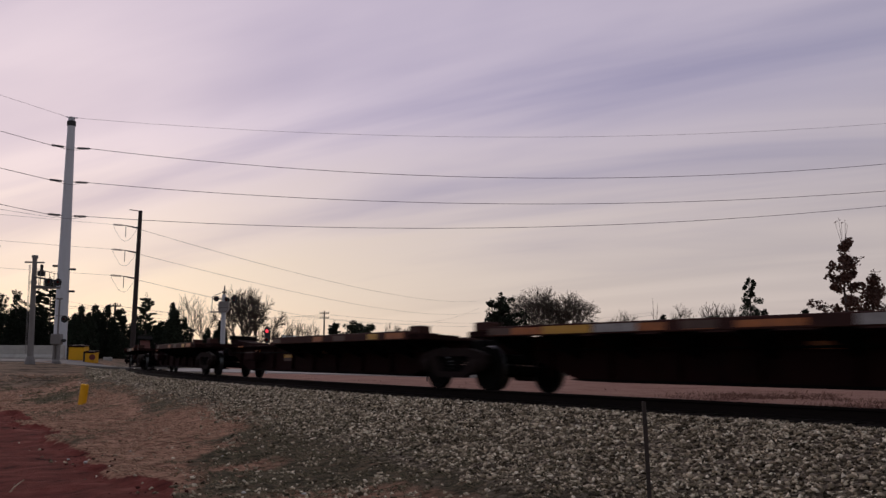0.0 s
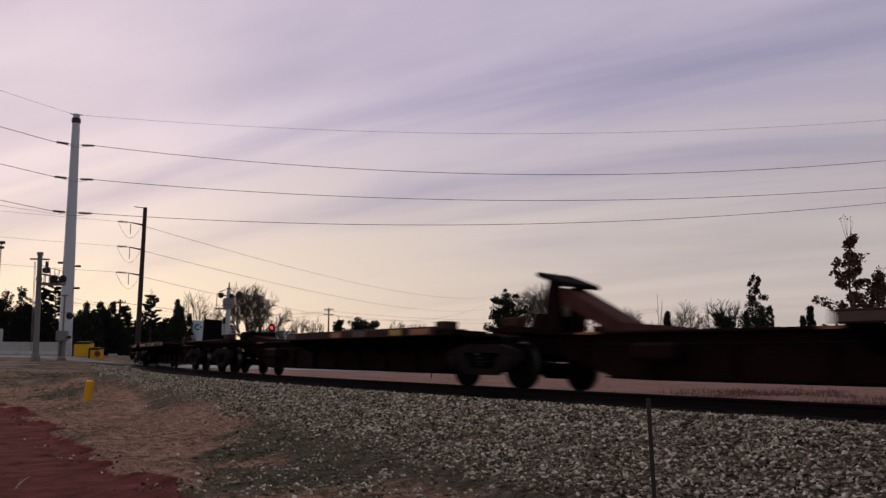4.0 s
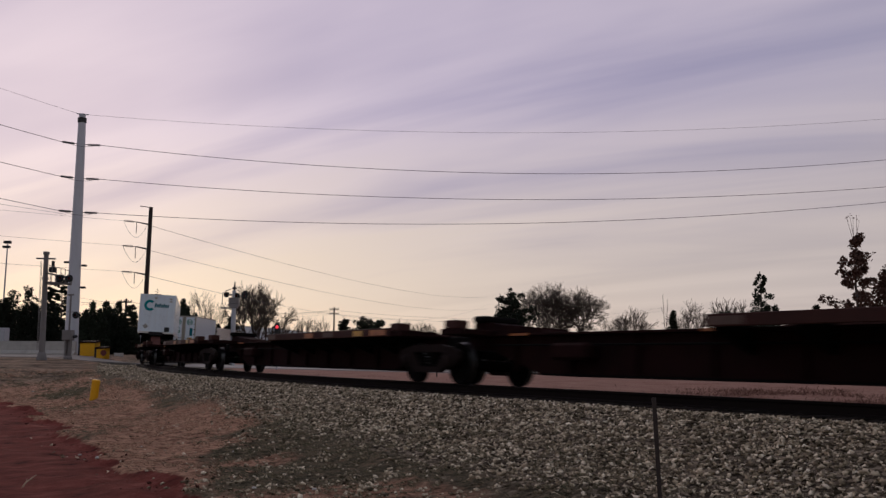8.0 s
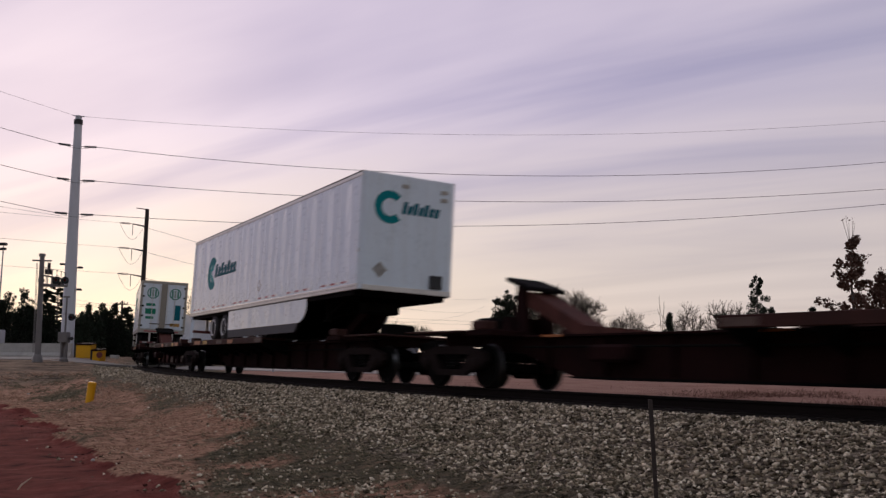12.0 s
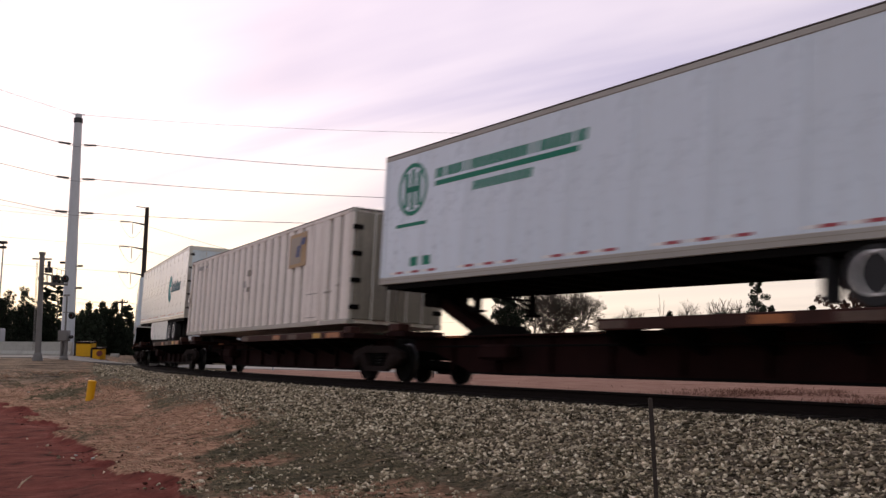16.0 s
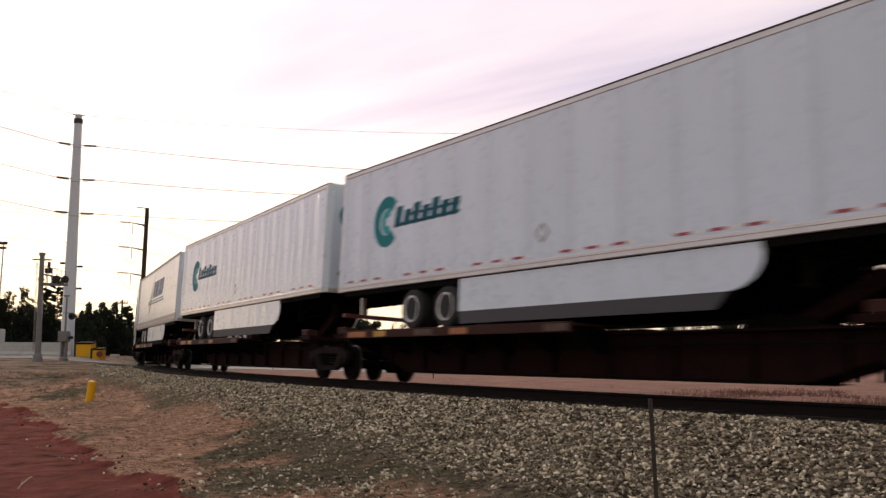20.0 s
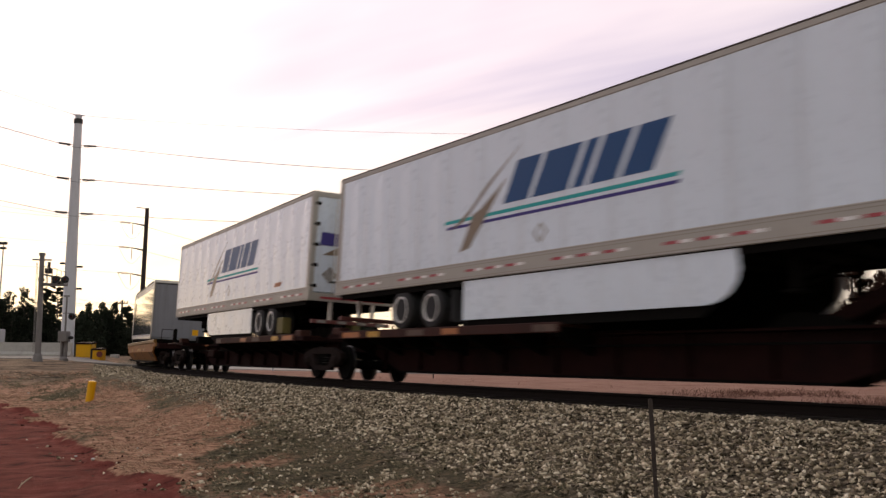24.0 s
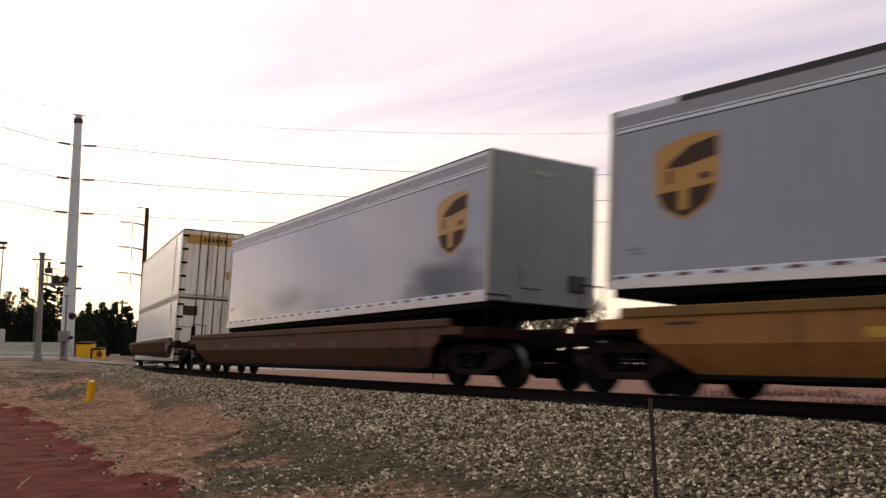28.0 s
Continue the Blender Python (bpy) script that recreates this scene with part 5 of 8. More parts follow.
def teal_mark(tr, side, fx, y, cu, cz, r, length):
    ring_mark("ring_emblem", tr, side, fx, y, cu, cz, r * 0.52, r, radians(45), radians(315), TEAL, "open teal ring emblem")
    ring_mark("ring_emblem", tr, side, fx, y + 0.002, cu + 0.1 * r, cz, r * 0.18, r * 0.50, radians(60), radians(300), TEAL_LIGHT)
    z0, z1 = cz - 0.30 * r, cz + 0.36 * r
    u = cu + 0.55 * r
    n = 7
    w = (length - 0.55 * r) / n
    bars = []
    for i in range(n):
        top = z1 + (0.12 * r if i in (0, 2, 4) else -0.06 * r)
        bars.append(slant(u + i * w + 0.03 * w, u + i * w + 0.80 * w, z0, top, 0.16 * r))
    bars.append(slant(u, u + n * w, z0 + 0.02, z0 + 0.14 * r, 0.02))
    bars.append(slant(u + 1.2 * w, u + n * w, z0 + 0.34 * r, z0 + 0.44 * r, 0.02))
    shape("wordmark", tr, side, fx, y, bars, TEAL_DARK, "slanted dark teal wordmark bars")


def wing_mark(tr, side, fx, y, u0, zt, zb):
    """Bronze wing, slanted dark bars and two thin lines; u0 is the wing's tail."""
    shape("wing_emblem", tr, side, fx, y, [[(u0 + 0.25, zb + 0.47), (u0 + 0.75, zb + 0.62), (u0 + 1.75, zb + 1.35), (u0 + 2.55, zt), (u0 + 1.55, zb + 1.30), (u0 + 0.95, zb + 0.85)],
                                            [(u0 + 0.62, zb), (u0 + 0.95, zb + 0.05), (u0 + 1.95, zb + 1.12), (u0 + 2.15, zb + 1.30), (u0 + 1.3, zb + 0.80), (u0 + 1.05, zb + 0.72)]], BRONZE, "bronze wing emblem", 0.006)
    base, top = zb + 0.80, zt - 0.28
    bars, u = [], u0 + 2.05
    for w in (0.74, 0.98, 0.30, 0.66, 0.70):
        bars.append(slant(u, u + w, base, top, 0.42))
        u += w + 0.13
    shape("wordmark", tr, side, fx, y, bars, NAVY, "slanted dark blue wordmark bars")
    shape("underline", tr, side, fx, y, [slant(u0, u0 + 6.5, zb + 0.62, zb + 0.69, 0.05)], TEAL_LIGHT, "thin teal line")
    shape("underline", tr, side, fx, y, [slant(u0 + 0.1, u0 + 6.5, zb + 0.50, zb + 0.56, 0.05)], VIOLET, "thin dark blue line")


def shield_mark(tr, side, fx, y, cu, cz, w, hgt):
    def outline(k):
        t = [(-0.5, 0.36), (-0.30, 0.43), (0.0, 0.48), (0.30, 0.49), (0.5, 0.46), (0.5, 0.0), (0.48, -0.16), (0.36, -0.34), (0.16, -0.44), (0.0, -0.5), (-0.16, -0.45), (-0.36, -0.35), (-0.48, -0.16), (-0.5, 0.0)]
        return [(cu + a * w * k, cz + b * hgt * k) for a, b in t]
    shape("shield_emblem", tr, side, fx, y, [outline(1.0)], GOLD, "gold and brown shield emblem")
    shape("shield_field", tr, side, fx, y + 0.003, [[(cu - 0.02 * w, cz + 0.13 * hgt), (cu + 0.46 * w, cz + 0.20 * hgt), (cu + 0.46 * w, cz + 0.42 * hgt), (cu + 0.05 * w, cz + 0.36 * hgt), (cu - 0.25 * w, cz + 0.20 * hgt), (cu - 0.30 * w, cz + 0.13 * hgt)],
                                                [(cu - 0.44 * w, cz - 0.16 * hgt), (cu + 0.44 * w, cz - 0.12 * hgt), (cu + 0.33 * w, cz - 0.32 * hgt), (cu + 0.0 * w, cz - 0.47 * hgt), (cu - 0.33 * w, cz - 0.34 * hgt)]], BROWN)
    shape("shield_bar", tr, side, fx, y + 0.005, [[(cu - 0.10 * w, cz - 0.38 * hgt), (cu + 0.05 * w, cz - 0.38 * hgt), (cu + 0.05 * w, cz - 0.10 * hgt), (cu - 0.10 * w, cz - 0.10 * hgt)]], GOLD)
    shape("shield_bar", tr, side, fx, y + 0.005, [[(cu - 0.28 * w, cz - 0.06 * hgt), (cu - 0.22 * w, cz - 0.06 * hgt), (cu - 0.22 * w, cz + 0.1 * hgt), (cu - 0.28 * w, cz + 0.1 * hgt)],
                                              [(cu + 0.22 * w, cz - 0.05 * hgt), (cu + 0.36 * w, cz - 0.05 * hgt), (cu + 0.36 * w, cz + 0.02 * hgt), (cu + 0.22 * w, cz + 0.02 * hgt)]], BROWN)


def road_wheel():
    bm = B()
    lathe(bm, [(-0.14, 0.27), (-0.15, 0.32), (-0.14, 0.41), (-0.10, 0.445), (0.10, 0.445), (0.14, 0.41), (0.15, 0.32), (0.14, 0.27)], 26)
    tyre = bm
    return tyre


def make_trailer(label, nose_first, zb, zt, L, pitch, panel_mat, end_mat, rail_mat, rail_h, wheels, skirt, skirt_tail, seams=13, top_mat=None, group="road trailers"):
    """A road trailer, nose at +x, heights above the rail head. Returns it with the visible side and a map from reading distance to x."""
    tr = thing("road_trailer", label, "trailer", group)
    w = 1.295
    a, b = -L / 2, L / 2
    bm = B()
    block(bm, a + 0.05, b - 0.05, -w + 0.03, w - 0.03, zb + 0.02, zt - 0.05)
    part("body_core", bm, end_mat, tr)
    bm = B()
    soft_block(bm, a, b, -w - 0.004, w + 0.004, zt - 0.03, zt, 0.01)
    part("roof", bm, ROOF, tr)
    step = (L - 0.30) / seams
    lo, hi = zb + rail_h, zt - 0.13
    for sg in (-1, 1):
        bm = B()
        y0, y1 = sorted((sg * (w - 0.03), sg * (w - 0.008)))
        block(bm, 0.006, step - 0.006, y0, y1, lo, hi)
        src = part("side_panel", bm, panel_mat, tr)
        src.matrix_basis = pose(a + 0.15, 0, 0)
        for i in range(1, seams):
            same_mesh("side_panel", src, tr, pose(a + 0.15 + i * step, 0, 0))
        bm = B()
        y0, y1 = sorted((sg * (w - 0.05), sg * (w + 0.004)))
        soft_block(bm, a, b, y0, y1, zt - 0.135, zt - 0.03, 0.012)
        part("top_rail", bm, rail_mat, tr)
        bm = B()
        soft_block(bm, a, b, y0, y1, zb, zb + rail_h, 0.012)
        part("bottom_rail", bm, rail_mat, tr)
        for zz in ((zb + rail_h - 0.035, zb + rail_h - 0.085, zb + 0.045) if rail_h > 0.2 else (zb + rail_h * 0.55,)):
            bm = B()
            block(bm, a + 0.02, b - 0.02, *sorted((sg * (w + 0.003), sg * (w + 0.0065))), zz, zz + 0.011)
            part("rail_moulding", bm, GROOVE, tr, "dark moulding line")
        bm = B()
        block(bm, a, a + 0.15, y0, y1, zb + rail_h, zt - 0.135)
        part("rear_post", bm, end_mat if rail_mat is ALU else rail_mat, tr)
        bm = B()
        block(bm, b - 0.15, b - 0.02, y0, y1, zb + rail_h, zt - 0.135)
        part("corner_post", bm, panel_mat, tr)
        # conspicuity tape along the bottom
        x, k = a + 0.4, 0
        tz = zb + rail_h + 0.05 if rail_h < 0.2 else zb + rail_h * 0.42
        while x < b - 0.5:
            bm = B()
            y2, y3 = sorted((sg * (w - 0.008 if rail_h < 0.2 else w + 0.0035), sg * (w - 0.004 if rail_h < 0.2 else w + 0.008)))
            block(bm, x, x + 0.30, y2, y3, tz, tz + 0.05)
            part("tape_strip", bm, RED_TAPE, tr)
            bm = B()
            block(bm, x + 0.31, x + 0.55, y2, y3, tz, tz + 0.05)
            part("tape_strip", bm, WHITE_TAPE, tr)
            k += 1
            x += 0.66 if k % 3 else 1.35
    # nose
    bm = B()
    prism(bm, [(b - 0.06, -w + 0.02), (b + 0.0, -w + 0.02), (b + 0.08, -w + 0.14), (b + 0.08, w - 0.14), (b, w - 0.02), (b - 0.06, w - 0.02)], zb + 0.02, zt - 0.02, "z")
    part("front_wall", bm, end_mat, tr)
    bm = B()
    soft_block(bm, b + 0.081, b + 0.12, -1.2, 1.2, zb + 0.0, zb + 0.13, 0.01)
    part("front_sill", bm, rail_mat, tr)
    bm = B()
    soft_block(bm, b + 0.081, b + 0.13, 0.62, 0.98, zb + 0.16, zb + 0.50, 0.02)
    part("connector_box", bm, BLACK, tr, "dark connector box")
    bm = B()
    for yy, zz in ((-0.15, zt - 0.28), (0.95, zt - 0.3), (0.95, zt - 0.5)):
        soft_block(bm, b + 0.081, b + 0.10, yy - 0.1, yy + 0.1, zz - 0.05, zz + 0.05, 0.01)
    part("marker_plate", bm, TAN_RAIL, tr)
    # rear doors
    for sg in (-1, 1):
        y0, y1 = sorted((sg * 0.015, sg * (w - 0.13)))
        bm = B()
        soft_block(bm, a - 0.045, a + 0.05, y0, y1, zb + 0.24, zt - 0.16, 0.012)
        door = part("rear_door", bm, panel_mat if end_mat is panel_mat else end_mat, tr)
        for yy in (0.22, 0.62):
            bm = B()
            rod(bm, (a - 0.07, sg * yy, zb + 0.25), (a - 0.07, sg * yy, zt - 0.17), 0.017, seg=6)
            part("lock_rod", bm, ALU, door)
        bm = B()
        soft_block(bm, a - 0.085, a - 0.05, min(sg * 0.15, sg * 0.7), max(sg * 0.15, sg * 0.7), zb + 0.50, zb + 0.55, 0.008)
        part("latch", bm, DARK_STEEL, door)
        for k in range(5):
            z = zb + 0.4 + k * (zt - zb - 0.75) / 4
            bm = B()
            soft_block(bm, a - 0.06, a - 0.02, min(sg * (w - 0.22), sg * (w - 0.02)), max(sg * (w - 0.22), sg * (w - 0.02)), z - 0.05, z + 0.05, 0.01)
            part("hinge", bm, DARK_STEEL, door)
        bm = B()
        block(bm, a - 0.06, a + 0.02, min(sg * (w - 0.13), sg * w), max(sg * (w - 0.13), sg * w), zb, zt - 0.02)
        part("rear_frame_post", bm, rail_mat, tr)
    bm = B()
    block(bm, a - 0.062, a + 0.02, -w + 0.131, w - 0.131, zt - 0.155, zt - 0.02)
    part("rear_header", bm, rail_mat, tr)
    bm = B()
    block(bm, a - 0.062, a + 0.02, -w + 0.131, w - 0.131, zb, zb + 0.22)
    part("rear_sill", bm, rail_mat, tr)
    bm = B()
    block(bm, a - 0.067, a - 0.063, -0.95, 0.95, zb + 0.06, zb + 0.12)
    part("tape_strip", bm, RED_TAPE, tr)
    for sg in (-1, 1):
        bm = B()
        soft_block(bm, a - 0.03, a + 0.05, sg * 0.62 - 0.05, sg * 0.62 + 0.05, zb - 0.52, zb, 0.01)
        part("guard_upright", bm, ALU, tr)
    bm = B()
    soft_block(bm, a - 0.05, a + 0.06, -1.15, 1.15, zb - 0.60, zb - 0.50, 0.012)
    guard = part("rear_guard", bm, DULL_TAPE, tr, "dull red striped rear guard")
    for k in range(4):
        bm = B()
        block(bm, a - 0.054, a - 0.0505, -1.0 + k * 0.58, -0.75 + k * 0.58, zb - 0.585, zb - 0.515)
        part("tape_strip", bm, GREY_TAPE, guard)
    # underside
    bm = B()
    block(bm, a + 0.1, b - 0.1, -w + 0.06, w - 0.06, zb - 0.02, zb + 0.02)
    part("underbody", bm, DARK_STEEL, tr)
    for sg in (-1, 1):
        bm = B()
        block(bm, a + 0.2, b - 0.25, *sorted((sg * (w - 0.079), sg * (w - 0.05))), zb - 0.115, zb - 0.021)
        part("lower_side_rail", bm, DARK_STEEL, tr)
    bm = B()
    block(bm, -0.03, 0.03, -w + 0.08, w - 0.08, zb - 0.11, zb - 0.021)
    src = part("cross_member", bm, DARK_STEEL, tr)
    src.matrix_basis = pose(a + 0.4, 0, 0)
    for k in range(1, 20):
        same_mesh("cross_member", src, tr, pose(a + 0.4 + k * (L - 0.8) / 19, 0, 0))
    lead = 1 if nose_first else -1

    def deck(x):
        """Height of the wheel deck below a place on the tilted trailer."""
        return 1.16 - pitch * lead * x
    wx = [x for x in wheels]
    bm = B()
    for sg in (-1, 1):
        block(bm, min(wx) - 0.9, max(wx) + 1.0, sg * 0.46 - 0.06, sg * 0.46 + 0.06, zb - 0.36, zb - 0.1)
        for x in wx:
            block(bm, x - 0.45, x + 0.45, sg * 0.46 - 0.05, sg * 0.46 + 0.05, zb - 0.52, zb - 0.36)
    part("suspension_slider", bm, DARK_STEEL, tr)
    for x in wx:
        cz = deck(x) + 0.435
        bm = B()
        rod(bm, (x, -1.0, cz), (x, 1.0, cz), 0.07, seg=8)
        axle = part("axle", bm, DARK_STEEL, tr)
        for sg in (-1, 1):
            for off in (1.10, 0.78):
                bm = road_wheel()
                for v in bm.verts:
                    v.co += Vector((x, sg * off, cz))
                tyre = part("tyre", bm, TYRE, axle, smooth=False)
            bm = B()
            lathe(bm, [(sg * 1.256, 0.295), (sg * 1.262, 0.272), (sg * 1.245, 0.258), (sg * 1.185, 0.240), (sg * 1.165, 0.16), (sg * 1.17, 0.10)], 24)
            bmesh.ops.delete(bm, geom=[f for f in bm.faces if len(f.verts) > 4], context="FACES_ONLY")
            for v in bm.verts:
                v.co += Vector((x, 0, cz))
            rim = part("rim", bm, RIM, axle, "white dished wheel rim")
            bm = B()
            lathe(bm, [(sg * 1.14, 0.105), (sg * 1.20, 0.095), (sg * 1.22, 0.07), (sg * 1.235, 0.03)], 16)
            for v in bm.verts:
                v.co += Vector((x, 0, cz))
            part("hub", bm, MAST_GREY, axle, "dull grey hub")
            bm = B()
            for k in range(5):
                an = 6.2832 * k / 5
                c = Vector((x + 0.195 * math.cos(an), 0, cz + 0.195 * math.sin(an)))
                rod(bm, c + Vector((0, sg * 1.15, 0)), c + Vector((0, sg * 1.180, 0)), 0.022, seg=8)
            tagged(part("hand_hole", bm, BLACK, axle), kind="stuff")
    for sg in (-1, 1):
        bm = B()
        x = max(wx) + 0.75
        block(bm, x, x + 0.02, min(sg * 0.75, sg * 1.22), max(sg * 0.75, sg * 1.22), deck(x) + 0.12, zb - 0.15)
        part("mud_flap", bm, RUBBER, tr)
    # landing legs, wound up
    lx = b - 3.1
    bm = B()
    for sg in (-1, 1):
        soft_block(bm, lx - 0.07, lx + 0.07, sg * 0.72 - 0.07, sg * 0.72 + 0.07, zb - 0.58, zb - 0.02, 0.01)
        soft_block(bm, lx - 0.14, lx + 0.14, sg * 0.72 - 0.13, sg * 0.72 + 0.13, zb - 0.64, zb - 0.59, 0.01)
        rod(bm, (lx + 0.1, sg * 0.72, zb - 0.42), (lx + 0.85, sg * 0.55, zb - 0.05), 0.03, seg=6)
    rod(bm, (lx, -0.72, zb - 0.30), (lx, 0.72, zb - 0.30), 0.025, seg=6)
    rod(bm, (lx, -0.7, zb - 0.55), (lx, 0.7, zb - 0.12), 0.025, seg=6)
    part("landing_gear", bm, DARK_STEEL, tr)
    bm = B()
    block(bm, b - 1.6, b - 0.15, -0.5, 0.5, zb - 0.03, zb + 0.0)
    rod(bm, (b - 0.92, 0, zb - 0.09), (b - 0.92, 0, zb), 0.05, seg=10)
    part("kingpin_plate", bm, DARK_STEEL, tr)
    if skirt:
        x0, x1 = skirt
        for sg in (-1, 1):
            y0, y1 = sorted((sg * 1.225, sg * 1.25))
            z0 = deck(0) + 0.02 + (0.30 if skirt_tail else 0.12)
            bm = B()
            prism(bm, [(x0, z0), (x1 - 0.60, z0), (x1 - 0.36, z0 + 0.05), (x1 - 0.16, z0 + 0.16), (x1 - 0.04, z0 + 0.32), (x1, z0 + 0.48), (x1 - 0.04, zb - 0.02), (x0, zb - 0.02)], y0, y1)
            sk = part("side_skirt", bm, panel_mat, tr, "white aerodynamic side skirt")
            if skirt_tail:
                bm = B()
                prism(bm, [(x0 + 0.05, z0 - 0.25), (x1 - 0.85, z0 - 0.25), (x1 - 0.62, z0), (x0, z0)], y0, y1)
                part("skirt_rubber", bm, RUBBER, sk, "black rubber edge")
            # Added black sheet standing for the shade under the trailer; closes the gap below.
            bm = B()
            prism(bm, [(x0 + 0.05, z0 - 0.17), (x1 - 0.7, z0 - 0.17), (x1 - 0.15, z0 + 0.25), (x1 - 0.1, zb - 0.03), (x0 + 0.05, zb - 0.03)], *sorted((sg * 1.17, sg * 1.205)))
            part("skirt_lining", bm, DARK_STEEL, sk, "black sheet for the shade under the trailer")
            for k in range(1, 4):
                x = x0 + (x1 - x0) * k / 4
                bm = B()
                block(bm, x - 0.02, x + 0.02, min(sg * 0.9, sg * 1.168), max(sg * 0.9, sg * 1.168), zb - 0.30, zb - 0.26)
                part("skirt_strut", bm, DARK_STEEL, sk)
    side = -1 if nose_first else 1
    return tr, side, (lambda u: u * (1 if nose_first else -1)), w - 0.008


def put(ob, s, pitch, nose_first, z=0.0):
    m = pose(0, 0, z) @ Matrix.Rotation(-pitch, 4, "Y")
    if not nose_first:
        m = m @ pose(0, 0, 0, 0, 0, 180)
    MOVERS.append((ob, s, 8.6, m))


def placard(tr, side, fx, y, u, z):
    shape("placard_holder", tr, side, fx, y, [[(u, z + 0.2), (u + 0.2, z), (u, z - 0.2), (u - 0.2, z)]], GREY_TAPE, "grey diamond placard holder")
    shape("placard_plate", tr, side, fx, y + 0.004, [[(u, z + 0.13), (u + 0.13, z), (u, z - 0.13), (u - 0.13, z)]], WHITE, "")


def teal_trailers():
    lab = "white plate-sided trailer with teal ring emblem, on a spine car"
    for s, nose, zb, zt, L, p, wheels, skirt, cu, cz in ((91.37, True, 2.14, 5.08, 16.11, 0.006, (-4.75, -3.45), (-2.9, 4.6), -5.3, 3.62),
                                                       (21.96, False, 2.16, 5.08, 16.2, -0.012, (-5.1, -3.85), (-3.05, 2.9), 3.35, 3.55),
                                                       (2.57, True, 2.16, 5.15, 16.1, 0.004, (-4.65, -3.3), (-2.8, 4.6), -5.85, 3.68),
                                                       (-14.58, True, 2.19, 5.09, 16.18, 0.002, (-4.65, -3.3), (-2.8, 4.6), -5.85, 3.66)):
        tr, side, fx, y = make_trailer(lab, nose, zb, zt, L, p, WHITE, WHITE, ALU, 0.15, wheels, skirt, nose)
        teal_mark(tr, side, fx, y, cu, cz, 0.60, 3.0)
        placard(tr, side, fx, y, cu + 5.7, zb + 0.62)
        if nose:
            # emblem on the nose
            b = L / 2 + 0.081
            bm = B()
            for r0, r1, mt, nm in ((0.22, 0.42, TEAL, "ring_emblem"),):
                for i in range(16):
                    t0, t1 = radians(45 + 270 * i / 16), radians(45 + 270 * (i + 1) / 16)
                    prism(bm, [(-0.55 + r0 * math.cos(t0), zt - 0.85 + r0 * math.sin(t0)), (-0.55 + r1 * math.cos(t0), zt - 0.85 + r1 * math.sin(t0)),
                               (-0.55 + r1 * math.cos(t1), zt - 0.85 + r1 * math.sin(t1)), (-0.55 + r0 * math.cos(t1), zt - 0.85 + r0 * math.sin(t1))], b, b + 0.004, "x")
            bmesh.ops.remove_doubles(bm, verts=bm.verts, dist=0.0005)
            part("ring_emblem", bm, TEAL, tr, "open teal ring emblem")
            bm = B()
            for i in range(7):
                y0 = -0.22 + i * 0.15
                top = zt - 0.72 + (0.05 if i in (0, 2, 4) else -0.03)
                prism(bm, [(y0, zt - 0.98), (y0 + 0.12, zt - 0.98), (y0 + 0.17, top), (y0 + 0.05, top)], b, b + 0.004, "x")
            part("wordmark", bm, TEAL_DARK, tr, "slanted dark teal wordmark bars")
            bm = B()
            prism(bm, [(-0.75, zb + 0.72), (-0.55, zb + 0.52), (-0.75, zb + 0.32), (-0.95, zb + 0.52)], b, b + 0.006, "x")
            part("placard_holder", bm, GREY_TAPE, tr)
            bm = B()
            block(bm, b - 0.1, b - 0.06, -1.305, -1.29, zb + 0.9, zb + 1.0)
            part("marker_plate", bm, TAN_RAIL, tr)
        else:
            a = -L / 2 - 0.046
            bm = B()
            for i in range(16):
                t0, t1 = radians(45 + 270 * i / 16), radians(45 + 270 * (i + 1) / 16)
                prism(bm, [(0.65 - 0.24 * math.cos(t0), zt - 0.95 + 0.24 * math.sin(t0)), (0.65 - 0.45 * math.cos(t0), zt - 0.95 + 0.45 * math.sin(t0)),
                           (0.65 - 0.45 * math.cos(t1), zt - 0.95 + 0.45 * math.sin(t1)), (0.65 - 0.24 * math.cos(t1), zt - 0.95 + 0.24 * math.sin(t1))], a - 0.004, a, "x")
            bmesh.ops.remove_doubles(bm, verts=bm.verts, dist=0.0005)
            part("ring_emblem", bm, TEAL, tr, "open teal ring emblem")
        put(tr, s, p, nose)


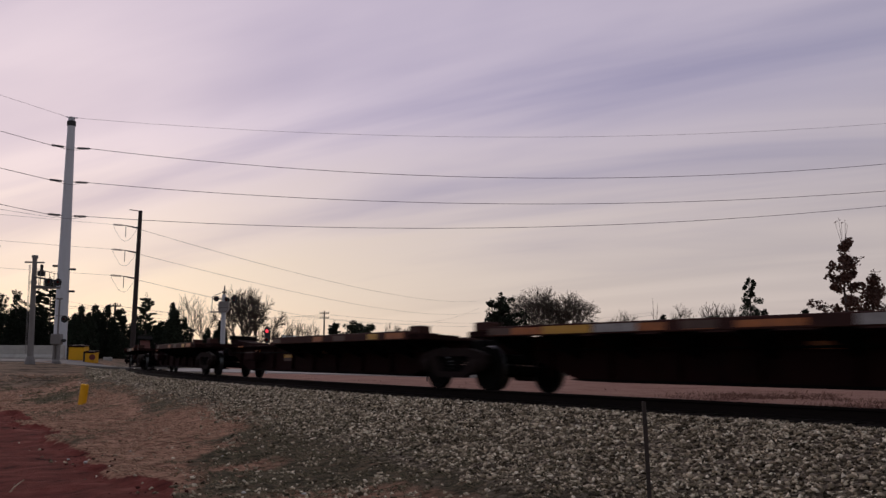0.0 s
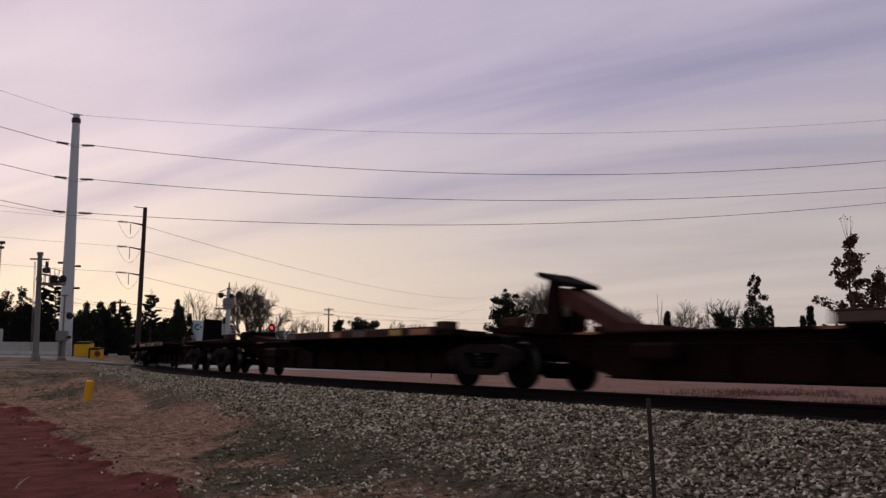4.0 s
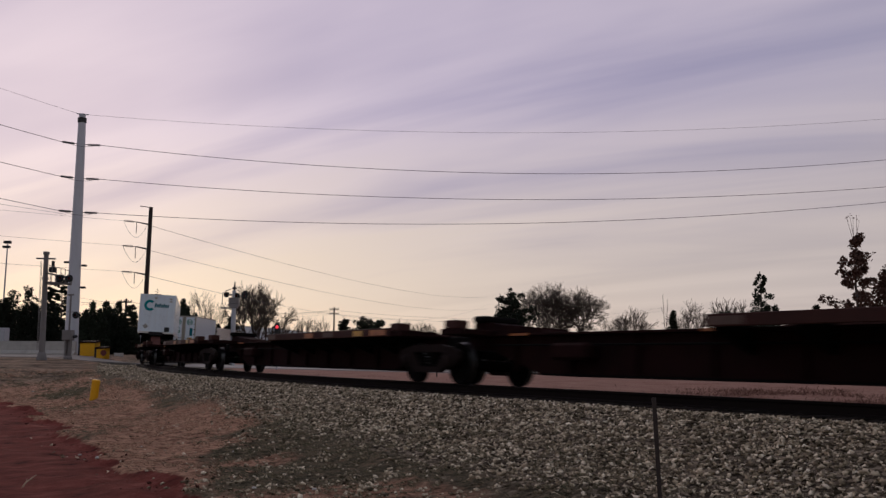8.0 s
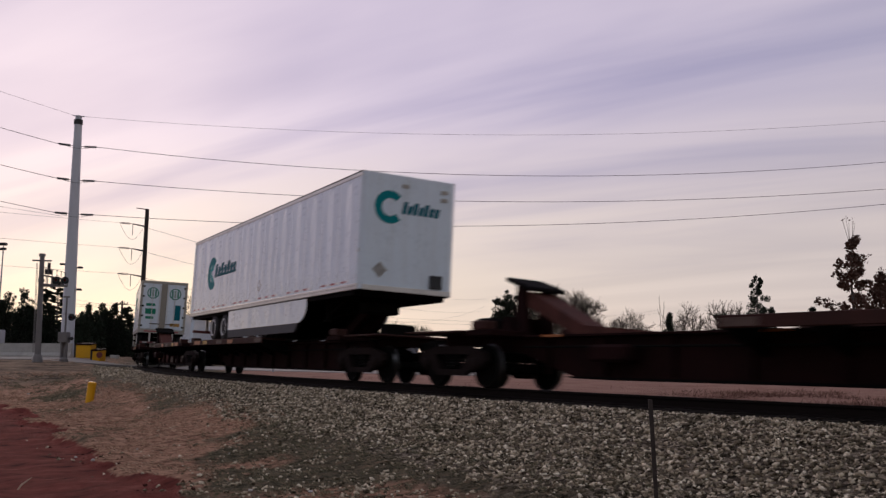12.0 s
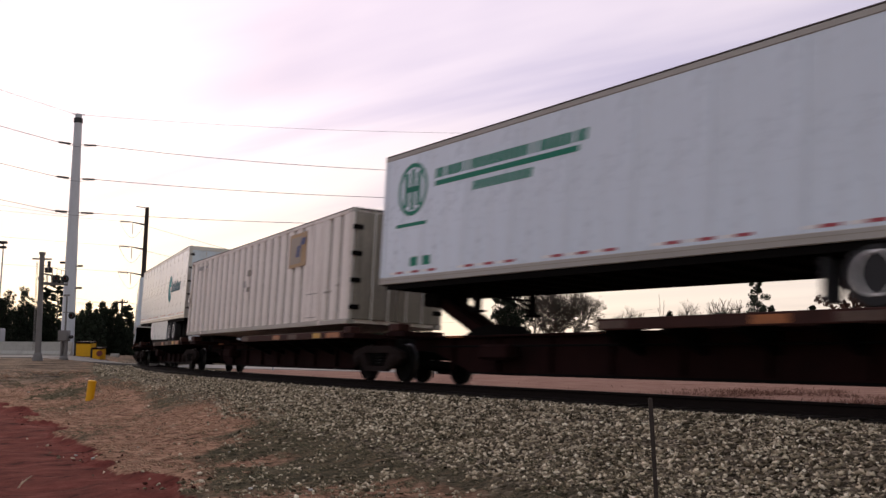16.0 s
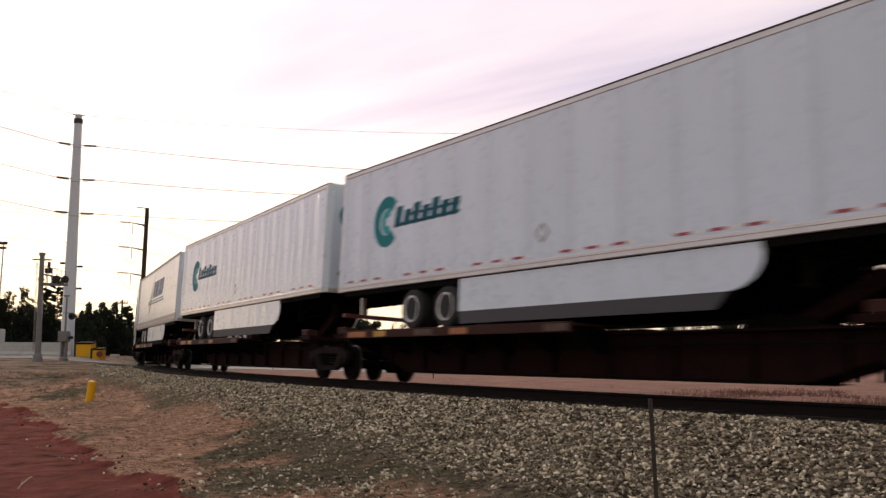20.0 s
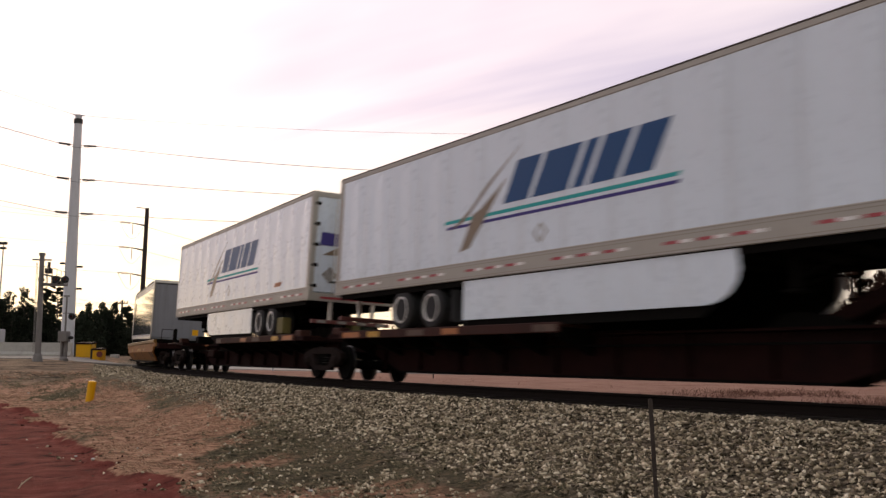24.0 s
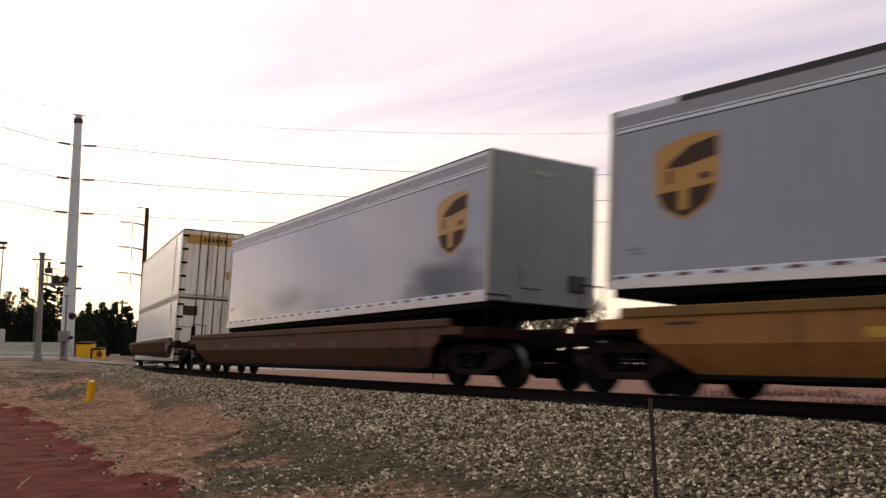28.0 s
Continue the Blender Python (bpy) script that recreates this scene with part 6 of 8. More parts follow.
def green_trailer():
    s, zb, zt, L, p = 56.5, 2.06, 5.06, 16.08, -0.013
    tr, side, fx, y = make_trailer("white trailer with green round emblems, rear doors leading", False, zb, zt, L, p, WHITE, WHITE, TAN_RAIL, 0.16, (-5.3, -4.1), None, False, seams=10)
    cu, cz = -6.8, 4.14
    ring_mark("round_emblem", tr, side, fx, y, cu, cz, 0.50, 0.60, 0, 2 * math.pi, GREEN, "green ring emblem")
    shape("emblem_bar", tr, side, fx, y, [slant(cu - 0.33, cu - 0.18, cz - 0.38, cz + 0.38, 0), slant(cu - 0.07, cu + 0.07, cz - 0.46, cz + 0.46, 0), slant(cu + 0.18, cu + 0.33, cz - 0.38, cz + 0.38, 0),
                                           slant(cu - 0.33, cu + 0.33, cz - 0.06, cz + 0.06, 0)], GREEN)
    shape("underline", tr, side, fx, y, [slant(cu - 0.62, cu + 0.62, cz - 0.83, cz - 0.75, 0)], GREEN, "green bar")
    bars, u = [], -5.9
    for w in (0.34, 0.62, 0.12, 1.9, 0.12, 0.95, 0.3):
        k = u
        while k < u + w - 0.02:
            e = min(k + 0.17, u + w)
            bars.append(slant(k, e - 0.03, cz + 0.12, cz + 0.33, 0.03))
            k = e
        u += w + 0.07
    shape("lettering", tr, side, fx, y, bars, GREEN, "green lettering bars")
    shape("underline", tr, side, fx, y, [slant(-5.9, -1.35, cz - 0.05, cz + 0.06, 0)], GREEN, "green bar")
    bars, u = [], -4.5
    while u < -2.7:
        bars.append(slant(u, u + 0.15, cz - 0.32, cz - 0.14, 0.02))
        u += 0.19
    shape("lettering", tr, side, fx, y, bars, GREEN, "green lettering bars")
    shape("lettering", tr, side, fx, y, [slant(-6.75 + k * 0.5, -6.45 + k * 0.5, 2.42, 2.62, 0) for k in range(2)], GREEN)
    a = -L / 2 - 0.046
    bm = B()
    soft_block(bm, a - 0.012, a + 0.01, -0.17, 0.17, zb + 0.02, zt - 0.05, 0.006)
    part("door_seam_cover", bm, GROOVE, tr, "grey strip where the doors meet")
    for yc in (0.62, -0.62):
        bm = B()
        for i in range(20):
            t0, t1 = 2 * math.pi * i / 20, 2 * math.pi * (i + 1) / 20
            prism(bm, [(yc + 0.27 * math.cos(t0), 4.35 + 0.27 * math.sin(t0)), (yc + 0.33 * math.cos(t0), 4.35 + 0.33 * math.sin(t0)),
                       (yc + 0.33 * math.cos(t1), 4.35 + 0.33 * math.sin(t1)), (yc + 0.27 * math.cos(t1), 4.35 + 0.27 * math.sin(t1))], a - 0.004, a, "x")
        for dy in (-0.15, 0.0, 0.15):
            prism(bm, [(yc + dy - 0.04, 4.16), (yc + dy + 0.04, 4.16), (yc + dy + 0.04, 4.54), (yc + dy - 0.04, 4.54)], a - 0.004, a, "x")
        bmesh.ops.remove_doubles(bm, verts=bm.verts, dist=0.0005)
        part("round_emblem", bm, GREEN, tr, "green ring emblem")
    bm = B()
    for y0, y1, z0, z1 in ((0.40, 0.98, 3.14, 3.45), (0.45, 0.95, 3.60, 3.75), (0.50, 0.95, 2.86, 3.00)):
        prism(bm, [(y0, z0), (y1, z0), (y1, z1), (y0, z1)], a - 0.004, a, "x")
    part("notice", bm, GREEN, tr, "green notice panels")
    bm = B()
    prism(bm, [(-0.98, 2.85), (-0.66, 2.85), (-0.66, 3.72), (-0.98, 3.72)], a - 0.004, a, "x")
    part("notice", bm, TEAL_DARK, tr, "tall dark teal notice")
    bm = B()
    prism(bm, [(-0.98, 2.48), (-0.45, 2.48), (-0.45, 2.66), (-0.98, 2.66)], a - 0.004, a, "x")
    part("notice", bm, GOLD, tr, "gold label")
    put(tr, s, p, False)


def wing_trailers():
    lab = "white trailer with bronze wing emblem and dark blue bars"
    for s, nose, zb, zt, L, p, wheels, skirt, u0 in ((-31.89, True, 2.02, 4.97, 16.15, 0.0, (-4.9, -3.65), (-2.45, 4.4), -3.2),
                                                     (-49.34, True, 2.10, 5.08, 16.12, 0.004, (-4.9, -3.65), (-2.45, 4.4), -3.2),
                                                     (-67.30, False, 2.11, 5.10, 16.2, -0.006, (-4.85, -3.65), (-2.85, 2.8), -3.2)):
        tr, side, fx, y = make_trailer(lab, nose, zb, zt, L, p, WHITE, WHITE, TAN_RAIL, 0.36, wheels, skirt, False)
        wing_mark(tr, side, fx, y, u0, 4.55, 2.68)
        placard(tr, side, fx, y, 0.0, 2.80)
        if not nose:
            a = -L / 2 - 0.05
            bm = B()
            prism(bm, [(1.05, 3.62), (-0.95, 3.62), (-0.95, 3.92), (1.0, 3.98)], a - 0.006, a, "x")
            part("door_emblem", bm, VIOLET, tr, "violet emblem band across the doors")
            bm = B()
            prism(bm, [(0.55, 4.02), (-1.0, 4.30), (-1.0, 4.45), (0.2, 4.18)], a - 0.006, a, "x")
            prism(bm, [(0.95, 3.36), (0.55, 3.36), (0.15, 3.60), (0.5, 3.60)], a - 0.006, a, "x")
            part("door_emblem", bm, BRONZE, tr, "bronze wing strokes")
            bm = B()
            prism(bm, [(0.72, 3.05), (0.95, 2.82), (0.72, 2.59), (0.49, 2.82)], a - 0.006, a, "x")
            part("placard_holder", bm, GREY_TAPE, tr)
            for sg in (-1, 1):
                bm = B()
                soft_block(bm, -5.9, -5.35, min(sg * 0.95, sg * 1.2), max(sg * 0.95, sg * 1.2), 1.25, 1.72, 0.02)
                part("wheel_chock", bm, OLIVE, tr, "dull olive chock box behind the wheels")
            shape("tag", tr, side, fx, y, [slant(5.1, 5.7, 2.62, 2.74, 0.1)], AMBER, "orange tag")
        else:
            bm = B()
            b = L / 2 + 0.081
            prism(bm, [(0.0, zt - 0.95), (0.9, zt - 0.95), (0.95, zt - 0.75), (0.05, zt - 0.75)], b, b + 0.004, "x")
            part("wordmark", bm, NAVY, tr)
            bm = B()
            prism(bm, [(-0.8, zb + 0.95), (-0.5, zb + 0.65), (-0.8, zb + 0.35), (-1.1, zb + 0.65)], b, b + 0.006, "x")
            part("placard_holder", bm, GREY_TAPE, tr)
        put(tr, s, p, nose)


def shield_trailers():
    for s, nose, zb, zt, L, p, cu in ((-90.93, False, 1.51, 4.44, 16.25, -0.015, -6.57), (-110.2, True, 1.54, 4.54, 16.06, 0.009, 6.60)):
        tr = thing("road_trailer", "blue-grey trailer with gold shield emblem in a well car", "trailer", "road trailers")
        w, a, b = 1.295, -L / 2, L / 2
        bm = B()
        block(bm, a + 0.04, b - 0.04, -w + 0.03, w - 0.03, zb + 0.02, zt - 0.04)
        part("body_core", bm, GREY_END, tr)
        bm = B()
        soft_block(bm, a + 0.03, b - 0.03, -w + 0.02, w - 0.02, zt - 0.04, zt, 0.02)
        part("roof", bm, BLACK, tr, "dark roof skin")
        for sg in (-1, 1):
            for k in range(8):
                x0, x1 = a + 0.13 + k * (L - 0.26) / 8, a + 0.13 + (k + 1) * (L - 0.26) / 8
                bm = B()
                y0, y1 = sorted((sg * (w - 0.03), sg * (w - 0.008)))
                block(bm, x0 + 0.001, x1 - 0.001, y0, y1, zb + 0.16, zt - 0.36)
                part("side_panel", bm, GREY_SIDE, tr, "blue-grey side sheet")
            for z0, z1, mt, nm in ((zb, zb + 0.13, ALU, "bottom_rail"), (zb + 0.13, zb + 0.23, WHITE, "marker_band"), (zt - 0.40, zt - 0.345, WHITE, "trim_stripe"), (zt - 0.33, zt - 0.30, WHITE, "trim_stripe"),
                                   (zt - 0.30, zt - 0.12, COVE, "cove_panel"), (zt - 0.345, zt - 0.33, BLACK, "trim_line"), (zt - 0.42, zt - 0.40, BLACK, "trim_line"), (zt - 0.12, zt - 0.01, WHITE, "top_rail")):
                bm = B()
                y0, y1 = sorted((sg * (w - 0.03), sg * (w + {"bottom_rail": 0.006, "trim_line": -0.006}.get(nm, 0.0))))
                soft_block(bm, a + 0.02, b - 0.02, y0, y1, z0, z1, 0.004)
                part(nm, bm, mt, tr)
            for x0, x1 in ((a + 0.9, a + 5.2), (a + 6.4, b - 1.4)) if not nose else ((a + 0.3, b - 0.1),):
                bm = B()
                block(bm, x0, x1, min(sg * (w + 0.001), sg * (w + 0.006)), max(sg * (w + 0.001), sg * (w + 0.006)), zt - (0.115 if not nose else 0.045), zt - 0.015)
                part("dark_strip", bm, BLACK, tr, "dark strip along the roof edge")
            x = a + 0.3
            while x < b - 0.3:
                bm = B()
                y0, y1 = sorted((sg * (w + 0.001), sg * (w + 0.004)))
                block(bm, x, x + 0.27, y0, y1, zb + 0.155, zb + 0.205)
                part("tape_strip", bm, DULL_TAPE, tr)
                x += 0.62
            bm = B()
            for x0, ln, z in ((a + 0.35, 0.45, zb + 0.62), (a + 0.35, 0.3, zb + 0.55), (b - 0.75, 0.4, zb + 0.60), (b - 0.75, 0.28, zb + 0.53)):
                block(bm, x0, x0 + ln, min(sg * (w - 0.009), sg * (w - 0.004)), max(sg * (w - 0.009), sg * (w - 0.004)), z, z + 0.035)
            part("marking", bm, GREY_END, tr, "small grey lettering lines")
            for x0, x1 in ((a, a + 0.13), (b - 0.13, b)):
                bm = B()
                block(bm, x0, x1, min(sg * (w - 0.05), sg * (w + 0.003)), max(sg * (w - 0.05), sg * (w + 0.003)), zb + 0.02, zt - 0.02)
                part("corner_post", bm, TAN_RAIL, tr)
        bm = B()
        soft_block(bm, b - 0.05, b + 0.02, -w + 0.06, w - 0.06, zb + 0.02, zt - 0.02, 0.02)
        part("front_wall", bm, GREY_END, tr)
        bm = B()
        soft_block(bm, a - 0.02, a + 0.05, -w + 0.06, w - 0.06, zb + 0.1, zt - 0.15, 0.015)
        part("roll_door", bm, GREY_END, tr, "grey roll-up rear door")
        bm = B()
        soft_block(bm, a - 0.04, a + 0.05, -w, w, zt - 0.15, zt - 0.02, 0.015)
        part("rear_header", bm, ALU, tr)
        bm = B()
        block(bm, a - 0.03, a - 0.019, -w + 0.08, w - 0.08, zt - 0.21, zt - 0.155)
        part("header_gap", bm, BLACK, tr, "dark slot below the header")
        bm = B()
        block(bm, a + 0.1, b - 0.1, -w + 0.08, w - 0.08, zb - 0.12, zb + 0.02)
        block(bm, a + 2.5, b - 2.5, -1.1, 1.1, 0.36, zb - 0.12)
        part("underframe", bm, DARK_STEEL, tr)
        side = -1 if nose else 1
        fx = (lambda u, k=(1 if nose else -1): u * k)
        shield_mark(tr, side, fx, w - 0.008, cu, (zb + zt) / 2 + 0.17, 1.22, 1.30)
        if nose:
            bm = B()
            soft_block(bm, b + 0.021, b + 0.06, -0.55, -0.05, zb + 0.30, zb + 0.72, 0.02)
            part("step_plate", bm, GREY_END, tr)
            bm = B()
            soft_block(bm, b + 0.021, b + 0.08, 0.62, 1.02, zb + 0.32, zb + 0.66, 0.02)
            part("connector_box", bm, BLACK, tr, "dark connector box")
            bm = B()
            soft_block(bm, b + 0.021, b + 0.035, -0.35, 0.25, zt - 0.42, zt - 0.32, 0.01)
            part("marker_plate", bm, GREY_TAPE, tr)
        else:
            bm = B()
            block(bm, a - 0.026, a - 0.021, -0.98, -0.68, zb + 0.28, zb + 0.56)
            part("label", bm, YELLOW, tr, "small yellow label")
        put(tr, s, p, nose)


def ribbed_container():
    s, zb, zt, L, p = 38.94, 1.33, 4.21, 16.15, 0.001
    co = thing("container", "dirty white container with ribbed sides on a spine car", "container", "containers")
    w, a, b = 1.295, -L / 2, L / 2
    bm = B()
    block(bm, a + 0.06, b - 0.06, -w + 0.06, w - 0.06, zb + 0.03, zt - 0.04)
    part("body_core", bm, WHITE_OLD, co)
    bm = B()
    soft_block(bm, a - 0.01, b + 0.01, -w - 0.008, w + 0.008, zt - 0.035, zt, 0.012)
    part("roof", bm, ROOF, co, "dark dented roof edge")
    n = 23
    for sg in (-1, 1):
        st = (L - 0.36) / n
        bm = B()
        e0, e1 = w - 0.055, w - 0.006
        prism(bm, [(0.20, sg * e0), (0.26, sg * e1), (st - 0.06, sg * e1), (st, sg * e0), (st, sg * (e0 - 0.012)), (0.20, sg * (e0 - 0.012))], zb + 0.12, zt - 0.12, "z")
        src = part("side_rib", bm, WHITE_OLD, co)
        src.matrix_basis = pose(a + 0.18, 0, 0)
        for k in range(1, n):
            same_mesh("side_rib", src, co, pose(a + 0.18 + k * st, 0, 0))
        # Groove sheet darker than the ribs: shading between them is in the colour.
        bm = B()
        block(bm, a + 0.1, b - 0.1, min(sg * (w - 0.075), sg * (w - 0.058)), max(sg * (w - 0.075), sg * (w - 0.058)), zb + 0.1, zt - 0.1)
        part("rib_groove", bm, GROOVE, co, "grooves between ribs, shading in their grey")
        for z0, z1 in ((zb, zb + 0.13), (zt - 0.12, zt - 0.01)):
            bm = B()
            soft_block(bm, a, b, min(sg * (w - 0.07), sg * w), max(sg * (w - 0.07), sg * w), z0, z1, 0.012)
            part("side_rail", bm, WHITE_OLD if z0 > 2 else TAN_RAIL, co)
        for x in (a, b - 0.18, -2.05 - 4.0, 2.05 + 4.0):
            bm = B()
            soft_block(bm, x, x + 0.18, min(sg * (w - 0.07), sg * (w + 0.002)), max(sg * (w - 0.07), sg * (w + 0.002)), zb, zt - 0.005, 0.012)
            part("corner_post", bm, WHITE_OLD, co)
    for e, nm in ((-1, "front_wall"), (1, "end_door")):
        for sg in (-1, 1):
            bm = B()
            x0, x1 = sorted((e * (L / 2 - 0.02), e * (L / 2 + 0.02)))
            soft_block(bm, x0, x1, min(sg * 0.01, sg * 1.2), max(sg * 0.01, sg * 1.2), zb + 0.12, zt - 0.1, 0.012)
            dr = part(nm, bm, DIRTY_END, co, "grimy stained end")
            if e > 0:
                for yy in (0.25, 0.7):
                    bm = B()
                    rod(bm, (L / 2 + 0.045, sg * yy, zb + 0.1), (L / 2 + 0.045, sg * yy, zt - 0.1), 0.018, seg=6)
                    part("lock_rod", bm, ALU, dr)
                for k in range(4):
                    bm = B()
                    z = zb + 0.35 + k * 0.66
                    soft_block(bm, L / 2 + 0.0, L / 2 + 0.05, min(sg * 1.02, sg * 1.285), max(sg * 1.02, sg * 1.285), z, z + 0.12, 0.01)
                    part("hinge", bm, DARK_STEEL, dr)
    for x in (a, b - 0.18):
        for sg in (-1, 1):
            for z in (zb, zt - 0.115):
                bm = B()
                soft_block(bm, x - 0.004, x + 0.184, min(sg * 1.12, sg * 1.304), max(sg * 1.12, sg * 1.304), z - 0.003, z + 0.118, 0.01)
                part("corner_casting", bm, TAN_RAIL, co)
    fx = (lambda u: u)
    y = w - 0.004
    shape("square_emblem", co, -1, fx, y, [slant(3.5, 4.9, 3.02, 3.98, 0)], FADED_GOLD, "faded gold and brown square emblem", 0.008)
    shape("emblem_field", co, -1, fx, y + 0.008, [slant(3.6, 4.5, 3.12, 3.88, 0)], BRONZE, "", 0.003)
    shape("emblem_field", co, -1, fx, y + 0.012, [slant(4.05, 4.35, 3.30, 3.62, 0.1), slant(4.4, 4.75, 3.62, 3.82, 0.1)], DULL_BLUE, "", 0.003)
    for sg in (-1, 1):
        bm = B()
        soft_block(bm, 5.0, 6.02, min(sg * (w - 0.05), sg * (w - 0.002)), max(sg * (w - 0.05), sg * (w - 0.002)), zb + 0.14, zt - 0.13, 0.008)
        door = part("side_door", bm, WHITE_OLD, co, "flat stained side door")
        bm = B()
        for z in (zb + 0.22, zb + 0.85):
            block(bm, 5.1, 5.9, min(sg * (w - 0.003), sg * (w + 0.002)), max(sg * (w - 0.003), sg * (w + 0.002)), z, z + 0.02)
        block(bm, 5.5, 5.515, min(sg * (w - 0.003), sg * (w + 0.002)), max(sg * (w - 0.003), sg * (w + 0.002)), zb + 0.2, zt - 0.2)
        part("door_seam", bm, GROOVE, door)
    shape("patch", co, -1, fx, y, [slant(-0.5, -0.05, 3.1, 3.3, 0), slant(-0.5, -0.2, 2.6, 2.75, 0), slant(6.4, 6.9, 2.15, 2.2, 0), slant(7.2, 7.5, 2.3, 2.33, 0)], GROOVE, "grey repair patches")
    shape("notice", co, -1, fx, y, [slant(-6.9, -6.2, 3.78, 3.92, 0), slant(-5.9, -5.6, 3.8, 3.9, 0), slant(-0.9, -0.6, 2.75, 2.95, 0)], GREY_TAPE, "grey notices")
    bm = B()
    prism(bm, [(0.12, 3.3), (0.95, 3.3), (0.95, 3.85), (0.12, 3.85)], b + 0.021, b + 0.027, "x")
    part("notice", bm, BRONZE, co, "brown notice on the door")
    put(co, s, p, True)


def stacked_containers():
    for zb, zt, dx in ((0.33, 3.02, 0.0), (3.03, 5.93, 0.0)):
        co = thing("container", ("white container with yellow door band, stacked on another" if zb > 1 else "white container with brown door notice, sunk in a well car"), "container", "containers")
        L, w = 16.15, 1.295
        a, b = -L / 2, L / 2
        bm = B()
        block(bm, a + 0.06, b - 0.06, -w + 0.04, w - 0.04, zb + 0.02, zt - 0.03)
        part("body_core", bm, WHITE_OLD, co)
        bm = B()
        soft_block(bm, a, b, -w + 0.02, w - 0.02, zt - 0.04, zt, 0.012)
        part("roof", bm, ROOF, co)
        n = 14
        st = (L - 0.4) / n
        for sg in (-1, 1):
            bm = B()
            block(bm, 0.005, st - 0.005, min(sg * (w - 0.03), sg * (w - 0.008)), max(sg * (w - 0.03), sg * (w - 0.008)), zb + 0.14, zt - 0.12)
            src = part("side_panel", bm, WHITE, co)
            src.matrix_basis = pose(a + 0.2, 0, 0)
            for k in range(1, n):
                same_mesh("side_panel", src, co, pose(a + 0.2 + k * st, 0, 0))
            for z0, z1 in ((zb, zb + 0.13), (zt - 0.11, zt - 0.01)):
                bm = B()
                soft_block(bm, a, b, min(sg * (w - 0.06), sg * w), max(sg * (w - 0.06), sg * w), z0, z1, 0.01)
                part("side_rail", bm, TAN_RAIL, co)
            for x in (a, b - 0.18, b - 2.1):
                bm = B()
                soft_block(bm, x, x + 0.18, min(sg * (w - 0.06), sg * (w + 0.002)), max(sg * (w - 0.06), sg * (w + 0.002)), zb, zt - 0.005, 0.01)
                part("corner_post", bm, WHITE_OLD, co)
            bm = B()
            soft_block(bm, b - 0.02, b + 0.025, min(sg * 0.01, sg * 1.19), max(sg * 0.01, sg * 1.19), zb + 0.12, zt - 0.1, 0.012)
            dr = part("end_door", bm, WHITE_OLD, co)
            for yy in (0.2, 0.55):
                bm = B()
                rod(bm, (b + 0.05, sg * yy, zb + 0.1), (b + 0.05, sg * yy, zt - 0.08), 0.02, seg=6)
                part("lock_rod", bm, DARK_STEEL, dr)
            for k in range(5):
                z = zb + 0.3 + k * (zt - zb - 0.6) / 4
                bm = B()
                soft_block(bm, b + 0.0, b + 0.055, min(sg * 1.02, sg * 1.28), max(sg * 1.02, sg * 1.28), z - 0.045, z + 0.045, 0.01)
                part("hinge", bm, DARK_STEEL, dr)
        bm = B()
        if zb > 1:
            prism(bm, [(-1.15, zt - 0.62), (1.15, zt - 0.62), (1.15, zt - 0.22), (-1.15, zt - 0.22)], b + 0.026, b + 0.032, "x")
            part("door_band", bm, GOLD, co, "yellow band across the doors")
            bm = B()
            for k in range(6):
                prism(bm, [(-0.42 + k * 0.17, zt - 0.50), (-0.31 + k * 0.17, zt - 0.50), (-0.31 + k * 0.17, zt - 0.34), (-0.42 + k * 0.17, zt - 0.34)], b + 0.033, b + 0.036, "x")
            part("lettering", bm, BROWN, co, "dark lettering bars")
            bm = B()
            prism(bm, [(0.62, zb + 0.85), (0.95, zb + 0.85), (0.95, zb + 1.2), (0.62, zb + 1.2)], b + 0.026, b + 0.03, "x")
            part("notice", bm, GOLD, co, "yellow label")
        else:
            prism(bm, [(-1.05, zt - 0.75), (-0.45, zt - 0.75), (-0.45, zt - 0.35), (-1.05, zt - 0.35)], b + 0.026, b + 0.03, "x")
            part("notice", bm, BROWN, co, "brown notice on the door")
            shape("notice", co, -1, (lambda u: u), w - 0.006, [slant(5.9, 6.3, zt - 0.95, zt - 0.2, 0)], GREY_TAPE, "grey notice")
        put(co, -126.75 - 8.07, 0.0, True)


teal_trailers()
green_trailer()
wing_trailers()
shield_trailers()
ribbed_container()
stacked_containers()


# ---------------------------------------------------------------- poles, wires, signals
def by_angle(px, depth):
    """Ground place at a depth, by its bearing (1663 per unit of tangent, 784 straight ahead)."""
    return (px - 784) / 1663.3 * depth, depth


def wire(parent, a, b, sag, r=0.014, name="conductor", n=28):
    a, b = Vector(a), Vector(b)
    bm = B()
    prev = None
    for i in range(n + 1):
        u = i / n
        p = a.lerp(b, u)
        p.z -= 4 * sag * u * (1 - u)
        ring = [bm.verts.new(p + Vector((0, 0, r))), bm.verts.new(p + Vector((r * 0.6, -r * 0.6, -r * 0.5))), bm.verts.new(p + Vector((-r * 0.6, r * 0.6, -r * 0.5)))]
        if prev:
            for k in range(3):
                bm.faces.new((prev[k], ring[k], ring[(k + 1) % 3], prev[(k + 1) % 3]))
        prev = ring
    return part(name, bm, WIRE, parent)


def strain_insulator(parent, a, b):
    a, b = Vector(a), Vector(b)
    bm = B()
    rod(bm, a, b, 0.03, seg=6)
    n = 9
    for i in range(1, n):
        p, q = a.lerp(b, 0.12 + 0.8 * i / n), a.lerp(b, 0.12 + 0.8 * (i + 0.55) / n)
        rod(bm, p, q, 0.115, 0.09, seg=10)
    return part("insulator", bm, INSUL, parent, "dark ribbed insulator")


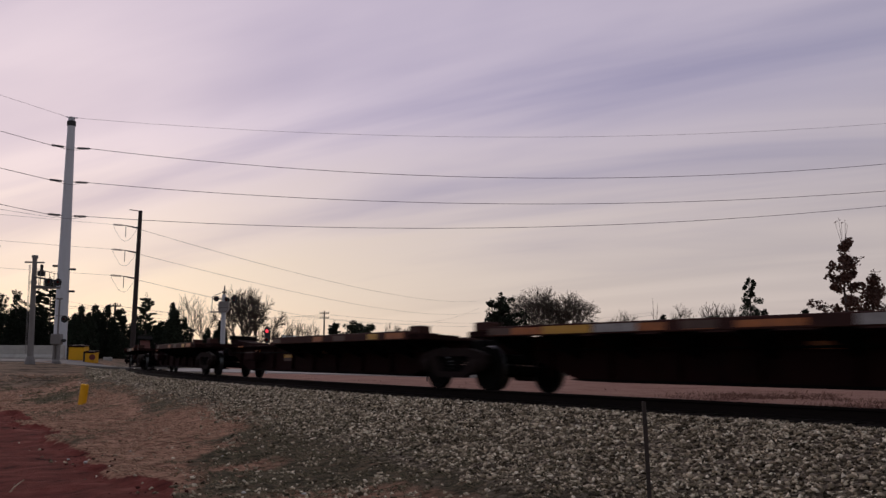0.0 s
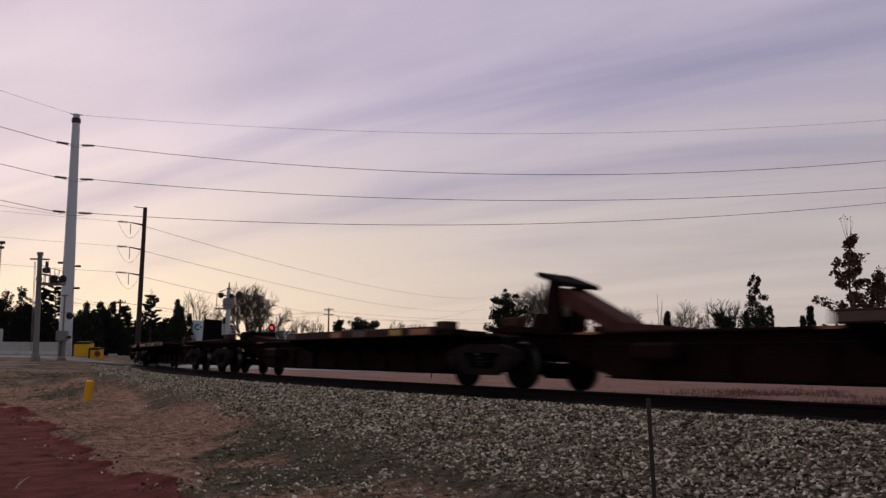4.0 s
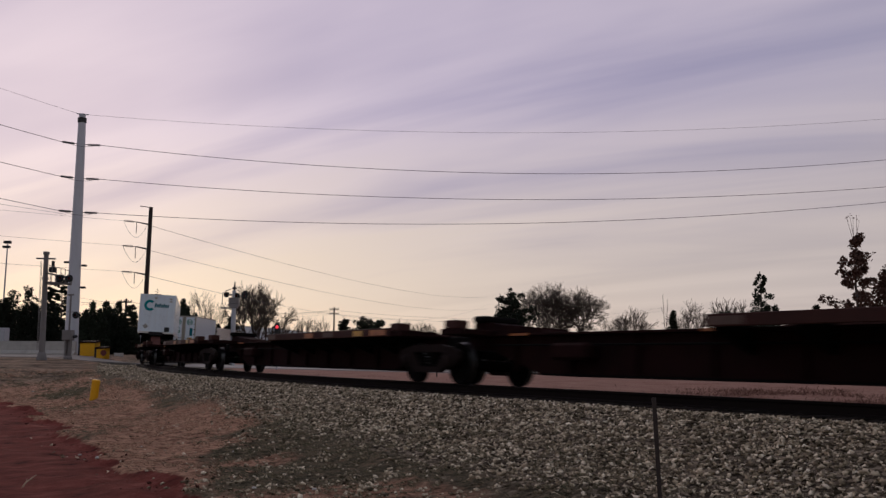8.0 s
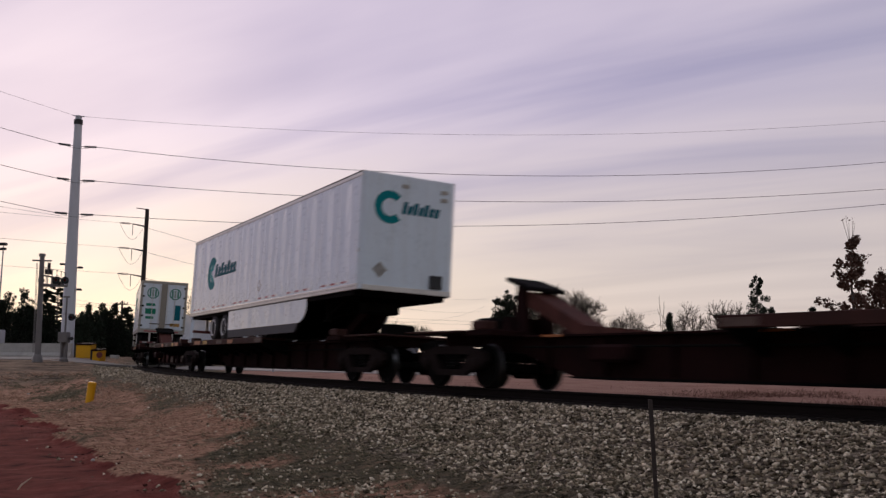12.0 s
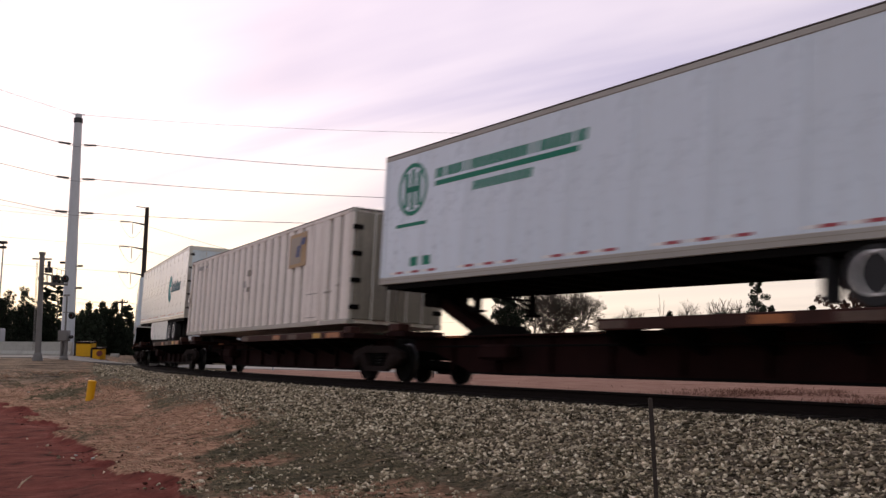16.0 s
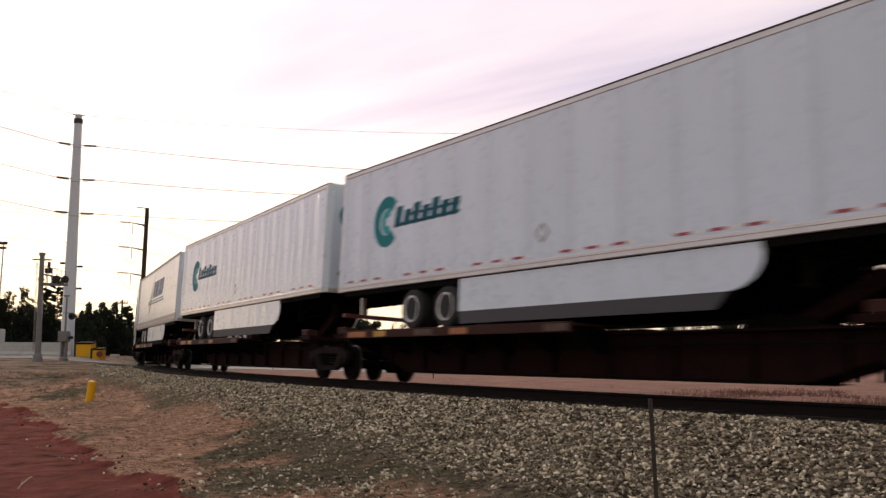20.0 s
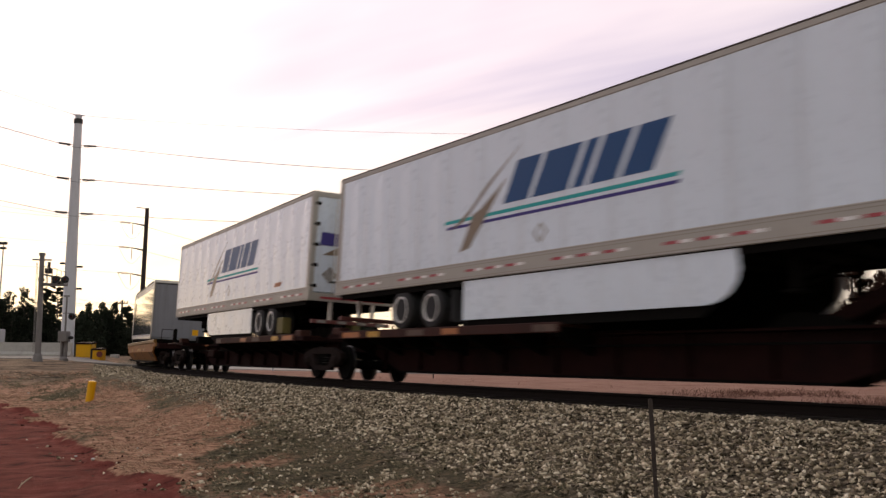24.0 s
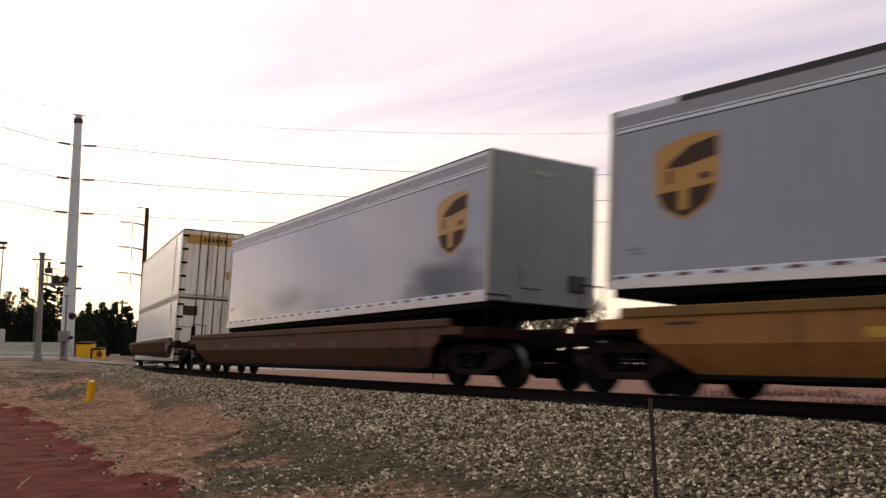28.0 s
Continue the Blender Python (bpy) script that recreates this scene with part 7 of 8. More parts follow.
def steel_pole():
    x, y = -33.78, 85.0
    z0 = z_at(x, y)
    pole = thing("transmission_pole", "tall pale grey tapered steel transmission pole", "utility pole", m=pose(x, y, z0))
    top = 22.75 - z0
    bm = B()
    lathe(bm, [(-0.3, 0.62), (0.0, 0.61), (top * 0.33, 0.53), (top * 0.66, 0.43), (top - 0.75, 0.34), (top - 0.74, 0.34)], 12, "z")
    part("shaft", bm, POLE_GREY, pole)
    bm = B()
    lathe(bm, [(top - 0.86, 0.36), (top - 0.82, 0.40), (top - 0.42, 0.40), (top - 0.38, 0.33)], 12, "z")
    part("cap_collar", bm, BLACK, pole, "dark collar below the cap")
    bm = B()
    lathe(bm, [(top - 0.40, 0.30), (top - 0.04, 0.29), (top, 0.25)], 12, "z")
    part("cap", bm, GALV, pole, "pale grey cap")
    bm = B()
    for k in range(1, 5):
        z = top * k / 5.0
        rod(bm, (0, 0, z), (0, 0, z + 0.06), 0.60 - 0.27 * k / 5.0, seg=12)
    part("shaft_joint", bm, GALV, pole)
    right = Vector((60.0, 90.0, 0)) - Vector((x, y, 0))
    left = Vector((-70.0, 45.0, 0)) - Vector((x, y, 0))
    ends_r = [(25.58, 2.32), (21.86, 3.01), (18.88, 2.39), (17.80, 2.37)]
    rise_l = [(31.2, 0.6), (28.2, 0.9), (23.7, 0.7), (20.5, 0.7)]
    for i, za in enumerate((22.68, 19.85, 16.67, 13.53)):
        zl = za - z0
        for way, (zb, sag), far in ((right, ends_r[i], (60.0, 90.0)), (left, rise_l[i], (-70.0, 45.0))):
            u = way.normalized()
            a = Vector((0, 0, zl)) + u * 0.35
            if i:
                b = a + u * 1.55 + Vector((0, 0, -0.05))
                strain_insulator(pole, a, b)
            else:
                b = a
                bm = B()
                rod(bm, (0, 0, zl), a + u * 0.2, 0.05, seg=6)
                part("shield_bracket", bm, GALV, pole)
            wire(pole, b, Vector((far[0] - x, far[1] - y, zb - z0)), sag, 0.030 if i else 0.014, "conductor" if i else "shield_wire")
        if i:
            bm = B()
            a, b = Vector((0, 0, zl)) + right.normalized() * 1.8, Vector((0, 0, zl)) + left.normalized() * 1.8
            n = 14
            prev = None
            for k in range(n + 1):
                p = a.lerp(b, k / n) + Vector((0.25, -0.45, 0)) * math.sin(math.pi * k / n) + Vector((0, 0, -0.42 * math.sin(math.pi * k / n)))
                if prev is not None:
                    rod(bm, prev, p, 0.016, seg=5)
                prev = p
            part("jumper", bm, WIRE, pole)
    wire(pole, Vector((-0.9, -0.3, 13.3 - z0)), Vector((-36.2, -40.0, 17.2 - z0)), 0.6, 0.016)
    # lamps half way up
    bm = B()
    for dx, z in ((-0.75, 8.2), (0.85, 7.9), (0.85, 5.9)):
        rod(bm, (0, 0, z), (dx, -0.1, z + 0.1), 0.035, seg=6)
        soft_block(bm, dx - 0.22, dx + 0.22, -0.2, 0.1, z + 0.02, z + 0.2, 0.03)
    part("bracket_lamp", bm, BLACK, pole, "small dark bracket lamps")


def wood_pole():
    x, y = -29.6, 92.0
    z0 = z_at(x, y)
    pole = thing("wooden_pole", "dark creosoted wooden pole with three insulated arms", "utility pole", m=pose(x, y, z0))
    top = 15.15 - z0
    bm = B()
    rod(bm, (0.05, 0, -0.3), (0.30, 0, top), 0.27, 0.19, seg=12)
    part("shaft", bm, WOOD_DARK, pole)
    bm = B()
    rod(bm, (0.3, 0, top - 0.05), (-0.75, -0.1, top + 0.08), 0.045, seg=6)
    part("top_bracket", bm, WOOD_DARK, pole)
    far = Vector((15 - x, 330 - y, 0))
    for za, zb, sag in ((13.45, 21.4, 2.5), (11.0, 17.3, 2.6), (8.45, 19.0, 5.0)):
        z = za - z0
        arm_end = Vector((-1.0, -0.2, z + 0.18))
        bm = B()
        rod(bm, (0.2, 0, z - 0.05), arm_end, 0.09, 0.05, seg=8)
        part("arm", bm, INSUL, pole, "dark standoff arm")
        bm = B()
        rod(bm, arm_end, arm_end + Vector((0, 0, -1.15)), 0.035, seg=6)
        part("drop_insulator", bm, INSUL, pole)
        strain_insulator(pole, arm_end, arm_end + Vector((-1.25, -0.35, 0.06)))
        bm = B()
        prev = None
        for k in range(15):
            t = k / 14
            p = arm_end + Vector((-1.25 + 2.5 * t, 0.0, -1.55 * math.sin(math.pi * t)))
            if prev is not None:
                rod(bm, prev, p, 0.014, seg=5)
            prev = p
        part("jumper", bm, WIRE, pole)
        wire(pole, arm_end + Vector((-1.25, -0.35, 0.06)), Vector((-100.0 - x, 60.0 - y, z + 5.5)), 0.9, 0.014)
        wire(pole, (0.25, 0.1, z - 0.15), (far.x, far.y, zb - z0), sag, 0.022)


def cross_pole(px, depth, top_z, arm=1.2, lean=0.0):
    x, y = by_angle(px, depth)
    z0 = z_at(x, y)
    pole = thing("crossarm_pole", "far dark wooden pole with a crossarm", "utility pole", "crossarm poles", pose(x, y, z0))
    bm = B()
    rod(bm, (0, 0, -0.3), (lean, 0, top_z - z0), 0.20, 0.14, seg=8)
    part("shaft", bm, WOOD_DARK, pole)
    for k in range(2 if depth > 150 else 1):
        bm = B()
        soft_block(bm, -arm, arm, -0.08, 0.08, top_z - z0 - 0.55 - k * 1.0, top_z - z0 - 0.38 - k * 1.0, 0.02)
        part("crossarm", bm, WOOD_DARK, pole)
        for dx in (-arm * 0.9, -arm * 0.4, arm * 0.4, arm * 0.9):
            bm = B()
            rod(bm, (dx, 0, top_z - z0 - 0.38 - k), (dx, 0, top_z - z0 - 0.15 - k), 0.06, seg=6)
            part("pin_insulator", bm, INSUL, pole)
    return pole


steel_pole()
wood_pole()
cross_pole(217, 130.0, 8.3, 0.75)
cross_pole(586, 200.0, 10.9, 1.0)
p_far = cross_pole(352, 140.0, 5.2, 0.5)


def far_wires():
    x, y = by_angle(217, 130.0)
    w = thing("far_wires", "thin far wires between wooden poles", "wire")
    for dz, dx in ((0.0, -0.65), (-0.2, 0.65)):
        wire(w, (x + dx, y, 8.0 + dz), (x - 60, y - 8, 8.6 + dz), 1.2, 0.018)
        wire(w, (x + dx, y, 8.0 + dz), (x + 24.0, 170, 8.6 + dz), 1.0, 0.018)
    x, y = by_angle(586, 200.0)
    for z in (10.2, 9.4):
        wire(w, (x, y, z), (60, 260, z + 4), 2.5, 0.022)
        wire(w, (x, y, z), (-75, 190, z + 2), 2.0, 0.022)


far_wires()


def flasher(parent, x, y, z, r=0.24, lit=False, tilt=0.0, label="black round crossing light"):
    """A crossing light head facing -y: backing disc, hood and lens."""
    bm = B()
    lathe(bm, [(y + 0.02, r * 0.95), (y - 0.01, r)], 18)
    for v in bm.verts:
        v.co += Vector((x, 0, z))
    disc = part("target_disc", bm, BLACK, parent, label)
    bm = B()
    lathe(bm, [(y - 0.012, 0.12), (y - 0.26, 0.13), (y - 0.26, 0.115), (y - 0.03, 0.105)], 16)
    for v in bm.verts:
        v.co += Vector((x, 0, z))
    part("hood", bm, BLACK, disc)
    bm = B()
    lathe(bm, [(y - 0.013, 0.10), (y - 0.03, 0.09), (y - 0.045, 0.04)], 16)
    for v in bm.verts:
        v.co += Vector((x, 0, z))
    part("lens", bm, RED_LAMP if lit else mat("dark_red_lens", (0.12, 0.01, 0.012), 0.2), disc, "lit red lens" if lit else "unlit red lens")
    return disc


def cantilever(x, y, top, arm, arm_z, facing, label, lean=0.05):
    z0 = z_at(x, y)
    c = thing("crossing_cantilever", label, "crossing signal", "crossing cantilevers", pose(x, y, z0, 0, 0, facing))
    h = top - z0
    bm = B()
    rod(bm, (0, 0, -0.1), (lean, 0, h), 0.20, 0.145, seg=14)
    for zc in (h * 0.76, h - 0.02):
        rod(bm, (lean * zc / h, 0, zc - 0.12), (lean * zc / h, 0, zc + 0.06), 0.21, 0.20, seg=14)
    part("mast", bm, MAST_GREY, c, "weathered grey mast")
    bm = B()
    lathe(bm, [(-0.05, 0.34), (0.05, 0.33), (0.35, 0.27), (0.50, 0.21)], 14, "z")
    part("mast_foot", bm, MAST_GREY, c)
    bm = B()
    soft_block(bm, lean - 0.6, lean + 0.6, -0.06, 0.06, h - 0.46, h - 0.36, 0.02)
    part("top_crossbar", bm, MAST_GREY, c)
    z = arm_z - z0
    bm = B()
    for yy in (-0.22, 0.22):
        rod(bm, (0, yy, z + 0.25), (arm, yy, z - 0.05), 0.05, seg=8)
        rod(bm, (0, yy, z - 0.35), (arm, yy, z - 0.45), 0.045, seg=8)
    n = 5
    for k in range(n + 1):
        xx = arm * k / n
        za, zb = z + 0.25 - 0.30 * k / n, z - 0.35 - 0.10 * k / n
        rod(bm, (xx, -0.22, za), (xx, -0.22, zb), 0.025, seg=6)
        rod(bm, (xx, 0.22, za), (xx, 0.22, zb), 0.025, seg=6)
    soft_block(bm, 0, arm, -0.3, 0.3, z - 0.50, z - 0.44, 0.01)
    part("arm_truss", bm, MAST_GREY, c)
    bm = B()
    for k in range(6):
        xx = 0.15 + (arm - 0.2) * k / 5
        rod(bm, (xx, -0.32, z - 0.45), (xx, -0.32, z + 0.75 - 0.35 * k / 5), 0.02, seg=6)
    rod(bm, (0.15, -0.32, z + 0.75), (arm - 0.05, -0.32, z + 0.40), 0.02, seg=6)
    rod(bm, (0.15, -0.32, z + 0.2), (arm - 0.05, -0.32, z - 0.02), 0.018, seg=6)
    part("guard_rail", bm, MAST_GREY, c)
    bm = B()
    for yy in (-0.30, -0.62):
        rod(bm, (-0.26, yy + 0.35, 0.6), (lean - 0.26, yy + 0.35, h - 0.6), 0.016, seg=6)
    k = 0.8
    while k < h - 0.7:
        rod(bm, (lean * k / h - 0.26, -0.27, k), (lean * k / h - 0.26, 0.05, k), 0.012, seg=5)
        k += 0.32
    part("ladder", bm, MAST_GREY, c)
    for xx in (0.95, arm - 0.05):
        flasher(c, xx, -0.42, z - 0.1)
        bm = B()
        soft_block(bm, xx - 0.1, xx + 0.1, -0.35, 0.25, z - 0.25, z + 0.05, 0.02)
        part("light_bracket", bm, BLACK, c)
    bm = B()
    soft_block(bm, 0.18, 0.62, -0.25, 0.2, z + 0.3, z + 0.62, 0.04)
    rod(bm, (0.4, 0, z + 0.6), (0.4, 0, z + 1.05), 0.10, seg=10)
    part("bell_box", bm, BLACK, c, "dark junction box and bell")
    return c


cantilever(-26.10, 61.0, 7.22, 1.55, 5.62, 12, "grey crossing cantilever with dark lights over the road", -0.05)


def far_mast():
    x, y = -19.45, 86.0
    z0 = z_at(x, y)
    c = thing("crossing_mast", "far grey crossing mast with paired dark lights at its head", "crossing signal", m=pose(x, y, z0))
    bm = B()
    rod(bm, (0, 0, -0.1), (0.03, 0, 6.5 - z0), 0.24, 0.19, seg=14)
    part("mast", bm, GALV, c, "pale grey mast")
    bm = B()
    rod(bm, (0.03, 0, 6.4 - z0), (0.05, 0, 7.3 - z0), 0.10, 0.05, seg=8)
    rod(bm, (0.03, 0, 6.65 - z0), (0.03, 0, 6.78 - z0), 0.26, 0.20, seg=12)
    part("finial", bm, BLACK, c, "dark spike and collar")
    bm = B()
    soft_block(bm, -0.42, 0.50, -0.25, 0.25, 5.25 - z0, 5.85 - z0, 0.06)
    prism(bm, [(-0.50, 5.25 - z0), (0.55, 5.25 - z0), (0.30, 4.85 - z0), (-0.28, 4.85 - z0)], -0.3, 0.3)
    part("junction_box", bm, MAST_GREY, c, "weathered grey junction box")
    bm = B()
    rod(bm, (-0.85, 0, 6.12 - z0), (0.95, 0, 6.02 - z0), 0.06, seg=8)
    rod(bm, (-0.85, 0, 6.42 - z0), (-0.30, 0, 6.62 - z0), 0.04, seg=6)
    rod(bm, (0.20, 0, 6.60 - z0), (0.85, 0, 6.25 - z0), 0.04, seg=6)
    part("light_arm", bm, MAST_GREY, c)
    for dx, dy, dz in ((-0.66, -0.1, 6.10), (0.28, -0.15, 6.00), (0.98, -0.1, 5.98), (0.92, 0.3, 6.25)):
        flasher(c, dx, dy, dz - z0, 0.26)
    bm = B()
    rod(bm, (-0.45, 0.1, 6.32 - z0), (-1.05, 0.1, 6.32 - z0), 0.035, seg=6)
    rod(bm, (-1.05, 0.1, 6.32 - z0), (-1.10, 0.1, 4.95 - z0), 0.035, seg=6)
    soft_block(bm, -1.15, -0.2, -0.3, 0.3, 4.84 - z0, 4.95 - z0, 0.02)
    part("service_step", bm, MAST_GREY, c, "small service platform with a loop rail")


far_mast()


def gate_mast():
    x, y = -26.42, 66.0
    z0 = z_at(x, y)
    g = thing("crossing_gate", "grey crossing gate mast with control box and light", "crossing signal", m=pose(x, y, z0))
    bm = B()
    rod(bm, (0, 0, 0), (0.02, 0, 4.5), 0.065, 0.06, seg=10)
    part("mast", bm, MAST_GREY, g)
    bm = B()
    soft_block(bm, -0.36, 0.30, -0.35, 0.3, 1.28, 2.02, 0.05)
    part("gate_mechanism", bm, MAST_GREY, g, "grey gate mechanism box")
    bm = B()
    soft_block(bm, -0.24, -0.10, -0.15, 0.15, -0.1, 1.28, 0.03)
    soft_block(bm, 0.06, 0.20, -0.15, 0.15, -0.1, 1.28, 0.03)
    part("pedestal", bm, MAST_GREY, g)
    bm = B()
    lathe(bm, [(-0.1, 0.30), (0.12, 0.30), (0.25, 0.20)], 12, "z")
    part("foot", bm, MAST_GREY, g)
    bm = B()
    rod(bm, (-0.2, 0, 3.28), (0.5, 0, 3.28), 0.03, seg=6)
    soft_block(bm, -0.22, 0.22, -0.06, 0.06, 4.42, 4.54, 0.02)
    part("light_arm", bm, MAST_GREY, g)
    flasher(g, 0.46, -0.1, 3.05, 0.25)
    bm = B()
    soft_block(bm, 0.28, 0.62, -0.12, 0.10, 1.45, 1.68, 0.08)
    part("counterweight", bm, BLACK, g, "black counterweight")


gate_mast()


def railway_signal():
    x, y = -11.65, 65.0
    z0 = z_at(x, y)
    g = thing("light_signal", "black two-lamp signal showing red beside the track", "signal", m=pose(x, y, z0))
    bm = B()
    rod(bm, (0, 0.1, -0.1), (0, 0.1, 2.0 - z0), 0.06, seg=8)
    part("mast", bm, GALV, g)
    bm = B()
    soft_block(bm, -0.20, 0.20, -0.05, 0.16, 1.70 - z0, 2.85 - z0, 0.12)
    head = part("signal_head", bm, BLACK, g, "black signal head")
    for z, lit in ((2.55, True), (1.98, False)):
        bm = B()
        lathe(bm, [(-0.055, 0.11), (-0.07, 0.10), (-0.08, 0.04)], 16)
        for v in bm.verts:
            v.co += Vector((0, 0, z - z0))
        part("lens", bm, RED_LAMP if lit else mat("dark_red_lens", (0.12, 0.01, 0.012), 0.2), head, "lit red lens" if lit else "unlit lens")
        bm = B()
        lathe(bm, [(-0.052, 0.125), (-0.24, 0.13), (-0.24, 0.12), (-0.06, 0.118)], 16)
        for v in bm.verts:
            v.co += Vector((0, 0, z - z0))
            if v.co.z < z - z0 - 0.04 and v.co.y < -0.1:
                v.co.y = -0.08
        part("hood", bm, BLACK, head)


railway_signal()


def limb(bm, a, b, r0, r1, seg):
    q = (b - a).to_track_quat("Z", "Y")
    rings = []
    for p, r in ((a, r0), (b, r1)):
        rings.append([bm.verts.new(p + q @ Vector((math.cos(6.2832 * i / seg) * r, math.sin(6.2832 * i / seg) * r, 0))) for i in range(seg)])
    for i in range(seg):
        j = (i + 1) % seg
        bm.faces.new((rings[0][i], rings[0][j], rings[1][j], rings[1][i]))


def limb_chain(bm, pts, r0, r1, seg):
    n = len(pts) - 1
    for i in range(n):
        limb(bm, pts[i], pts[i + 1], r0 + (r1 - r0) * i / n, r0 + (r1 - r0) * (i + 1) / n, seg)


def small_things():
    x, y = -11.50, 31.0
    z0 = z_at(x, y)
    p = thing("marker_post", "short leaning bright yellow marker post in the grass", "post", m=pose(x, y, z0, 0, 6, 0))
    bm = B()
    lathe(bm, [(-0.15, 0.132), (0.545, 0.132), (0.575, 0.125)], 20, "z")
    part("tube", bm, YELLOW, p)
    bm = B()
    lathe(bm, [(0.57, 0.138), (0.615, 0.138), (0.65, 0.11), (0.66, 0.04)], 20, "z")
    part("cap", bm, YELLOW, p, "yellow domed cap")
    x, y = 1.60, 7.2
    z0 = z_at(x, y)
    p = thing("steel_post", "thin rusty steel fence post leaning in the gravel", "post", m=pose(x + 0.03, y, z0))
    bm = B()
    ht = 0.30 - z0
    prism(bm, [(0.016, -0.003), (0.016, 0.004), (0.004, 0.006), (0.004, 0.028), (-0.004, 0.028), (-0.004, 0.006), (-0.016, 0.004), (-0.016, -0.003)], -0.2, ht, "z")
    for v in bm.verts:
        v.co.x -= 0.055 * (v.co.z / ht)
    part("t_bar", bm, POST_STEEL, p)
    bm = B()
    for k in range(12):
        z = 0.15 + k * 0.09
        block(bm, -0.006 - 0.055 * z / ht, 0.006 - 0.055 * z / ht, -0.007, -0.002, z, z + 0.02)
    part("stud_row", bm, POST_STEEL, p)
    x, y = -0.43, 45.0
    p = thing("delineator", "small thin dark post beside the far road", "post", m=pose(x, y, -0.36))
    bm = B()
    soft_block(bm, -0.03, 0.03, -0.01, 0.01, -0.1, 0.62, 0.004)
    part("stake", bm, POST_STEEL, p)
    # concrete barriers and the skips by the road
    for k in range(9):
        x, y = -33.2 - k * 3.72, 80.0 + k * 0.25
        z0 = z_at(x, y)
        b = thing("concrete_barrier", "long pale concrete roadside barrier section", "barrier", "roadside barriers", pose(x, y, z0))
        bm = B()
        prism(bm, [(-0.32, -0.1), (-0.32, 0.1), (-0.14, 0.36), (-0.09, 1.12), (0.09, 1.12), (0.14, 0.36), (0.32, 0.1), (0.32, -0.1)], -1.84, 1.84, "x")
        part("section", bm, CONCRETE, b)
    for x, w, h, lab in ((-29.42, 1.25, 1.22, "yellow skip with a rusty lid beside the road"), (-28.33, 0.72, 0.98, "smaller yellow bin with a dark red round port")):
        y = 78.0
        z0 = z_at(x, y)
        b = thing("waste_skip", lab, "skip", "yellow bins", pose(x, y, z0))
        bm = B()
        soft_block(bm, -w / 2, w / 2, -0.6, 0.6, 0.05, h, 0.05)
        part("body", bm, YELLOW, b)
        bm = B()
        soft_block(bm, -w / 2 - 0.06, w / 2 + 0.06, -0.68, 0.65, h, h + 0.12, 0.03)
        for v in bm.verts:
            if v.co.y < 0:
                v.co.z -= 0.10
        part("lid", bm, RUST_SHADED, b, "rusty sloping lid")
        bm = B()
        soft_block(bm, -w / 2 - 0.12, -w / 2 + 0.02, -0.62, 0.6, 0.0, h - 0.02, 0.02)
        part("end_plate", bm, BLACK, b)
        if w < 1:
            bm = B()
            rod(bm, (0.27, -0.60, 0.55), (0.27, -0.68, 0.55), 0.24, seg=16)
            part("port", bm, mat("dark_red_paint", (0.14, 0.018, 0.014), 0.6, vary=0.2, scale=6), b, "dark red round port")
    x, y = by_angle(-6, 84.0)
    b = thing("utility_cabinet", "pale metal utility cabinet behind the barrier", "cabinet", m=pose(x, y, z_at(x, y)))
    bm = B()
    soft_block(bm, -0.75, 0.75, -0.5, 0.5, 0, 2.3, 0.04)
    part("housing", bm, GALV, b)
    bm = B()
    soft_block(bm, -0.66, 0.66, -0.53, -0.5, 0.15, 2.15, 0.02)
    part("door", bm, GALV, b)
    x, y = by_angle(-2, 120.0)
    z0 = z_at(x, y)
    b = thing("floodlight_pole", "far thin floodlight pole with paired lamps", "lamp post", m=pose(x, y, z0))
    bm = B()
    rod(bm, (0, 0, 0), (0.2, 0, 14.9 - z0), 0.14, 0.08, seg=8)
    part("shaft", bm, GALV, b)
    bm = B()
    soft_block(bm, -0.25, 0.65, -0.3, 0.2, 14.75 - z0, 15.1 - z0, 0.05)
    soft_block(bm, -0.35, 0.55, -0.3, 0.2, 14.15 - z0, 14.45 - z0, 0.05)
    part("lamp_head", bm, BLACK, b, "dark floodlight heads")
    x, y = by_angle(208, 95.0)
    b = thing("concrete_block", "small pale concrete block by the trees", "block", m=pose(x, y, z_at(x, y)))
    bm = B()
    soft_block(bm, -0.38, 0.38, -0.3, 0.3, -0.05, 0.34, 0.04)
    part("body", bm, CONCRETE, b)
    # pale stones and a dead stalk in the near ground
    for px, py, r in ((582, 763, 0.055), (178, 812, 0.07), (255, 793, 0.05), (453, 863, 0.045), (557, 864, 0.05), (430, 829, 0.05), (148, 806, 0.05), (60, 697, 0.08), (415, 788, 0.045)):
        depth = 1.5 * 1663.3 / (py - 632)
        for _ in range(6):
            x, y = by_angle(px, depth)
            depth = (0.602 - z_at(x, y)) * 1663.3 / (py - 632)
        x, y = by_angle(px, depth)
        b = thing("pale_stone", "small pale stone lying on the ground", "stone", "pale stones", pose(x, y, z_at(x, y), 0, 0, px % 90))
        bm = B()
        bmesh.ops.create_icosphere(bm, subdivisions=2, radius=r * 0.55)
        rng = random.Random(px)
        for v in bm.verts:
            v.co = Vector((v.co.x * 1.2, v.co.y * 0.8, v.co.z * 0.6 + r * 0.3)) * rng.uniform(0.86, 1.1)
        part("lump", bm, mat("pale_stone", (0.55, 0.52, 0.48), 0.85, vary=0.15, scale=20, bump=0.2), b)
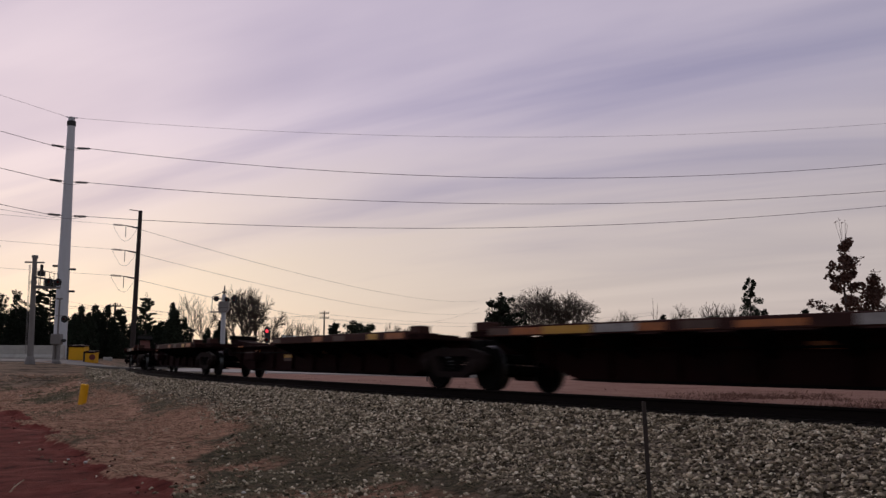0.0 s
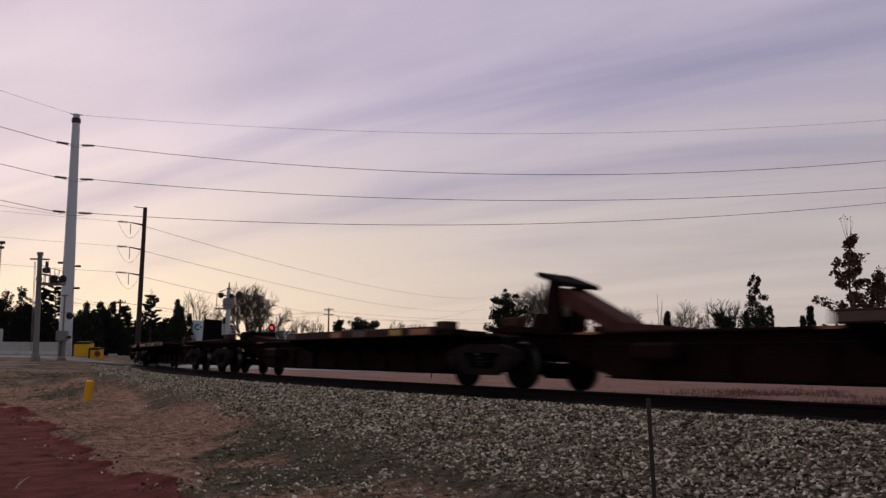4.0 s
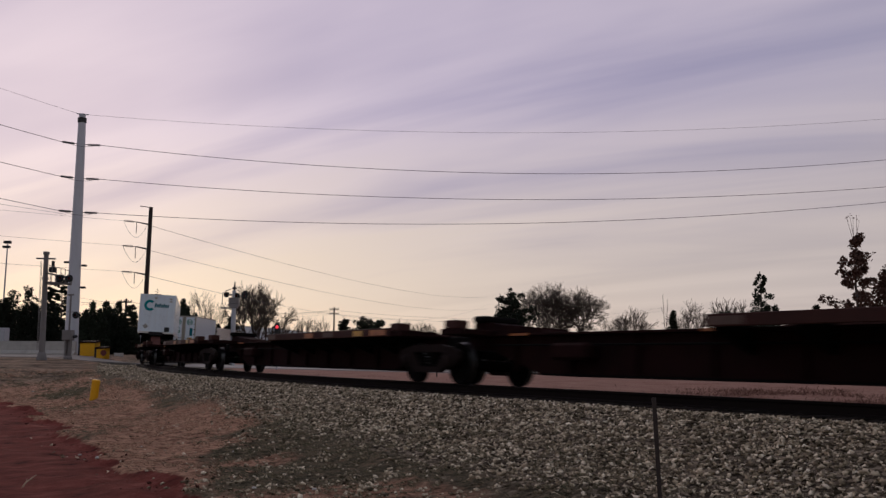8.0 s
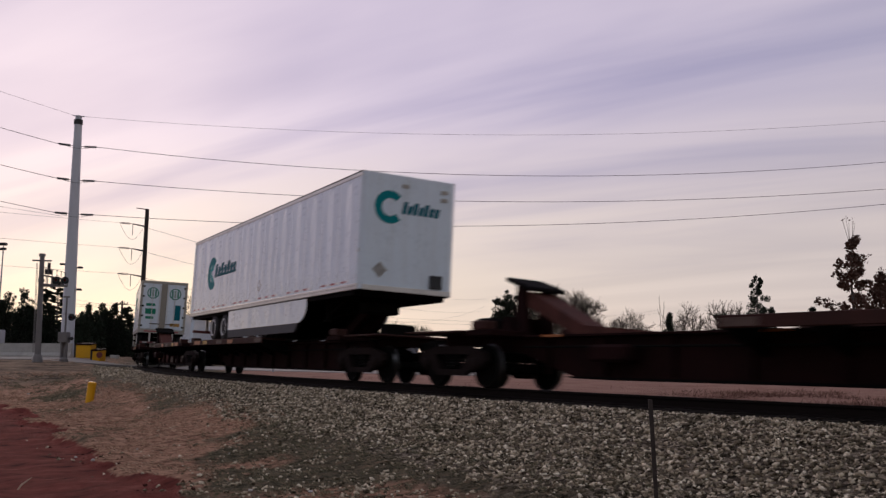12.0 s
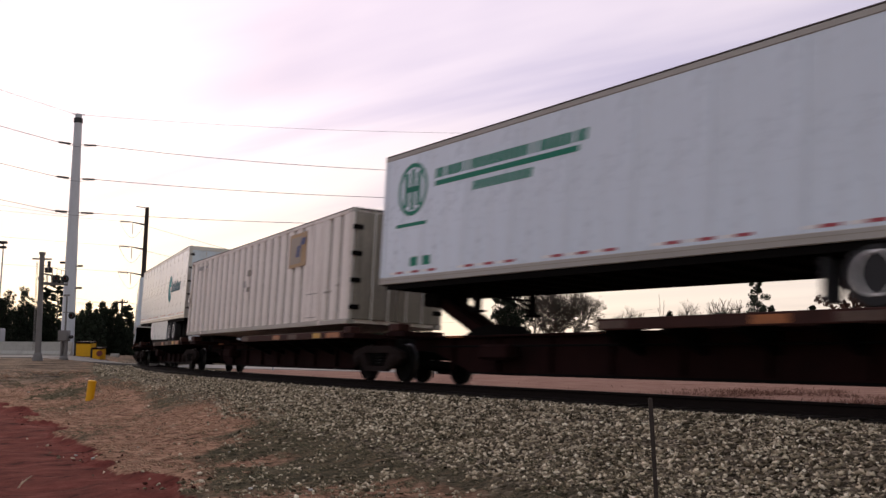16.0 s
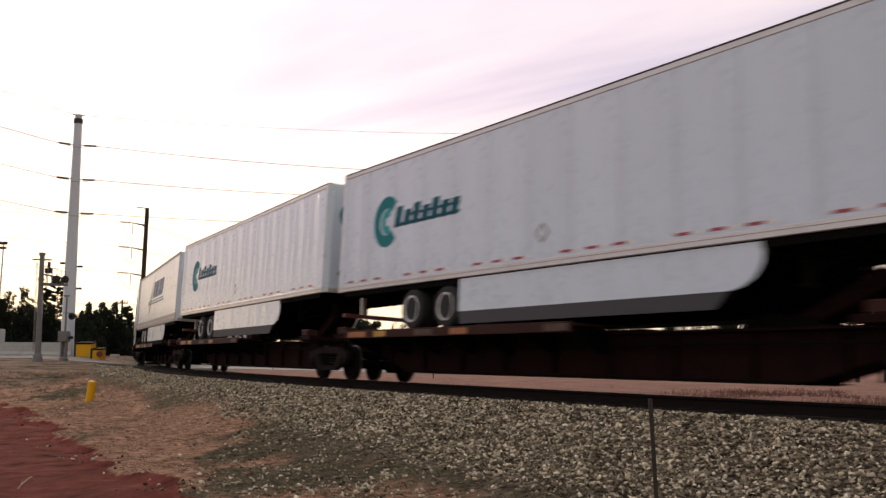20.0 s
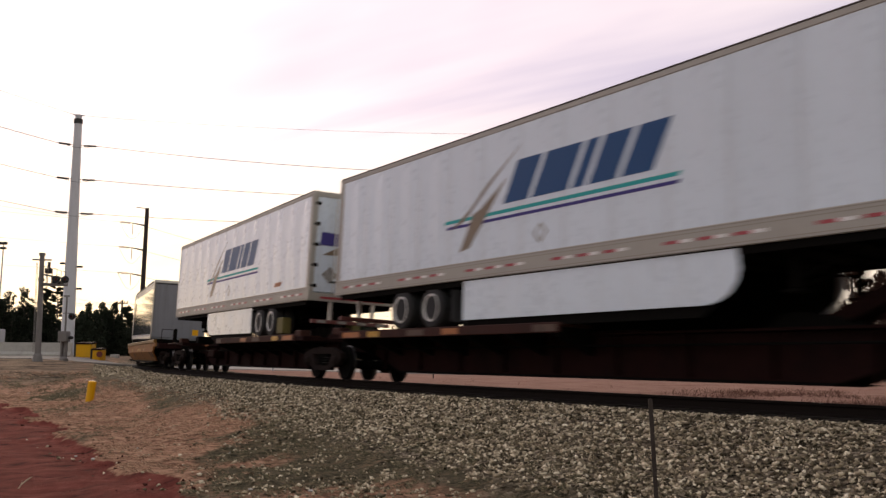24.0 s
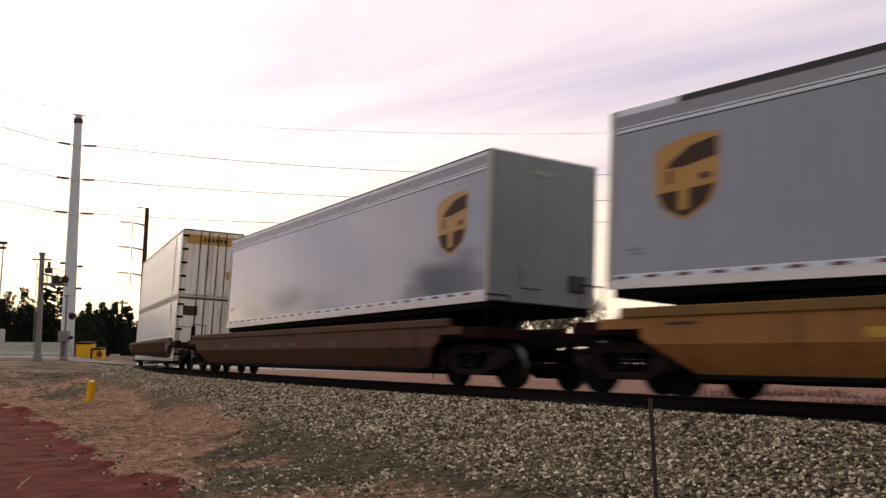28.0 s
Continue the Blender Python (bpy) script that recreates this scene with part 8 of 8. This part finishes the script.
    for px, depth, turn in ((48, 13.4, 0), (128, 11.3, 200)):
        x, y = by_angle(px, depth)
        b = thing("dead_stalk", "thin pale dead weed stalk on the clay", "weed", "dead stalks", pose(x, y, z_at(x, y), 0, 0, turn))
        bm = B()
        limb_chain(bm, [Vector((0, 0, -0.03)), Vector((0.06, 0, 0.06)), Vector((0.14, 0.02, 0.13)), Vector((0.20, 0.02, 0.17))], 0.014, 0.005, 5)
        limb_chain(bm, [Vector((0.06, 0, 0.06)), Vector((0.07, 0.02, 0.12))], 0.004, 0.002, 4)
        part("stem", bm, mat("dry_stalk", (0.62, 0.50, 0.36), 0.9, vary=0.15, scale=30), b)


small_things()


# ---------------------------------------------------------------- trees
def grow(rng, bt, bw, p, d, length, r, level, levels, thin, open_angle):
    """One limb that bends, throws side twigs and forks into two or three at its end."""
    pts = [p]
    bends = 3 if level < 4 else 2
    for _ in range(bends):
        d = (d + Vector((rng.uniform(-1, 1), rng.uniform(-1, 1), rng.uniform(-0.7, 0.9))) * (0.10 + 0.02 * level)).normalized()
        pts.append(pts[-1] + d * length / bends)
    limb_chain(bt if level < min(3, levels) else bw, pts, max(r, thin), max(r * 0.72, thin), 5 if level < 2 else 3)
    if level >= levels:
        return
    kids = [(pts[-1], 1.0)] * (2 if rng.random() < 0.6 else 3)
    if level >= 1:
        kids += [(pts[1], 0.62), (pts[-1].lerp(pts[-2], 0.4), 0.75)][: 1 + (level > 1)]
    spin = rng.uniform(0, 6.28)
    for k, (at, scale) in enumerate(kids):
        a = spin + 6.28 * k / len(kids) + rng.uniform(-0.5, 0.5)
        side = d.orthogonal().normalized()
        side = (side * math.cos(a) + d.cross(side) * math.sin(a)).normalized()
        w = open_angle * rng.uniform(0.55, 1.25)
        nd = (d * math.cos(w) + side * math.sin(w) + Vector((0, 0, 0.06))).normalized()
        grow(rng, bt, bw, at, nd, length * rng.uniform(0.68, 0.86) * scale, r * rng.uniform(0.56, 0.70), level + 1, levels, thin, open_angle)


def bare_tree(px, depth, top_y, width, seed, levels=6, label="leafless deciduous tree with a rounded crown of fine twigs", stems=1, spread=0.60):
    x, y = by_angle(px, depth)
    z0 = z_at(x, y)
    height = 0.6 + (632 - top_y) / 1663.3 * depth - z0
    half_width = width / 2 / 1663.3 * depth
    rng = random.Random(seed)
    t = thing("bare_tree", label, "tree", "leafless trees", pose(x, y, z0))
    bt, bw = B(), B()
    thin = (0.000062 if levels > 6 else 0.000085) * depth
    for k in range(stems):
        a = 6.28 * k / stems + rng.uniform(-0.4, 0.4)
        lean = 0.0 if stems == 1 else rng.uniform(0.25, 0.5)
        d = Vector((math.cos(a) * lean, math.sin(a) * lean, 1)).normalized()
        grow(rng, bt, bw, Vector((0.15 * k * math.cos(a), 0.15 * math.sin(a) * k, -0.2)), d, height * (0.24 if stems == 1 else 0.20), height * 0.014, 0, levels, thin, spread)
    top = sorted(v.co.z for v in bw.verts)[int(len(bw.verts) * 0.9995)]
    half = sorted(abs(v.co.x) for v in bw.verts)[int(len(bw.verts) * 0.965)]
    kz, kx = height / top, half_width / half
    for bm in (bt, bw):
        for v in bm.verts:
            v.co = Vector((v.co.x * kx, v.co.y * kx, v.co.z * kz))
    part("trunk", bt, BARK, t)
    part("crown", bw, TWIG, t, "fine bare twigs")
    return t


def leaf_quads(rng, bm, centre, radius, n, size, flatten=1.0):
    for _ in range(n):
        v = Vector((rng.gauss(0, 1), rng.gauss(0, 1), rng.gauss(0, 1)))
        v = v.normalized() * radius * (rng.random() ** 0.4)
        c = centre + Vector((v.x, v.y, v.z * flatten))
        a = Vector((rng.uniform(-1, 1), rng.uniform(-1, 1), rng.uniform(-1, 1))).normalized()
        b = a.cross(Vector((rng.uniform(-1, 1), rng.uniform(-1, 1), rng.uniform(-1, 1)))).normalized()
        s = size * rng.uniform(0.6, 1.4)
        bm.faces.new([bm.verts.new(c + a * s), bm.verts.new(c + b * s * 0.6), bm.verts.new(c - a * s), bm.verts.new(c - b * s * 0.6)])


def spire(rng, bt, bl, base, H, R, size, per):
    """A dense juniper-like spire: needle clumps on short rising limbs, ragged to the ground."""
    n = max(16, int(H / max(R, 0.4) * 14))
    for i in range(n):
        u = (i + rng.random()) / n
        r = R * (1.03 - u) ** 0.46 * rng.uniform(0.5, 1.2)
        if u < 0.12:
            r *= 0.6 + 3 * u
        ang = i * 2.4 + rng.uniform(-0.5, 0.5)
        k = rng.uniform(0.3, 1.0)
        c = base + Vector((math.cos(ang) * r * k, math.sin(ang) * r * k, H * (0.02 + 0.96 * u) + 0.25 * r * k))
        limb(bt, base + Vector((0, 0, max(H * u - 0.3 * r, 0.05))), c, 0.02 + 0.002 * H, 0.01, 3)
        leaf_quads(rng, bl, c, max(R * 0.34 * (1.15 - u), size * 2.0) * rng.uniform(0.8, 1.5), per, size, 1.1)
    leaf_quads(rng, bl, base + Vector((0, 0, H)), size * 1.6, 10, size * 0.8, 1.3)


def evergreen(px, depth, top_y, width, seed, form="cone", per=26, label="dark evergreen tree with ragged needle clumps"):
    x, y = by_angle(px, depth)
    z0 = z_at(x, y)
    H = 0.6 + (632 - top_y) / 1663.3 * depth - z0
    R = width / 2 / 1663.3 * depth
    rng = random.Random(seed)
    t = thing("evergreen_tree", label, "tree", "evergreen trees", pose(x, y, z0))
    bt, bl = B(), B()
    lean = rng.uniform(-0.03, 0.03) * H
    rod(bt, (0, 0, -0.2), (lean, 0, H * 0.97), 0.016 * H + 0.03, 0.02, seg=8)
    size = max(0.06, 0.0010 * depth, 0.045 * R)
    if form in ("cone", "column"):
        spire(rng, bt, bl, Vector((lean * 0.5, 0, 0)), H, R * 1.1, size, per + (60 if form == "column" else 14))
        for _ in range(5):
            a, k = rng.uniform(0, 6.28), rng.uniform(0.35, 0.75)
            spire(rng, bt, bl, Vector((math.cos(a) * R * k, math.sin(a) * R * k, 0)), H * rng.uniform(0.35, 0.80), R * rng.uniform(0.45, 0.70), size, per)
    elif form == "round":
        spire(rng, bt, bl, Vector((lean, 0, 0)), H, R * 0.65, size, per)
        for k in range(9):
            a = 2.4 * k + rng.uniform(-0.5, 0.5)
            q = rng.uniform(0.35, 0.78)
            spire(rng, bt, bl, Vector((math.cos(a) * R * q, math.sin(a) * R * q, 0)), H * (1.05 - 0.55 * q * q) * rng.uniform(0.72, 0.97), R * rng.uniform(0.42, 0.62), size, per)
    elif form == "pine":
        # open whorls of long limbs, each with flat pads of needles
        z = H * 0.16
        while z < H * 0.97:
            u = z / H
            for k in range(rng.randint(4, 6)):
                a = rng.uniform(0, 6.28)
                reach = R * (1.05 - u) ** 0.6 * rng.uniform(0.35, 1.15) + 0.1
                way = Vector((math.cos(a), math.sin(a), rng.uniform(0.05, 0.40)))
                root = Vector((lean * u, 0, z + rng.uniform(-0.2, 0.2)))
                tip = root + way * reach
                limb(bt, root, tip, 0.03 + 0.03 * (1 - u), 0.012, 3)
                for m in range(5):
                    f = 0.35 + 0.65 * (m + rng.random()) / 5
                    leaf_quads(rng, bl, root.lerp(tip, f) + Vector((0, 0, 0.08)), max(0.19 * reach, size * 2.2) * rng.uniform(0.7, 1.2), per // 2 + 4, size, 0.5)
            z += H * rng.uniform(0.035, 0.062)
        leaf_quads(rng, bl, Vector((lean, 0, H)), size * 2, 16, size * 0.8, 2.2)
    else:
        # broad crown of heavy clumps on crooked limbs
        for k in range(34):
            u = (k + rng.random()) / 34
            a = 2.4 * k
            reach = R * math.sqrt(max(0.05, 1 - (1.7 * u - 0.75) ** 2)) * rng.uniform(0.4, 1.1)
            root = Vector((lean * u, 0, H * (0.10 + 0.6 * u)))
            tip = root + Vector((math.cos(a) * reach, math.sin(a) * reach, H * 0.26 * rng.uniform(0.5, 1.1)))
            limb(bt, root, tip, 0.07, 0.02, 4)
            for m in range(8):
                c = root.lerp(tip, 0.45 + 0.6 * rng.random()) + Vector((rng.uniform(-1, 1), rng.uniform(-1, 1), rng.uniform(-0.6, 0.8))) * R * 0.14
                leaf_quads(rng, bl, c, R * rng.uniform(0.12, 0.24), int(per * 1.5), size, 0.6)
    part("trunk", bt, BARK, t)
    part("crown", bl, NEEDLE, t, "dark green foliage")
    return t


def brown_oak(px, depth, top_y, width, seed, bare_top=0.0):
    x, y = by_angle(px, depth)
    z0 = z_at(x, y)
    H = 0.6 + (632 - top_y) / 1663.3 * depth - z0
    R = width / 2 / 1663.3 * depth
    rng = random.Random(seed)
    t = thing("oak_tree", "young oak with dark brown dead leaves still hanging", "tree", "oaks", pose(x, y, z0))
    bt, bl, bw = B(), B(), B()
    limb_chain(bt, [Vector((0, 0, -0.2)), Vector((0.06, 0, H * 0.3)), Vector((-0.05, 0.05, H * 0.62)), Vector((0.04, 0, H * 0.95))], 0.11, 0.02, 7)
    n = 22
    for i in range(n):
        u = (i + rng.random()) / n
        z = H * (0.12 + 0.80 * u)
        reach = R * min(1.0, 1.25 * (1.0 - u) ** 0.8 + 0.10) * rng.uniform(0.45, 1.08)
        a = i * 2.4 + rng.uniform(-0.5, 0.5)
        root = Vector((0, 0, z))
        tip = root + Vector((math.cos(a) * reach, math.sin(a) * reach, 0.25 * reach + 0.1))
        mid = root.lerp(tip, 0.5) + Vector((rng.uniform(-0.1, 0.1), 0, rng.uniform(-0.05, 0.12)))
        limb_chain(bt, [root, mid, tip], 0.030, 0.010, 4)
        for f in (0.35, 0.6, 0.85, 1.02):
            c = root.lerp(tip, f) + Vector((rng.uniform(-0.14, 0.14), rng.uniform(-0.14, 0.14), rng.uniform(-0.12, 0.16)))
            leaf_quads(rng, bl, c, rng.uniform(0.16, 0.32), rng.randint(34, 60), 0.078)
        if rng.random() < 0.7:
            leaf_quads(rng, bl, tip + Vector((math.cos(a), math.sin(a), 0.4)) * 0.22, 0.12, 9, 0.06)
    for k in range(5):
        a = Vector((rng.uniform(-0.1, 0.1), 0, H * 0.88))
        b = Vector((rng.uniform(-0.42, 0.36), rng.uniform(-0.2, 0.2), H + bare_top * rng.uniform(0.5, 1.0)))
        limb(bw, a, b, 0.014, 0.006, 3)
        leaf_quads(rng, bl, b, 0.10, 3, 0.045)
    part("trunk", bt, BARK, t)
    part("bare_top", bw, TWIG, t)
    part("crown", bl, BROWN_LEAF, t, "dark brown dead leaves")


def far_woods():
    """Low dark scrub and woodland edge far behind the trees."""
    rng = random.Random(77)
    bm = B()
    for px0, px1, d, top, n in ((-160, 190, 142, 572, 420), (190, 350, 140, 580, 240), (350, 420, 150, 600, 60), (590, 720, 215, 592, 60), (870, 985, 140, 585, 110), (1080, 1330, 150, 590, 130), (420, 1600, 260, 612, 260)):
        for _ in range(n):
            px = rng.uniform(px0, px1)
            x, y = by_angle(px, d + rng.uniform(-6, 6))
            hgt = (632 - top) / 1663.3 * d * rng.uniform(0.35, 1.0)
            for k in range(3):
                leaf_quads(rng, bm, Vector((x, y, 0.3 + hgt * (0.1 + 0.38 * k))), 0.5 + 0.16 * hgt, 14, 0.0013 * d)
    tagged(part("far_woods", bm, NEEDLE), "dark far scrub and woodland edge", "woods", kind="stuff")


far_woods()


def plant_trees():
    for px, d, ty, w, seed, form in ((-40, 112, 520, 90, 1, "round"), (14, 110, 529, 60, 2, "round"), (44, 116, 523, 44, 3, "cone"), (72, 114, 545, 56, 33, "round"), (104, 120, 503, 66, 4, "pine"), (82, 124, 520, 50, 61, "pine"), (158, 110, 548, 50, 5, "round"),
                                 (128, 112, 566, 44, 62, "round"), (182, 118, 548, 34, 6, "cone"), (205, 116, 548, 32, 7, "cone"), (190, 122, 560, 50, 63, "pine"), (228, 126, 553, 40, 8, "pine"), (212, 118, 585, 60, 64, "round"), (272, 122, 531, 52, 9, "pine"), (258, 124, 566, 60, 34, "round"),
                                 (318, 118, 543, 38, 10, "round"), (340, 122, 560, 30, 35, "cone"), (296, 126, 578, 46, 65, "pine"), (382, 130, 580, 22, 66, "cone"), (406, 136, 563, 32, 11, "cone"), (604, 190, 568, 44, 12, "pine"), (648, 175, 562, 72, 13, "clump"), (690, 185, 578, 40, 36, "clump"),
                                 (902, 112, 508, 82, 14, "clump"), (890, 118, 575, 60, 37, "round"), (1183, 100, 551, 24, 15, "cone"), (1287, 92, 543, 54, 16, "clump"), (1341, 78, 483, 70, 17, "column"), (1366, 80, 540, 40, 67, "cone"),
                                 (1437, 80, 539, 22, 19, "cone"), (1424, 84, 558, 12, 38, "cone")):
        evergreen(px, d, ty - (9 if px < 330 else 0), w * (1.12 if px < 330 else 1.0), seed, form)
    for px, d, ty, w, seed, stems in ((352, 142, 518, 44, 21, 1), (378, 146, 540, 44, 22, 1), (452, 132, 505, 100, 23, 4), (497, 152, 572, 30, 24, 1), (548, 165, 562, 52, 25, 5), (712, 178, 566, 60, 26, 4), (748, 178, 572, 44, 71, 4), (978, 122, 501, 104, 27, 1), (1012, 121, 512, 84, 73, 1), (944, 123, 520, 70, 74, 1),
                               (1110, 124, 546, 88, 28, 5), (1215, 132, 532, 64, 29, 3), (1288, 126, 525, 72, 30, 4)):
        bare_tree(px, d, ty, w * 1.12, seed, 7 if px in (978, 1012) else (6 if w > 80 else 5) - (stems > 3 and w < 90), stems=stems, spread=0.50 if px in (452, 978, 1012) else 0.55)
    bare_tree(1171, 105, 519, 14, 31, 2, "thin leafless snag with few branches")
    # beyond the left edge of the view; seen mirrored in the trailers' sides
    evergreen(-690, 38, 232, 320, 51, "clump", per=9)
    evergreen(-640, 40, 330, 240, 56, "pine", per=14)
    evergreen(-830, 38, 330, 260, 57, "clump", per=9)
    evergreen(-1350, 30, 400, 300, 52, "pine")
    bare_tree(-350, 46, 420, 260, 53)
    bare_tree(-1519, 26, 110, 430, 54)
    bare_tree(-2700, 18, 60, 560, 55)
    brown_oak(1512, 42, 400, 118, 41, 0.55)
    brown_oak(1562, 44, 470, 96, 42)


plant_trees()


# ---------------------------------------------------------------- moving things
def motions():
    times = [0.5 * k for k in range(57)]
    for ob, s20, half, extra in MOVERS:
        walk(ob, [(t, on_line(s_of(s20, t), half) @ extra) for t in times])
    spun = {}
    for ob, x in AXLES:
        if x in spun:
            src = spun[x]
            ob.rotation_mode = "QUATERNION"
            ad = ob.animation_data_create()
            ad.action = src.animation_data.action
            ad.action_slot = src.animation_data.action_slot
        else:
            walk(ob, [(k / 30.0, pose(x, 0, WHEEL_R) @ Matrix.Rotation(s_of(0.0, k / 30.0) / WHEEL_R, 4, "Y")) for k in range(841)])
            spun[x] = ob


motions()
